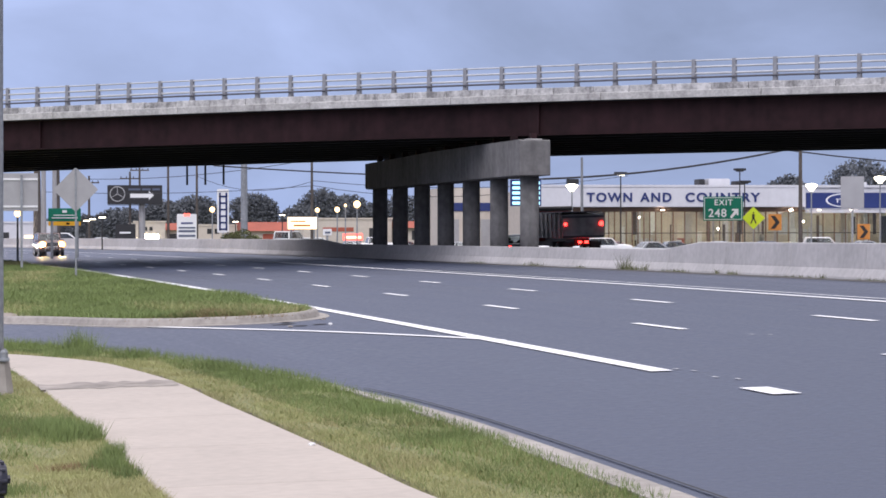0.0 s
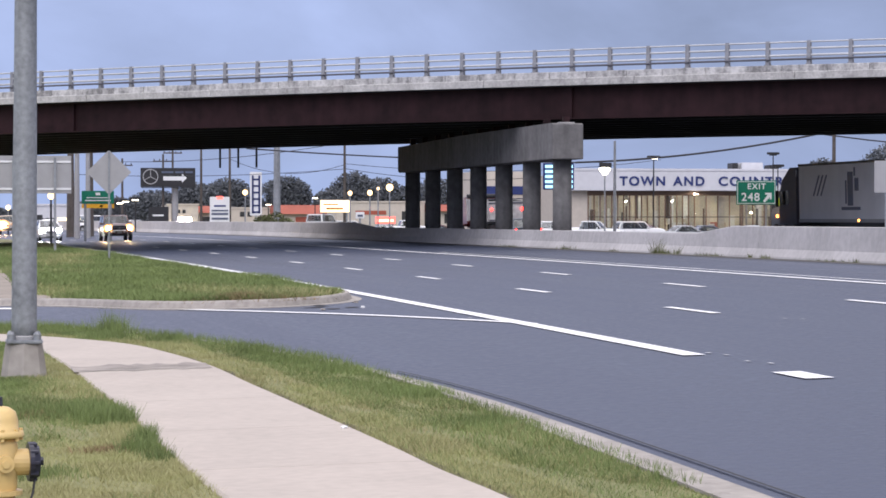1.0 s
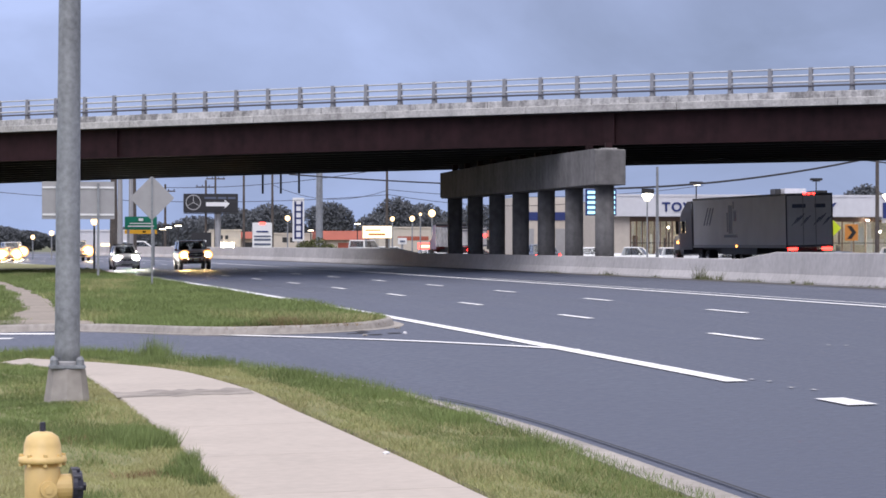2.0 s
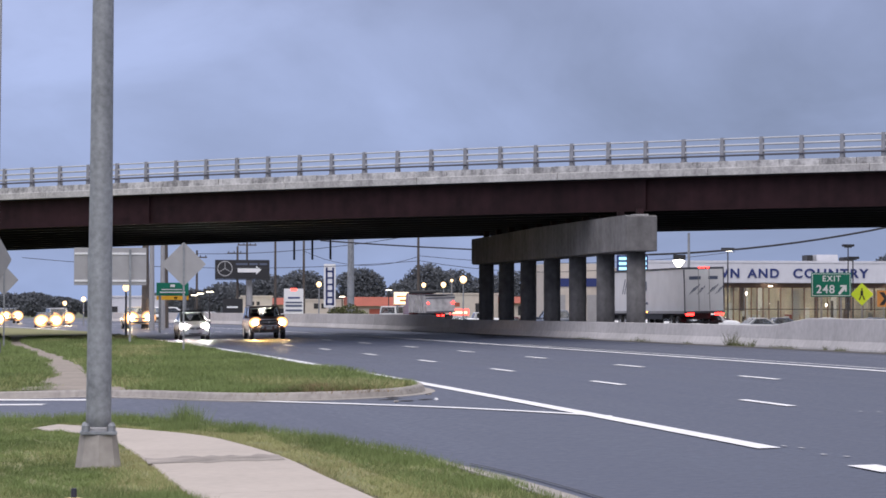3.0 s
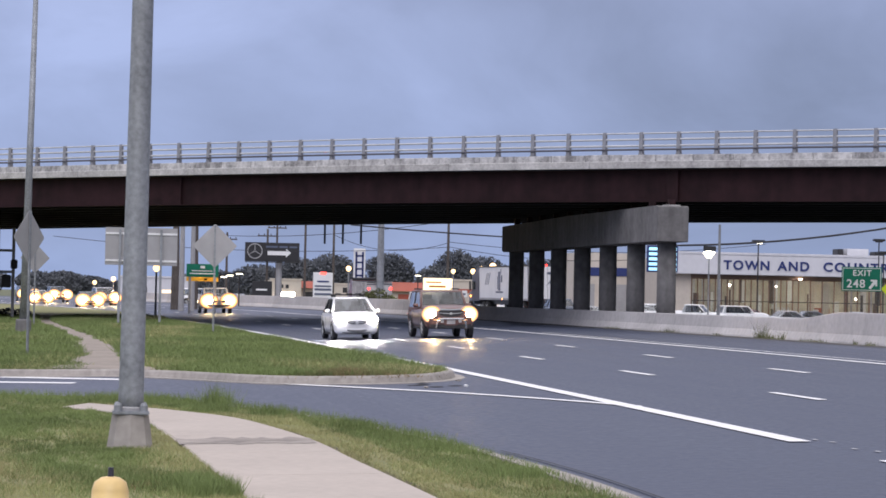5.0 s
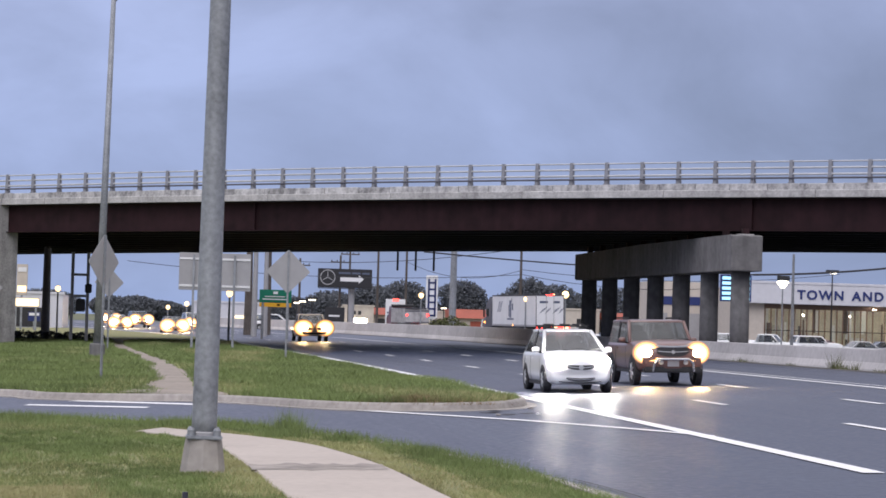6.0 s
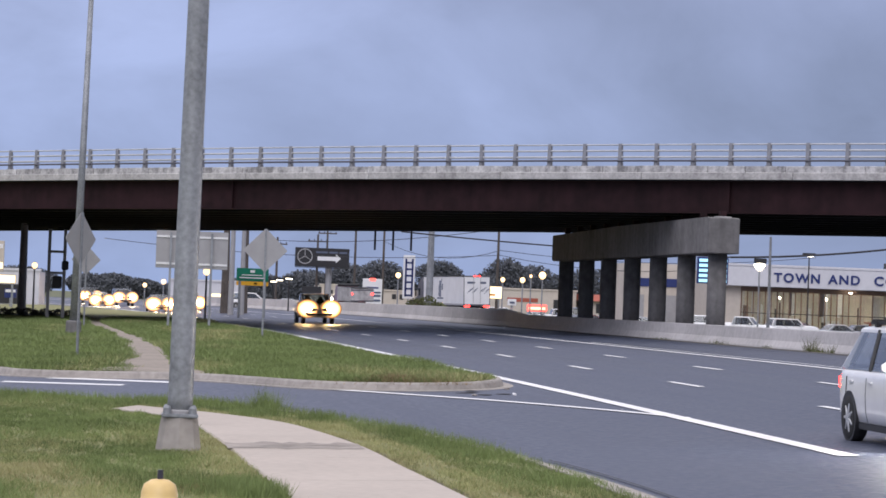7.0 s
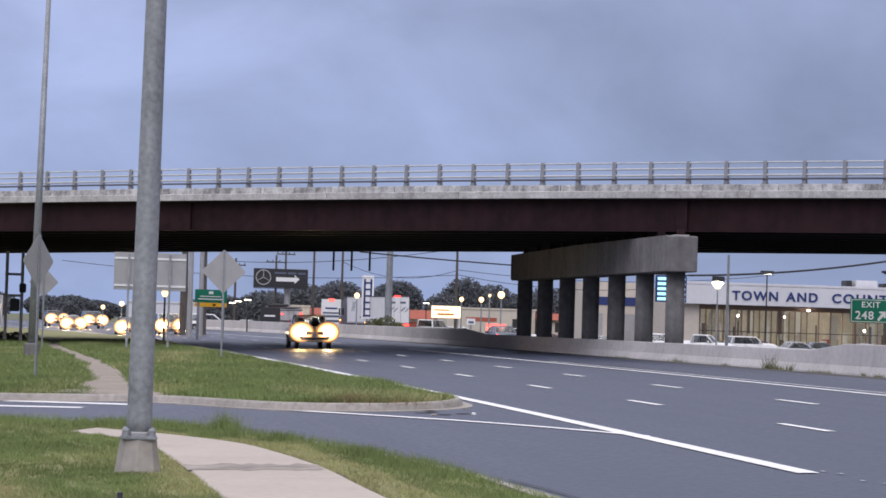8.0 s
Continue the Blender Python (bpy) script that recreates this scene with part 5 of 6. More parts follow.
def dump_truck():
    """Faces -y; the origin lies under the tail of the bed."""
    p = thing("dump_truck", "dirty dark dump truck with red tail lamps", "truck")
    bed = loft([[(-1.2, -6.0, 1.25), (1.2, -6.0, 1.25), (1.2, -0.2, 1.15), (-1.2, -0.2, 1.15)], [(-1.27, -6.2, 2.75), (1.27, -6.2, 2.75), (1.27, 0.1, 2.55), (-1.27, 0.1, 2.55)]])
    part("dump_bed", bed, M_DUMP, p)
    for k in range(7):
        for s in (-1, 1):
            part("rib", box(s * 1.27 - 0.06, s * 1.27 + 0.06, -5.8 + k * 0.9, -5.68 + k * 0.9, 1.2, 2.66), M_DUMP, p)
    part("tailgate", box(-1.25, 1.25, 0.02, 0.12, 1.2, 2.5, 0.02), M_DUMP, p)
    for z in (1.25, 2.42):
        part("tailgate_rail", box(-1.27, 1.27, 0.10, 0.16, z - 0.06, z + 0.06, 0.01), M_GREYPIPE, p)
    part("tarp_roll", tube((-1.2, -6.2, 2.95), (1.2, -6.2, 2.95), 0.14, seg=10), M_BLACK, p)
    part("tarp", box(-1.2, 1.2, -6.1, -0.1, 2.66, 2.74, 0.02), M_GREYPIPE, p)
    for s in (-1, 1):
        part("tail_light", tube((s * 1.1, 0.12, 2.0), (s * 1.1, 0.18, 2.0), 0.13 if s < 0 else 0.09, seg=14), M_TAIL, p)
        part("low_light", box(s * 0.2 - 0.11, s * 0.2 + 0.11, 0.0, 0.06, 0.86, 1.0, 0.01), M_TAIL, p)
        part("mud_flap", box(s * 0.85 - 0.3, s * 0.85 + 0.3, -0.3, -0.27, 0.2, 0.95), M_DARK, p)
    part("chassis", box(-0.45, 0.45, -9.2, -0.2, 0.7, 1.15), M_DARK, p)
    part("cab", loft([[(-1.15, -6.5, 1.0), (1.15, -6.5, 1.0), (1.15, -8.2, 1.0), (-1.15, -8.2, 1.0)], [(-1.1, -6.5, 2.9), (1.1, -6.5, 2.9), (1.05, -7.8, 2.9), (-1.05, -7.8, 2.9)]]), P_RED, p)
    part("hood", box(-0.9, 0.9, -9.8, -8.1, 0.8, 1.8, 0.08), P_RED, p)
    for yy in (-1.3, -2.6):
        add_wheels(p, (-0.95, 0.95), (yy,), 0.5, 0.5)
    add_wheels(p, (-1.0, 1.0), (-8.9,), 0.5, 0.3)
    return p


box_truck = trailer_truck()
dump = dump_truck()


# ---- beyond the median: dealership ----
def scaled_text(name, body, height, x0, x1, z, y, material, parent):
    ob = lettering(name, body, height / 0.72, material, parent, pose(0, 0, 0, 90), 0.06, "", 0.026, 1.22)
    xs = [v.co.x for v in ob.data.vertices]
    k = (x1 - x0) / (max(xs) - min(xs))
    ob.matrix_basis = Matrix.Translation(((x0 + x1) / 2, y, z)) @ pose(0, 0, 0, 90) @ Matrix.Diagonal((k, 1, 1, 1))
    return ob


def thin_glass():
    m = bpy.data.materials.new("shop_glass")
    m.use_nodes = True
    n, l = m.node_tree.nodes, m.node_tree.links
    n.clear()
    o, mx, tr, gl = n.new("ShaderNodeOutputMaterial"), n.new("ShaderNodeMixShader"), n.new("ShaderNodeBsdfTransparent"), n.new("ShaderNodeBsdfGlossy")
    fr = n.new("ShaderNodeFresnel")
    gl.inputs["Roughness"].default_value = 0.03
    tr.inputs["Color"].default_value = (0.82, 0.86, 0.84, 1)
    l.new(fr.outputs[0], mx.inputs[0])
    l.new(tr.outputs[0], mx.inputs[1])
    l.new(gl.outputs[0], mx.inputs[2])
    l.new(mx.outputs[0], o.inputs["Surface"])
    return m


M_PANE = thin_glass()


def dealership():
    Y, zb = 250.0, -0.1
    d = thing("dealership", "white car dealership with blue letters and a lit glass front", "building")
    x0, x1 = 57.2, 112.0
    part("fascia", box(x0, 85.4, Y - 1.2, Y + 3, 4.73, 6.72, 0.04), M_WHITEWALL, d)
    part("fascia_cap", box(x0 - 0.1, x1, Y - 1.25, Y + 3.2, 6.722, 6.98, 0.03), M_WHITEWALL, d)
    part("fascia", box(85.42, x1, Y - 1.0, Y + 3, 4.45, 6.72, 0.04), M_WHITEWALL, d)
    part("brand_panel", box(85.5, 95.6, Y - 1.12, Y - 1.02, 4.60, 6.20, 0.02), M_NAVY, d, "dark blue panel with a white oval emblem")
    for r, m, y in ((1.0, M_WHITE, Y - 1.14), (0.9, M_NAVY, Y - 1.17)):
        bm = prism([(89.6 + 2.0 * r * math.cos(a * math.tau / 32), 5.42 + 0.72 * (r if r == 1 else 0.84) * math.sin(a * math.tau / 32)) for a in range(32)], "y", y - 0.015, y + 0.015)
        part("emblem", bm, m, d)
    for k, (a, b, c, e) in enumerate(((-0.9, -0.3, 0.08, 0.16), (-0.8, -0.66, -0.25, 0.1), (-0.2, 0.2, -0.2, -0.1), (0.4, 0.9, -0.05, 0.05))):
        part("emblem_bar", box(89.6 + a, 89.6 + b, Y - 1.20, Y - 1.186, 5.42 + c, 5.42 + e), M_WHITE, d)
    for word, a, b in (("TOWN", 62.2, 66.95), ("AND", 67.8, 71.1), ("COUNTRY", 72.5, 80.45)):
        scaled_text("lettering", word, 0.92, a, b, 5.66, Y - 1.24, M_NAVY, d)["label"] = "blue sign word"
    part("roof", box(x0, x1, Y + 3, Y + 24, 6.2, 6.5), M_WHITEWALL, d)
    for s, a in ((0, x0), (1, x1)):
        part("side_wall", box(a - 0.15, a + 0.15, Y - 0.2, Y + 24, zb - 1, 6.3), M_CREAM, d)
    part("corner_wall", box(x0 + 0.2, x0 + 1.9, Y, Y + 0.4, zb - 1, 4.72), M_CREAM, d)
    part("back_wall", box(x0, x1, Y + 9, Y + 9.3, zb - 1, 6.2), M_INTERIOR, d)
    part("shop_floor", box(x0, x1, Y + 0.1, Y + 9, zb - 0.3, zb + 0.02), M_CREAM, d)
    part("shop_ceiling", box(x0, x1, Y + 0.2, Y + 9, 4.62, 4.7), M_CREAM, d)
    rng = random.Random(9)
    x = x0 + 2.0
    while x < x1 - 0.6:
        w = 0.62 if x < 70 else 1.24
        part("mullion", box(x - 0.045, x + 0.045, Y - 0.02, Y + 0.14, zb - 0.3, 4.7), M_HEADER, d)
        pn = part("pane", box(x + 0.06, x + w - 0.06, Y + 0.04, Y + 0.055, zb - 0.3, 4.7), M_PANE, d)
        pn.visible_shadow = False
        x += w
    part("header_band", box(x0 + 1.9, x1, Y - 0.10, Y + 0.2, 4.25, 4.71), M_HEADER, d)
    part("transom", box(x0 + 2, x1, Y - 0.03, Y + 0.15, 2.02, 2.10), M_DARK, d)
    for i in range(26):
        xx = x0 + 3 + i * 2.0
        for yy in (Y + 2.0, Y + 5.5):
            if rng.random() < 0.85:
                part("ceiling_lamp", box(xx - 0.16, xx + 0.16, yy - 0.2, yy + 0.2, 4.55, 4.61), M_SHOP, d)
    for i in range(12):
        xx = x0 + 4 + i * 4.2 + rng.uniform(-1, 1)
        part("column", box(xx - 0.25, xx + 0.25, Y + 4, Y + 4.5, zb, 4.62), M_CREAM if i % 2 else M_WHITEWALL, d)
        if i % 3 != 1:
            a = rng.uniform(0.8, 2.0)
            part("partition", box(xx + 0.8, xx + 0.8 + a * 1.2, Y + 6 + rng.uniform(-1, 1), Y + 7.5, zb, zb + rng.uniform(1.4, 2.8)), rng.choice((M_WHITEWALL, M_CREAM, M_REDROOF, M_INTERIOR)), d)
    for i in range(80):
        xx, w = x0 + 2.3 + i * (x1 - x0 - 4) / 80 + rng.uniform(-0.3, 0.3), rng.uniform(0.12, 0.7)
        z0 = rng.choice((zb + 0.02, zb + 0.02, zb + 0.02, 1.9))
        part("display_panel", box(xx, xx + w, Y + 1.0 + (i * 7 % 11) * 0.3, Y + 1.06 + (i * 7 % 11) * 0.3, z0, min(4.5, z0 + rng.uniform(1.2, 4.2))), rng.choice((M_WHITE, M_HEADER, M_HEADER, M_WOODPOLE, M_ORANGE if i % 7 == 0 else M_WOODPOLE, M_WHITEWALL, M_INTERIOR, M_LIME if i % 9 == 0 else M_CREAM)), d)
    for i in range(9):
        xx = x0 + 5 + i * 5.1 + rng.uniform(-1.5, 1.5)
        part("pendant_lamp", lathe([(0.03, 3.0), (0.08, 3.05), (0.07, 3.16), (0.02, 3.2)], 10), M_SHOP, d).matrix_basis = pose(xx, Y + 1.6 + i % 3, rng.uniform(-0.6, 0.6))
    for xx in (70.3, 84.0, 87.0, 90.6):
        part("soffit_lamp", box(xx - 0.14, xx + 0.14, Y - 0.8, Y - 0.6, 4.38, 4.44), M_SHOP, d)
    part("awning", box(85.4, x1, Y - 2.4, Y - 1.0, 4.1, 4.4, 0.03), M_WHITEWALL, d)
    for a, b, z in ((75.6, 76.2, 7.7), (76.6, 78.9, 7.75), (79.6, 80.6, 7.5), (92.0, 94.0, 7.4)):
        part("roof_unit", box(a, b, Y + 4, Y + 6, 6.5, z, 0.05), M_WHITEWALL if b - a > 1 else M_DARK, d)
    return d


dealership()


def service_wing():
    d = thing("service_building", "white and blue service building beside the dealership", "building")
    part("wall", box(51.0, 57.0, 268, 284, 0.2, 7.0), M_CREAM, d)
    part("blue_band", box(50.95, 57.05, 267.9, 268, 4.5, 5.4), M_NAVY, d)
    part("base_wall", box(50.9, 57.1, 267.88, 267.98, 0.2, 2.6), M_CREAM, d)
    for i in range(3):
        part("bay_door", box(51.3 + i * 1.9, 52.7 + i * 1.9, 267.8, 267.9, 0.6, 3.6), M_ALU, d)
    return d


service_wing()


def pole_sign(name, label, x, y, w, z0, z1, material, posts, bars=(), depth=0.3, frame_m=None):
    z = gz(x, y)
    p = thing(name, label, "sign")
    part("sign_box", box(x - w / 2, x + w / 2, y - depth / 2, y + depth / 2, z0, z1, 0.03), frame_m or material, p)
    if frame_m:
        part("sign_face", box(x - w / 2 + 0.06, x + w / 2 - 0.06, y - depth / 2 - 0.02, y - depth / 2 - 0.002, z0 + 0.06, z1 - 0.06), material, p)
    for xx in posts:
        part("post", box(x + xx - 0.09, x + xx + 0.09, y - 0.09, y + 0.09, z - 0.2, z0), M_GALV, p)
    for a, b, c, e, m in bars:
        part("sign_bar", box(x + a * w, x + b * w, y - depth / 2 - 0.05, y - depth / 2 - 0.022, z0 + c * (z1 - z0), z0 + e * (z1 - z0)), m, p)
    return p


LEDBARS = [(-0.45, 0.45, 0.06 + 0.19 * k, 0.06 + 0.19 * k + 0.11, M_SCREEN) for k in range(5)]
pole_sign("price_board", "tall lit display board with pale blue lines", 46.0, 205.0, 2.6, 4.3, 6.5, M_NAVY, (0.55,), LEDBARS)
pole_sign("shop_sign", "white pylon sign with a red lamp and grey bars", 26.1, 300.0, 2.35, 1.4, 4.48, M_WHITE, (0.0,),
          [(-0.42, 0.42, 0.30, 0.38, M_PRINT), (-0.42, 0.42, 0.44, 0.50, M_PRINT), (-0.30, 0.30, 0.62, 0.68, M_NAVY), (-0.15, 0.15, 0.92, 1.02, M_NEONRED), (-0.42, 0.42, 0.12, 0.20, M_PRINT)])
pole_sign("blade_sign", "tall narrow white sign with dark blue vertical blocks", 26.35, 260.0, 1.2, 2.2, 6.7, M_WHITE, (0.0,),
          [(-0.36, 0.36, 0.06 + 0.15 * k, 0.06 + 0.15 * k + 0.04, M_NAVY) for k in range(6)] + [(-0.36, -0.2, 0.05, 0.92, M_NAVY), (0.2, 0.36, 0.05, 0.92, M_NAVY)])
pole_sign("lit_shop_sign", "glowing cream shop sign on two posts", 34.6, 260.0, 3.2, 2.5, 3.84, M_SIGNLIT, (-1.2, 1.2), [(-0.3, 0.25, 0.25, 0.4, M_ORANGE), (-0.4, 0.1, 0.6, 0.7, M_ORANGE)], frame_m=M_CREAM)
pole_sign("neon_sign", "low red neon shop sign behind the barrier", 46.0, 300.0, 2.5, 1.24, 2.17, M_NEONRED, (-0.9, 0.9), [(-0.4, 0.4, 0.3, 0.6, M_SIGNLIT)], frame_m=M_CREAM)
pole_sign("small_sign", "small white square sign on a post", 33.2, 232.0, 0.8, 1.9, 2.5, M_WHITE, (0.0,), [(-0.3, 0.3, 0.3, 0.6, M_PRINT)])
pole_sign("dark_sign", "dark square sign with a pale curved bar", 17.6, 280.0, 2.2, 1.3, 3.2, M_BLACK, (0.0,), [(-0.3, 0.25, 0.45, 0.55, M_WHITE)])
pole_sign("lit_shop_sign", "glowing white shop board above a forecourt", -13.4, 230.0, 2.4, 2.2, 3.0, M_SIGNLIT, (-0.9, 0.9), frame_m=M_CREAM)
pole_sign("pylon_sign", "cream pylon sign with a lit panel behind the abutment", -14.4, 240.0, 1.0, 3.3, 6.2, M_CREAM, (0.0,), [(-0.4, 0.4, 0.75, 0.9, M_WHITE), (-0.4, 0.4, 0.1, 0.3, M_SIGNLIT)])
pole_sign("blue_sign", "small blue and white board by the forecourt", -12.9, 235.0, 1.1, 0.9, 1.75, M_NAVY, (0.0,), [(-0.42, 0.42, 0.6, 0.9, M_WHITE)])
pole_sign("guide_sign", "green guide sign over a yellow panel with pale writing bars", 7.12, 182.0, 2.3, 2.95, 3.88, M_GREEN, (-0.9, 0.9),
          [(-0.40, 0.40, 0.22, 0.30, M_WHITE), (-0.34, 0.30, 0.44, 0.50, M_WHITE), (-0.07, 0.07, 0.66, 0.86, M_WHITE), (-0.5, 0.5, -0.33, -0.02, M_YELLOW), (0.05, 0.15, -0.25, -0.1, M_BLACK)], depth=0.06)


def billboard():
    p = thing("billboard", "dark billboard with a ring emblem and white arrow on a column", "billboard")
    x0, x1, y, z0, z1 = 16.75, 23.19, 300.0, 5.62, 7.89
    part("panel", box(x0, x1, y - 0.3, y + 0.3, z0, z1, 0.04), M_BLACK, p)
    ring = bmesh.new()
    for r0, r1 in ((0.80, 0.92),):
        vs = [[ring.verts.new((17.9 + r * math.cos(a * math.tau / 28), y - 0.33, 6.85 + r * math.sin(a * math.tau / 28))) for a in range(28)] for r in (r0, r1)]
        for i in range(28):
            ring.faces.new((vs[0][i], vs[0][(i + 1) % 28], vs[1][(i + 1) % 28], vs[1][i]))
    part("emblem", ring, M_ALU, p)
    for k in range(3):
        a = math.pi / 2 + k * math.tau / 3
        part("emblem_bar", tube((17.9, y - 0.33, 6.85), (17.9 + 0.8 * math.cos(a), y - 0.33, 6.85 + 0.8 * math.sin(a)), 0.07, 0.03, seg=5), M_ALU, p)
    for a, b in ((19.2, 20.6), (20.8, 21.8), (22.0, 22.9)):
        part("writing_bar", box(a, b, y - 0.34, y - 0.31, 7.28, 7.5), M_PRINT, p)
    part("arrow", prism([(19.4, 6.4), (21.6, 6.4), (21.6, 6.15), (22.2, 6.7), (21.6, 7.2), (21.6, 6.95), (19.4, 6.95)], "y", y - 0.34, y - 0.31), M_WHITE, p)
    part("catwalk", box(x0, x1, y - 1.0, y - 0.35, z0 - 0.12, z0 - 0.04), M_DARK, p)
    part("column", tube((20.85, y + 0.4, 0.3), (20.85, y + 0.4, z1 - 0.3), 0.36), M_ALU, p)


billboard()


def shop(name, label, x0, x1, y, top, roof_z, doors, wall=None, roofed=True, deep=14.0):
    d = thing(name, label, "building")
    part("wall", box(x0, x1, y, y + deep, -0.5, roof_z if roofed else top), wall or M_CREAM, d)
    if roofed:
        part("roof", prism([(y - 0.9, roof_z), (y + deep + 0.5, roof_z), (y + deep - 2, top), (y + 2.2, top)], "x", x0 - 0.4, x1 + 0.4), M_REDROOF, d)
    else:
        part("parapet", box(x0 - 0.15, x1 + 0.15, y - 0.15, y + 0.4, top, top + 0.25), wall or M_CREAM, d)
    for a, b, c, e, m in doors:
        part("window", box(a, b, y - 0.06, y + 0.02, c, e), m, d)
    return d


shop("shop_block", "cream stucco shop with small square windows", 26.5, 31.4, 400, 4.0, 4.0, [(27.2 + k * 0.85, 27.7 + k * 0.85, 2.7, 3.3, M_DARK) for k in range(3)] + [(27.4, 30.3, 1.1, 2.05, M_SHOP)], roofed=False)
shop("shop_block", "cream shop under a red sloping roof", 31.6, 36.4, 402, 3.9, 2.8, [(32.0, 33.6, 1.0, 2.2, M_DARK), (34.2, 36.0, 1.2, 1.9, M_NEONRED)])
shop("shop_block", "cream stepped shop with dark openings", 36.5, 43.0, 400, 3.45, 3.4, [(38.0, 38.7, 2.2, 3.0, M_DARK), (39.2, 39.9, 2.2, 3.0, M_DARK), (40.8, 42.4, 1.0, 2.2, M_DARK)], roofed=False)
shop("shop_block", "long cream shop row under a terracotta roof", 43.2, 54.0, 390, 4.0, 2.6, [(45.7, 49.2, 1.3, 2.15, M_REDROOF), (50.0, 53.0, 1.0, 2.1, M_DARK)])
shop("shop_block", "cream stucco shop row with a dark red band and neon", 50.5, 64.0, 378, 4.3, 4.3, [(53.4, 58.1, 2.5, 3.1, M_REDROOF), (60.5, 63.2, 1.0, 3.0, M_DARK)], roofed=False)
shop("shop_block", "low cream shop with a red canopy", 64.5, 78.0, 372, 4.0, 3.0, [(66, 70, 1.2, 2.6, M_DARK), (71, 76, 2.8, 3.3, M_NEONRED)])
shop("gas_station", "small forecourt building with pale walls", -24.0, -11.5, 262, 3.6, 3.6, [(-22, -13, 0.2, 2.2, M_DARK)], wall=M_WHITEWALL, roofed=False)
shop("gas_station", "white forecourt canopy building in the distance", 2.5, 12.0, 340, 3.6, 3.6, [(4, 6, 1.0, 2.4, M_DARK), (8, 11, 1.0, 2.0, M_SIGNLIT)], wall=M_WHITEWALL, roofed=False)


# ---- lamps, poles, wires ----
def lot_lamp(label, x, y, z1, material, style="shoebox", group="parking lot lamps", r=0.30):
    z = gz(x, y)
    p = thing("lot_lamp", label, "street lamp", pose(x, y, z), group=group)
    h = z1 - z
    part("pole", tube((0, 0, -0.2), (0, 0, h), 0.075, 0.055, seg=8), M_GALV if style != "dark" else M_DARK, p)
    if style == "cone":
        part("lamp_head", lathe([(0.14, h - 0.18), (r * 0.95, h + 0.24), (r * 0.85, h + 0.34), (0.12, h + 0.40)], 14), material, p, "glowing lamp head")
    elif style == "dark":
        part("lamp_head", box(-0.55, 0.55, -0.3, 0.3, h, h + 0.22, 0.04), M_DARK, p)
        part("lens", box(-0.3, 0.3, -0.25, 0.25, h - 0.1, h - 0.005), material, p)
    else:
        part("lamp_head", box(-r * 0.5, r * 0.5, -r * 0.3, r * 0.3, h + r * 1.9, h + r * 2.05, 0.02), M_DARK, p)
        part("lens", lathe([(r * 0.35, h - 0.03), (r * 0.85, h + r * 0.4), (r, h + r * 0.95), (r * 0.85, h + r * 1.5), (r * 0.4, h + r * 1.9)], 14), material, p, "glaring lamp", smooth=True)
    return p


WARM = "parking lot lamp with a glaring warm head on a steel pole"
lot_lamp(WARM, 46.3, 190, 5.45, M_LAMPCOOL, "cone", r=0.5)
lot_lamp(WARM, 65.7, 190, 5.5, M_LAMPCOOL, "cone", r=0.5)
lot_lamp(WARM, 71.4, 190, 6.1, M_LAMPCOOL, "cone", r=0.5)
lot_lamp("dark parking lot lamp with a small lit lens", 56.8, 215, 7.2, M_LAMPCOOL, "dark")
lot_lamp("dark parking lot lamp with a small lit lens", 72.9, 230, 6.8, M_DARK, "dark")
lot_lamp("tall dark floodlight pole by the dealership", 72.9, 231.5, 8.0, M_DARK, "dark")
for x, y, z, r in ((23.3, 240, 4.15, 0.30), (31.3, 225, 4.0, 0.24), (33.1, 225, 4.0, 0.28), (34.9, 225, 4.4, 0.38), (34.0, 226, 4.5, 0.15), (3.14, 150, 3.05, 0.24), (-8.3, 180, 3.3, 0.24), (-0.75, 260, 2.4, 0.26), (1.1, 250, 2.75, 0.28)):
    lot_lamp("street lamp with a glaring warm head", x, y, z, M_LAMPWARM, r=r * 0.85, group="street lamps in the distance")
for x, y, z in ((12.4, 260, 3.5), (12.5, 250, 3.6), (12.9, 240, 3.7), (31.9, 300, 3.6), (60.0, 320, 5.0), (37.5, 300, 4.4)):
    lot_lamp("street lamp with a small lit lens", x, y, z, M_LAMPCOOL, "dark", group="street lamps in the distance")


def utility_pole(x, y, z1, r=0.14, arm=True, material=None, label="dark timber utility pole with a crossarm"):
    z = gz(x, y)
    p = thing("utility_pole", label, "utility pole", pose(x, y, z))
    part("shaft", tube((0, 0, -0.3), (0, 0, z1 - z), r * 1.25, r * 0.85, seg=10), material or M_WOODPOLE, p)
    if arm:
        part("crossarm", box(-1.2, 1.2, -0.06, 0.06, z1 - z - 0.9, z1 - z - 0.75), M_WOODPOLE, p)
        for k in (-1.05, -0.4, 0.4, 1.05):
            part("insulator", lathe([(0.05, z1 - z - 0.75), (0.06, z1 - z - 0.62), (0.03, z1 - z - 0.55)], 8), M_DARK, p).matrix_basis = pose(k, 0, 0)
    return p


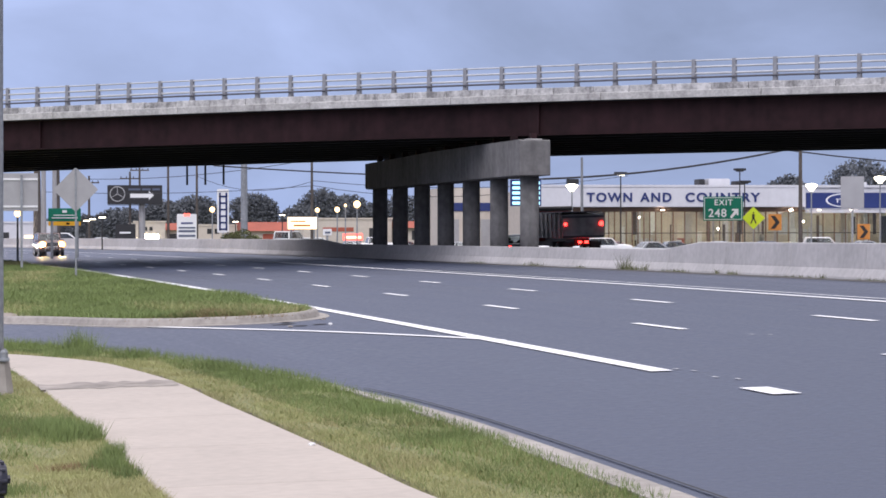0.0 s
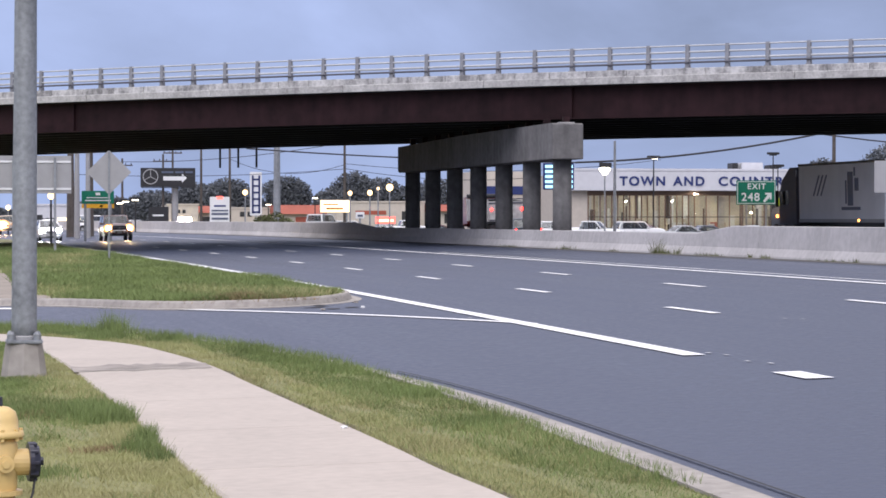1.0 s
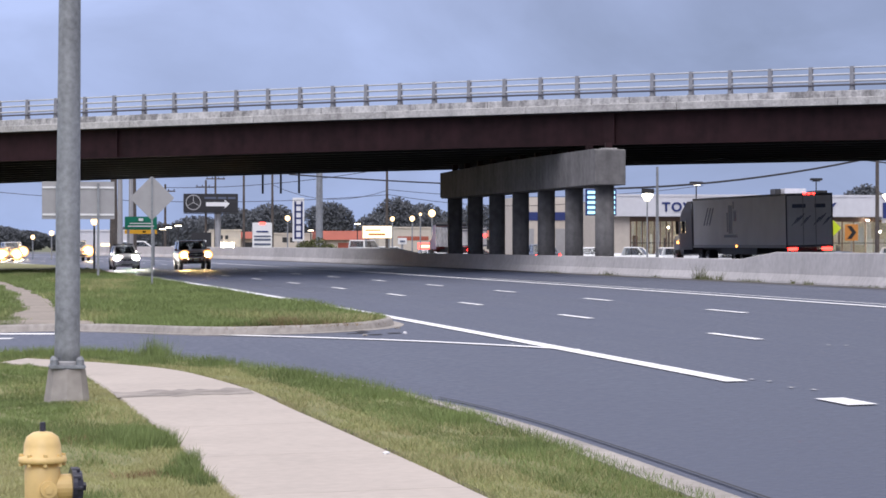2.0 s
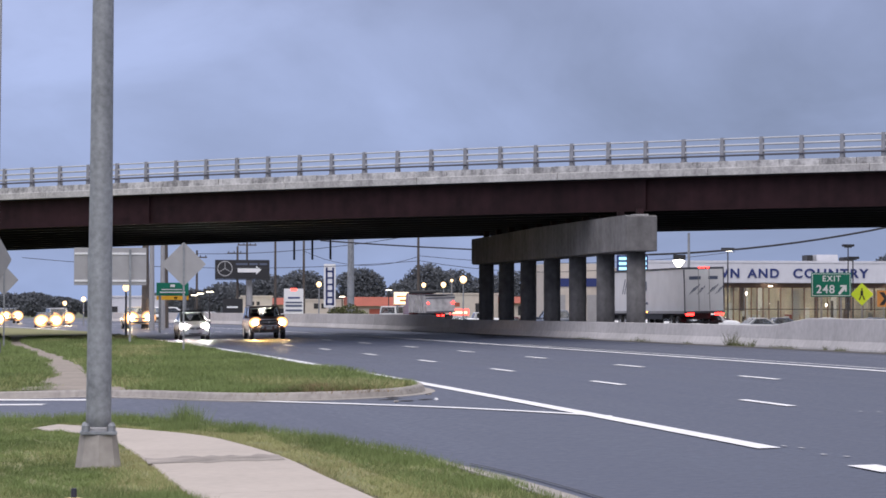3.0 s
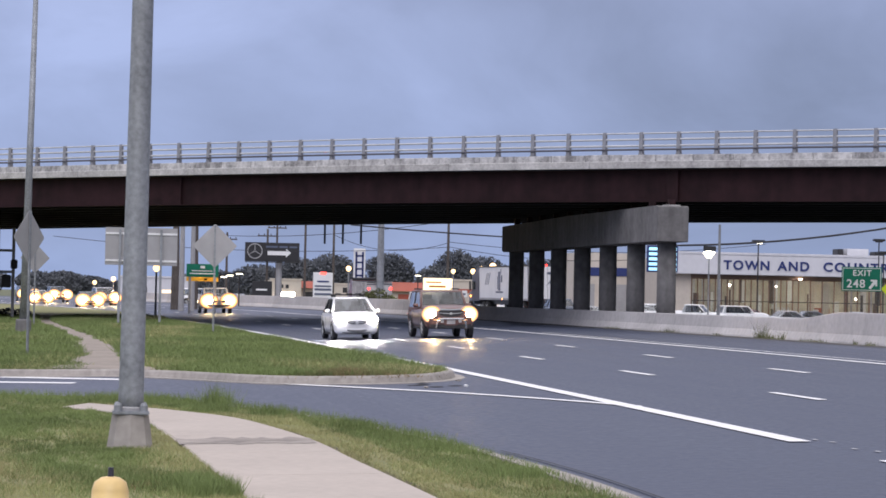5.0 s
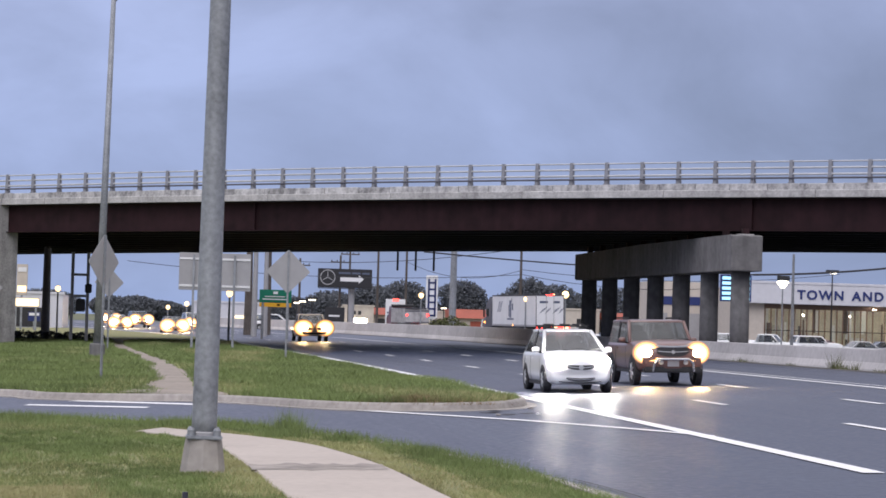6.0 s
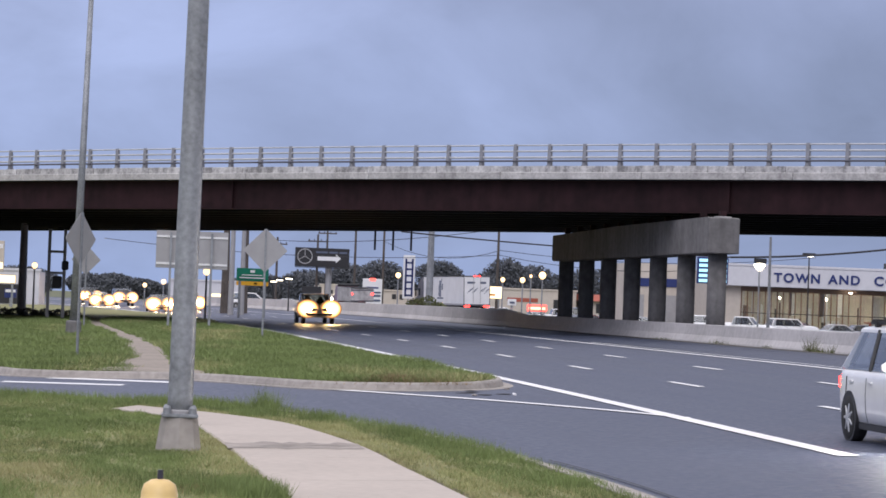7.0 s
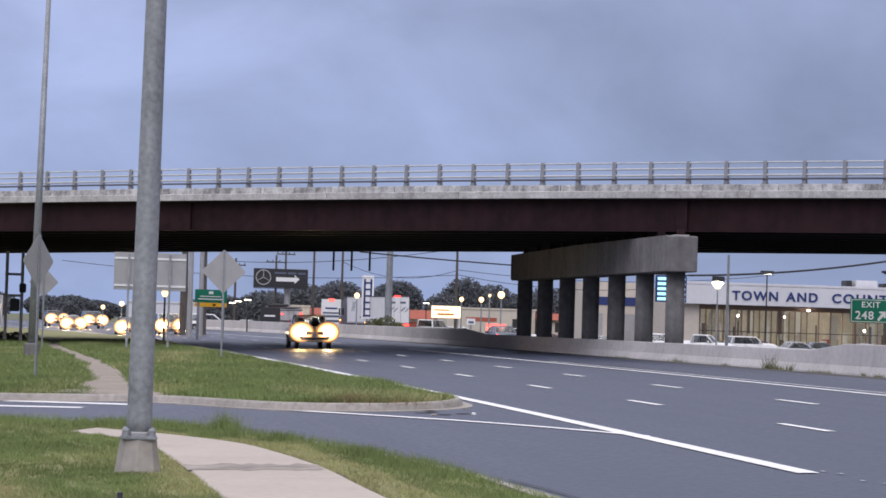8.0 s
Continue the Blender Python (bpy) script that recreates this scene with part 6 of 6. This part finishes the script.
for x, y, z in ((35.6, 260, 10.4), (19.4, 300, 9.5), (21.9, 320, 11.0), (23.9, 300, 12.0), (27.3, 300, 12.5), (14.6, 300, 9.0), (64.8, 190, 12.0)):
    utility_pole(x, y, z)
utility_pole(-8.6, 170, 9.0, 0.25, False, M_ALU, label="thick weathered grey pole beyond the underpass")
STEEL = "plain grey steel pole"
utility_pole(23.6, 215, 12.5, 0.27, False, M_GALV, STEEL)
utility_pole(39.66, 160, 6.95, 0.09, False, M_GALV, STEEL)
utility_pole(6.2, 200, 9.0, 0.20, False, M_ALU, "pale painted steel pole under the bridge line")
utility_pole(7.05, 200, 9.0, 0.18, False, M_ALU, "pale painted steel pole under the bridge line")
utility_pole(6.05, 212, 9.0, 0.30, False, M_WOODPOLE, "dark timber pole behind pale steel poles")
utility_pole(7.7, 214, 9.0, 0.30, False, M_WOODPOLE, "dark timber pole behind pale steel poles")


def wire(pts, r=0.05):
    bm = loft([[(q.x, q.y + r * math.cos(k * math.tau / 5), q.z + r * math.sin(k * math.tau / 5)) for k in range(5)] for q in pts])
    tagged(part("overhead_wire", bm, M_WIRE), "black overhead cable sagging between poles", "cable")


def sag(a, b, drop, n=10):
    a, b = Vector(a), Vector(b)
    return [a.lerp(b, i / n) - Vector((0, 0, 4 * drop * (i / n) * (1 - i / n))) for i in range(n + 1)]


wire(sag((20, 205, 7.6), (46.3, 200, 6.45), 0.2), 0.06)
wire(sag((46.3, 200, 6.45), (66.9, 200, 8.9), 0.45), 0.085)
wire(sag((66.9, 200, 8.9), (110, 200, 8.3), 1.2), 0.06)
wire(sag((-5, 258, 7.2), (35.6, 260, 7.05), 0.9), 0.03)
wire(sag((27.3, 300, 9.0), (35.6, 260, 7.5), 1.3), 0.03)
wire(sag((35.6, 260, 7.1), (62, 262, 7.0), 1.1), 0.03)
wire(sag((35.6, 260, 7.6), (70, 262, 8.2), 1.0), 0.03)
wire(sag((14.6, 300, 8.6), (35.6, 260, 9.8), 0.6), 0.035)
part_box = thing("cable_box", "small dark splice box on the overhead cable", "cable box")
part("case", box(48.3, 49.3, 199.9, 200.2, 6.05, 6.45, 0.03), M_DARK, part_box)


# ---- left of the carriageway, under the bridge ----
def signal_frame():
    p = thing("signal_mast", "grey sign frame with a dark signal box", "traffic signal")
    for x in (-6.1, -5.2):
        part("post", box(x - 0.09, x + 0.09, 149.9, 150.1, gz(-5.6, 150) - 0.2, 5.4), M_ALU, p)
    part("crossbar", box(-6.2, -5.1, 149.88, 150.0, 4.0, 4.15), M_ALU, p)
    part("crossbar", box(-6.2, -5.1, 149.88, 150.0, 2.75, 2.9), M_ALU, p)
    part("signal_box", box(-5.85, -5.3, 149.6, 149.85, 1.9, 2.65, 0.05), M_DARK, p)
    part("signal_box", box(-5.35, -4.95, 149.6, 149.85, 3.0, 3.55, 0.05), M_DARK, p)


signal_frame()


def leaf_mass(name, label, lobes, material, count, size, seed, trunk=None, category="tree"):
    """Trunk with limbs and a crown of many small bent leaf clumps in uneven lobes."""
    rs = np.random.RandomState(seed)
    p = thing(name, label, category)
    if trunk:
        x, y, z0, z1, r = trunk
        bm = tube((x, y, z0), (x, y, z1), r, r * 0.6, seg=8)
        for (cx, cy, cz, rx, ry, rz) in lobes[:5]:
            tube((x, y, z1 - 0.3), (cx, cy, cz), r * 0.45, r * 0.15, seg=6, bm=bm)
        part("trunk", bm, M_BARK, p)
    vs, n = [], 0
    for (cx, cy, cz, rx, ry, rz) in lobes:
        k = int(count / len(lobes))
        d = rs.normal(size=(k, 3))
        d /= np.linalg.norm(d, axis=1)[:, None]
        rad = rs.uniform(0.55, 1.08, k) ** 0.7
        c = np.array([cx, cy, cz]) + d * rad[:, None] * np.array([rx, ry, rz])
        a = rs.normal(size=(k, 3))
        b = rs.normal(size=(k, 3))
        a *= (size * rs.uniform(0.5, 1.2, k) / np.linalg.norm(a, axis=1))[:, None]
        b *= (size * rs.uniform(0.4, 1.0, k) / np.linalg.norm(b, axis=1))[:, None]
        vs.append(np.stack([c - a, c + b, c + a, c - b * 0.8], 1))
    v = np.concatenate(vs)
    n = len(v)
    me = bpy.data.meshes.new("crown")
    me.vertices.add(n * 4)
    me.vertices.foreach_set("co", v.reshape(-1))
    me.loops.add(n * 4)
    me.loops.foreach_set("vertex_index", np.arange(n * 4, dtype=np.int32))
    me.polygons.add(n)
    me.polygons.foreach_set("loop_start", np.arange(n, dtype=np.int32) * 4)
    me.update(calc_edges=True)
    me.materials.append(material)
    ob = new("crown", me)
    ob.parent = p
    return p


def tree(x0, x1, y, top, seed, n=5):
    rng = random.Random(seed)
    cx, w = (x0 + x1) / 2, (x1 - x0) / 2
    z0 = gz(cx, min(y, 420))
    h = top - z0
    lobes = []
    for i in range(n):
        f = (i + 0.5) / n * 2 - 1
        r = w * rng.uniform(0.42, 0.6)
        hz = h * (0.42 - 0.14 * f * f) * rng.uniform(0.85, 1.1)
        lobes.append((cx + f * (w - r * 0.8), y + rng.uniform(-2, 2), top - hz - h * 0.16 * f * f, r, r * 0.9, hz))
    lobes.append((cx, y, z0 + h * 0.35, w * 0.8, w * 0.6, h * 0.34))
    leaf_mass("tree", "broad dark green tree on the skyline", lobes, M_HAZE_LEAF, 9000, 0.30, seed, (cx, y, z0 - 0.3, z0 + h * 0.45, 0.35))


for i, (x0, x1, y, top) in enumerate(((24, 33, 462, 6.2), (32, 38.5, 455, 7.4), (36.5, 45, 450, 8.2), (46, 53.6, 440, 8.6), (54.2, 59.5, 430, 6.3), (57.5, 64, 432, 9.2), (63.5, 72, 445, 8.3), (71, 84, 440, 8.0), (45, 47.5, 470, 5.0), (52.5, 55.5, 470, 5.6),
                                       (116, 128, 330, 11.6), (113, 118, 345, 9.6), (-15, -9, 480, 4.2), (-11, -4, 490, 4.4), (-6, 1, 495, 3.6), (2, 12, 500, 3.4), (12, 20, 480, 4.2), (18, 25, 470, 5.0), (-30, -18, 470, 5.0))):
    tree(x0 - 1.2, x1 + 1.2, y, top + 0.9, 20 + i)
leaf_mass("shrub", "rounded olive shrub behind the barrier", [(21.4, 205, 1.5, 0.9, 0.7, 0.65), (22.4, 205, 1.7, 0.8, 0.7, 0.75), (23.3, 205, 1.4, 0.7, 0.6, 0.55)], M_SHRUB, 1400, 0.13, 77, category="shrub")
leaf_mass("shrub", "dark shrub on top of the embankment", [(-16.5 - k * 1.6, 146 + k * 1.3, 8.5, 1.3, 1.1, 0.9) for k in range(5)], M_HAZE_LEAF, 3000, 0.16, 78, category="shrub")
leaf_mass("hedge", "low dark hedge along the underpass", [(-10.6 + k * 0.9, 166, 0.15, 0.7, 0.5, 0.42) for k in range(7)], M_HAZE_LEAF, 2400, 0.12, 79, category="hedge")
orange_drum = thing("traffic_drum", "orange traffic drum with a pale band by the abutment", "traffic drum", pose(-10.05, 121, gz(-10, 121) + 0.12))
part("drum", lathe([(0.30, 0), (0.28, 0.35), (0.26, 0.7), (0.22, 1.0)], 18), M_ORANGE, orange_drum)
part("band", lathe([(0.283, 0.40), (0.275, 0.55)], 18), M_WHITE, orange_drum)

# ---- parked cars ----
PARK = "cars parked at the dealership"
tmpl = [car("pickup_truck", "white pickup parked before the dealership", P_WHITE, category="pickup truck", group=PARK, **PICKUP),
        car("suv", "white suv parked before the dealership", P_WHITE, group=PARK, **SUV),
        car("car", "silver car parked before the dealership", P_SILVER, group=PARK, **SEDAN),
        car("car", "dark car parked before the dealership", P_BLUE, group=PARK, **SEDAN),
        car("minivan", "white van parked beyond the barrier", P_WHITE, group=PARK, **VAN),
        car("car", "red car parked before the dealership", P_RED, group=PARK, **SEDAN)]
SPOTS = [(0, 48.9, 205, 62), (1, 55.2, 214, 100), (2, 59.6, 214, 105), (4, 33.6, 262, 150), (3, 64.0, 222, 95), (2, 68.4, 222, 80), (3, 72.9, 222, 100), (1, 77.6, 220, 70), (2, 82.0, 221, 95), (3, 86.4, 222, 90), (2, 91.2, 221, 100), (5, 62.0, 236, 60), (2, 45.0, 228, 90), (1, 51.0, 226, 80), (5, 43.2, 245, 95), (3, 95.5, 221, 85),
         (2, 40.5, 262, 90), (4, 37.2, 268, 100), (2, 32.0, 290, 80), (0, 47.0, 290, 95), (2, 14.5, 262, 90), (4, 10.5, 270, 85), (3, 60.5, 330, 90)]
used = set()
for k, x, y, r in SPOTS:
    m = pose(x, y, gz(x, y) - 0.015, 0, 0, r)
    if k in used:
        copy_thing(tmpl[k], m)
    else:
        tmpl[k].matrix_basis = m
        used.add(k)


# ---- grass ----
def inside(poly, x, y):
    """Which of the points lie in the outline."""
    hit = np.zeros(len(x), bool)
    j = len(poly) - 1
    for i in range(len(poly)):
        (xi, yi), (xj, yj) = poly[i], poly[j]
        if yi != yj:
            hit ^= ((yi > y) != (yj > y)) & (x < (xj - xi) * (y - yi) / (yj - yi) + xi)
        j = i
    return hit


def np_gz(x, y):
    b = -1.84e-4 * y * y - 0.0003 * np.maximum(y - 165.0, 0.0) ** 2
    return SLOPE * np.clip(x - b, -60.0, 45.0)


def blades(name, label, x, y, height, width, base, material, rs, lean_most=1.5):
    """Bent single-triangle-pair blades at the given roots."""
    n = len(x)
    ang, lean, la = rs.uniform(0, math.tau, n), rs.uniform(0.1, lean_most, n) * height, rs.uniform(0, math.tau, n)
    dx, dy = np.cos(ang) * width / 2, np.sin(ang) * width / 2
    z = np_gz(x, y) + base
    lx, ly = np.cos(la) * lean, np.sin(la) * lean
    v = np.empty((n, 3, 3))
    v[:, 0] = np.stack([x - dx, y - dy, z - 0.01], 1)
    v[:, 1] = np.stack([x + dx, y + dy, z - 0.01], 1)
    v[:, 2] = np.stack([x + lx, y + ly, z + height * 0.95], 1)
    me = bpy.data.meshes.new(name)
    me.vertices.add(n * 3)
    me.vertices.foreach_set("co", v.ravel())
    me.loops.add(n * 3)
    me.loops.foreach_set("vertex_index", np.arange(n * 3, dtype=np.int32))
    me.polygons.add(n)
    me.polygons.foreach_set("loop_start", np.arange(n, dtype=np.int32) * 3)
    me.update(calc_edges=True)
    me.materials.append(material)
    tagged(new(name, me), label, "grass", kind="stuff")


M_STRAW = mat("dead_straw", (0.27, 0.19, 0.10), 0.9, var=0.25, scale=2, big=0.5, isl=0.4)


def grass():
    rs = np.random.RandomState(3)
    walk_poly = [(p.x, p.y) for p in walk_l] + [(p.x, p.y) for p in walk_r][::-1]
    verge_poly = EDGE_V + [(-60, 60), (-60, -30)]

    def patch(x, y, f, ph):
        """Soft uneven patches between 0 and 1."""
        r2 = np.random.RandomState(int(ph * 10) + 1)
        t = np.zeros_like(x)
        for k in range(9):
            a, q, g = r2.uniform(0, math.tau), r2.uniform(0, math.tau), f * r2.uniform(0.6, 3.2)
            t += np.sin((x * math.cos(a) * 1.6 + y * math.sin(a) * 0.42) * g + q)
        return np.clip(0.5 + t / 9, 0, 1)
    # mown verge
    n = 1500000
    y = 12.5 + 36 * rs.uniform(0, 1, n) ** 1.5
    x = rs.uniform(-7.0, 4.75, n)
    ok = inside(verge_poly, x, y) & ~inside(walk_poly, x, y) & (x > -1.0 - 0.09 * (y - 12)) & (x < 0.36 * y + 1)
    x, y = x[ok], y[ok]
    pt = patch(x, y, 1.4, 0.4)
    keep = (patch(x, y, 3.0, 5.0) < 0.66) | (rs.uniform(0, 1, len(x)) < 0.3)      # worn thin in places
    x, y, pt = x[keep], y[keep], pt[keep]
    clump = patch(x, y, 9.0, 3.0)
    h = rs.uniform(0.02, 0.05, len(x)) * (0.45 + 0.8 * pt * pt + 0.9 * clump * clump)
    lush = (patch(x, y, 0.8, 2.0) + rs.uniform(-0.25, 0.25, len(x)) > np.interp(y, [20, 27, 34], [0.80, 0.60, 0.46])) | ((x > 2.6) & (rs.uniform(0, 1, len(x)) < 0.55))
    near = x - np.interp(y, [q.y for q in walk_r], [q.x for q in walk_r])
    lush |= (x < 0.1) & (y > 26) & (rs.uniform(0, 1, len(x)) < 0.5)
    lush &= ~((near > 0) & (near < 0.55) & (rs.uniform(0, 1, len(x)) < 0.8))
    h = np.where(lush, h * 1.25, h)
    w = rs.uniform(0.004, 0.008, len(x)) * (0.5 + y / 28)
    blades("mown_grass", "short dry mown grass of the verge", x[~lush], y[~lush], h[~lush], w[~lush], 0.14, M_BLADE, rs)
    blades("lush_grass", "greener ragged grass of the verge", x[lush], y[lush], h[lush], w[lush], 0.14, M_BLADE2, rs)
    # ragged fringe along road edge, weed tufts
    xs, ys, hs = [], [], []
    for (xa, ya), (xb, yb) in zip(EDGE_V, EDGE_V[1:]):
        if 14 < ya < 60 and xa > -12:
            k = int(260 * math.hypot(xb - xa, yb - ya))
            t = rs.uniform(0, 1, k)
            tall = 0.12 if ya > 28 else 0.07
            xs.append(xa + (xb - xa) * t + 0.10 - np.abs(rs.normal(0.12, 0.16, k)))
            ys.append(ya + (yb - ya) * t - (np.abs(rs.normal(0.1, 0.2, k)) if ya > 40 else 0))
            hs.append(rs.uniform(0.5, 1.4, k) * tall)
    for cx, cy, r, hh, k in ((0.92, 21.9, 0.24, 0.13, 1900), (0.80, 23.2, 0.25, 0.10, 1200), (1.05, 18.9, 0.14, 0.11, 900), (1.89, 38.6, 0.22, 0.40, 600), (1.9, 38.5, 0.34, 0.28, 1500), (2.25, 38.3, 0.25, 0.24, 1000), (2.70, 36.7, 0.16, 0.24, 600), (3.38, 33.7, 0.22, 0.19, 600), (1.5, 36.4, 0.3, 0.14, 900), (0.75, 22.4, 0.26, 0.15, 1000), (1.0, 21.7, 0.18, 0.17, 800), (1.17, 19.75, 0.12, 0.15, 520), (0.2, 23.0, 0.4, 0.10, 900), (2.35, 35.2, 0.22, 0.16, 700), (3.2, 31.8, 0.3, 0.13, 900), (0.2, 39.8, 0.8, 0.16, 2600),
                             (1.15, 18.2, 0.1, 0.10, 300), (0.3, 23.6, 0.5, 0.08, 1200), (3.5, 29.3, 0.4, 0.11, 900), (-2.0, 42.0, 1.1, 0.16, 3600), (3.9, 23.5, 0.3, 0.09, 1200), (3.9, 20.0, 0.35, 0.09, 1200), (0.3, 17.4, 0.2, 0.08, 500), (3.6, 27.4, 0.3, 0.12, 900)):
        xs.append(rs.normal(cx, r * 0.6, k))
        ys.append(rs.normal(cy, r, k))
        hs.append(rs.uniform(0.4, 1.2, k) * hh)
    x, y, h = np.concatenate(xs), np.concatenate(ys), np.concatenate(hs)
    ok = ~inside(walk_poly, x, y) & inside(verge_poly, x - 0.1, y)
    blades("weed_tufts", "tall green weed tufts along kerb and sidewalk", x[ok], y[ok], h[ok], rs.uniform(0.005, 0.011, ok.sum()), 0.14, M_BLADE2, rs, 0.75)
    # island
    n = 520000
    y = 50 + 110 * rs.uniform(0, 1, n) ** 1.6
    x = rs.uniform(-13, 7.4, n)
    ok = inside(EDGE_I + [(-60, 260), (-60, 75)], x, y) & (x > -0.16 * (y - 10))
    cxp = np.interp(y, [p[1] for p in path_pts], [p[0] for p in path_pts])
    wxp = np.interp(y, [p[1] for p in path_pts], [p[2] for p in path_pts])
    ok &= (np.abs(x - cxp) > wxp * (0.45 + 0.75 * patch(x, y, 1.6, 7.0)) * rs.uniform(0.75, 1.2, n))
    x, y = x[ok], y[ok]
    h = rs.uniform(0.08, 0.19, len(x)) * (0.55 + 0.9 * patch(x, y, 0.5, 1.0))
    w = rs.uniform(0.015, 0.035, len(x)) * (0.8 + (y - 50) / 90)
    lush = patch(x, y, 0.45, 0.3) + rs.uniform(-0.3, 0.3, len(x)) > np.where(x < -0.5, 0.02, 0.16)
    blades("island_grass", "long green grass of the island", x[lush], y[lush], h[lush], w[lush], 0.13, M_BLADE2, rs)
    blades("island_dry_grass", "paler seeding grass of the island", x[~lush], y[~lush], h[~lush], w[~lush], 0.13, M_BLADE, rs)
    n = 2600
    x, y = rs.normal(4.85, 0.55, n), rs.normal(50.35, 0.22, n)
    blades("dry_weeds", "tuft of dead brown weeds over the island kerb", x, y, rs.uniform(0.05, 0.26, n) * (1 - 0.5 * np.abs(x - 4.85)).clip(0.1, 1), rs.uniform(0.01, 0.02, n), 0.13, M_STRAW, rs)
    n = 700
    x, y = np.concatenate([rs.normal(0.28, 0.16, n), rs.normal(0.86, 0.13, n)]), np.concatenate([rs.normal(22.7, 0.16, n), rs.normal(19.0, 0.10, n)])
    blades("dead_thatch", "scuffed brown thatch in the mown grass", x, y, rs.uniform(0.02, 0.06, 2 * n), rs.uniform(0.006, 0.014, 2 * n), 0.14, M_STRAW, rs)
    # weeds at the foot of the median barrier
    xs, ys, hs = [], [], []
    for cu, r, hh, k in ((89.3, 1.3, 0.22, 170), (90.2, 0.7, 0.62, 120), (87.6, 0.25, 0.36, 50), (79.6, 0.2, 0.2, 40), (70, 0.15, 0.16, 40), (62, 0.3, 0.14, 60), (103, 1.6, 0.20, 110), (84, 1.5, 0.14, 160), (78, 0.5, 0.16, 90), (72, 2.2, 0.10, 160), (66, 1.5, 0.1, 120), (113, 2, 0.12, 120), (96, 0.6, 0.14, 80)):
        yy = rs.normal(cu, r * 0.5, k)
        ys.append(yy)
        xs.append(25.5 - 1.84e-4 * yy * yy - np.abs(rs.normal(0, 0.1, k)))
        hs.append(rs.uniform(0.3, 1.2, k) * hh)
    x, y, h = np.concatenate(xs), np.concatenate(ys), np.concatenate(hs)
    blades("barrier_weeds", "straggling weeds at the foot of the barrier", x, y, h, rs.uniform(0.010, 0.022, len(x)), 0.0, M_SHRUB, rs, 0.8)


grass()


# ---- movement ----
def on_road(v, u, away=False):
    """Pose of a vehicle on the banked road, towards the camera or away from it."""
    e = 0.5
    head = math.degrees(math.atan((bend(u + e) - bend(u - e)) / (2 * e)))
    m = pose(v, u, gz(v, u)) @ pose(0, 0, 0, 0, -math.degrees(SLOPE), -head)
    return m @ pose(0, 0, 0, 0, 0, 180) if away else m


def oncoming(a, table):
    """Rows in the lane at offset a from the road's curve; a third number is drift within the lane."""
    return [(r[0], on_road(a + bend(r[1]) + sum(r[2:]), r[1])) for r in table]


def departing(a, table):
    return [(t, on_road(a + bend(u), u, True)) for t, u in table]


def motions():
    walk(hatchback, oncoming(V0 + 1.88, [(0, 213.5), (0.5, 201), (1, 189), (1.5, 177.5), (2, 166), (2.5, 154.5), (3, 143.5), (3.5, 132.3), (4, 120, 0.05), (4.5, 107, 0.15), (5, 93.5, 0.25), (5.5, 79.3, 0.3), (6, 63.6, 0.15), (6.5, 47.0), (7, 32.3), (7.5, 16.0), (8, -0.5)]))
    walk(suv, oncoming(V0 + 5.45, [(0, 198), (0.5, 188), (1, 178), (1.5, 168.5), (2, 159), (2.5, 149.5), (3, 139.5), (3.5, 129.3, 0.1), (4, 118.5, 0.25), (4.5, 107.5, 0.4), (5, 96, 0.5), (5.5, 84.3, 0.55), (6, 70.3, 0.3), (6.5, 55.2), (7, 39.5), (7.5, 23.5), (8, 7.5)]))
    walk(pickup, oncoming(V0 + 5.85, [(0, 262), (1, 249), (2, 232), (3, 214), (3.5, 205), (4, 197), (5, 184), (5.5, 177), (6, 171), (6.5, 164), (7, 156), (7.5, 148), (8, 139.5)]))
    walk(far_cars[0], oncoming(V0 + 1.8, [(0, 262), (2, 250), (4, 240), (5.5, 232), (6, 227), (7, 220), (8, 212)]))
    walk(far_cars[1], oncoming(V0 + 5.5, [(0, 292), (2, 272), (4, 256), (5.5, 247), (6, 240), (7, 229), (8, 215)]))
    walk(far_cars[2], oncoming(V0 + 5.5, [(0, 330), (2, 308), (4, 288), (5.5, 281), (6, 278), (7, 273), (8, 265)]))
    walk(far_cars[3], oncoming(V0 + 1.8, [(0, 318), (2, 296), (4, 277), (5.5, 270), (6, 268), (7, 264), (8, 254)]))
    walk(far_cars[4], oncoming(V0 + 5.5, [(0, 352), (2, 330), (4, 310), (5.5, 303), (6, 300), (7, 297), (8, 291)]))
    walk(box_truck, departing(43.1, [(0, 79.5), (0.5, 92), (1, 104), (1.5, 116), (3, 152.5), (3.5, 164.2), (4.5, 189), (5.5, 211.5), (6, 221.7), (6.5, 231), (7.2, 242.5), (8, 254)]))
    walk(dump, departing(39.6, [(0, 144), (1, 169), (2, 191), (3.5, 220), (5, 244), (6.5, 265), (8, 285)]))
    walk(red_suv, departing(36.2, [(0, 147), (1.5, 156), (3, 163), (4.5, 168), (5.5, 172), (6.5, 176.5), (7, 180), (8, 189.5)]))


motions()
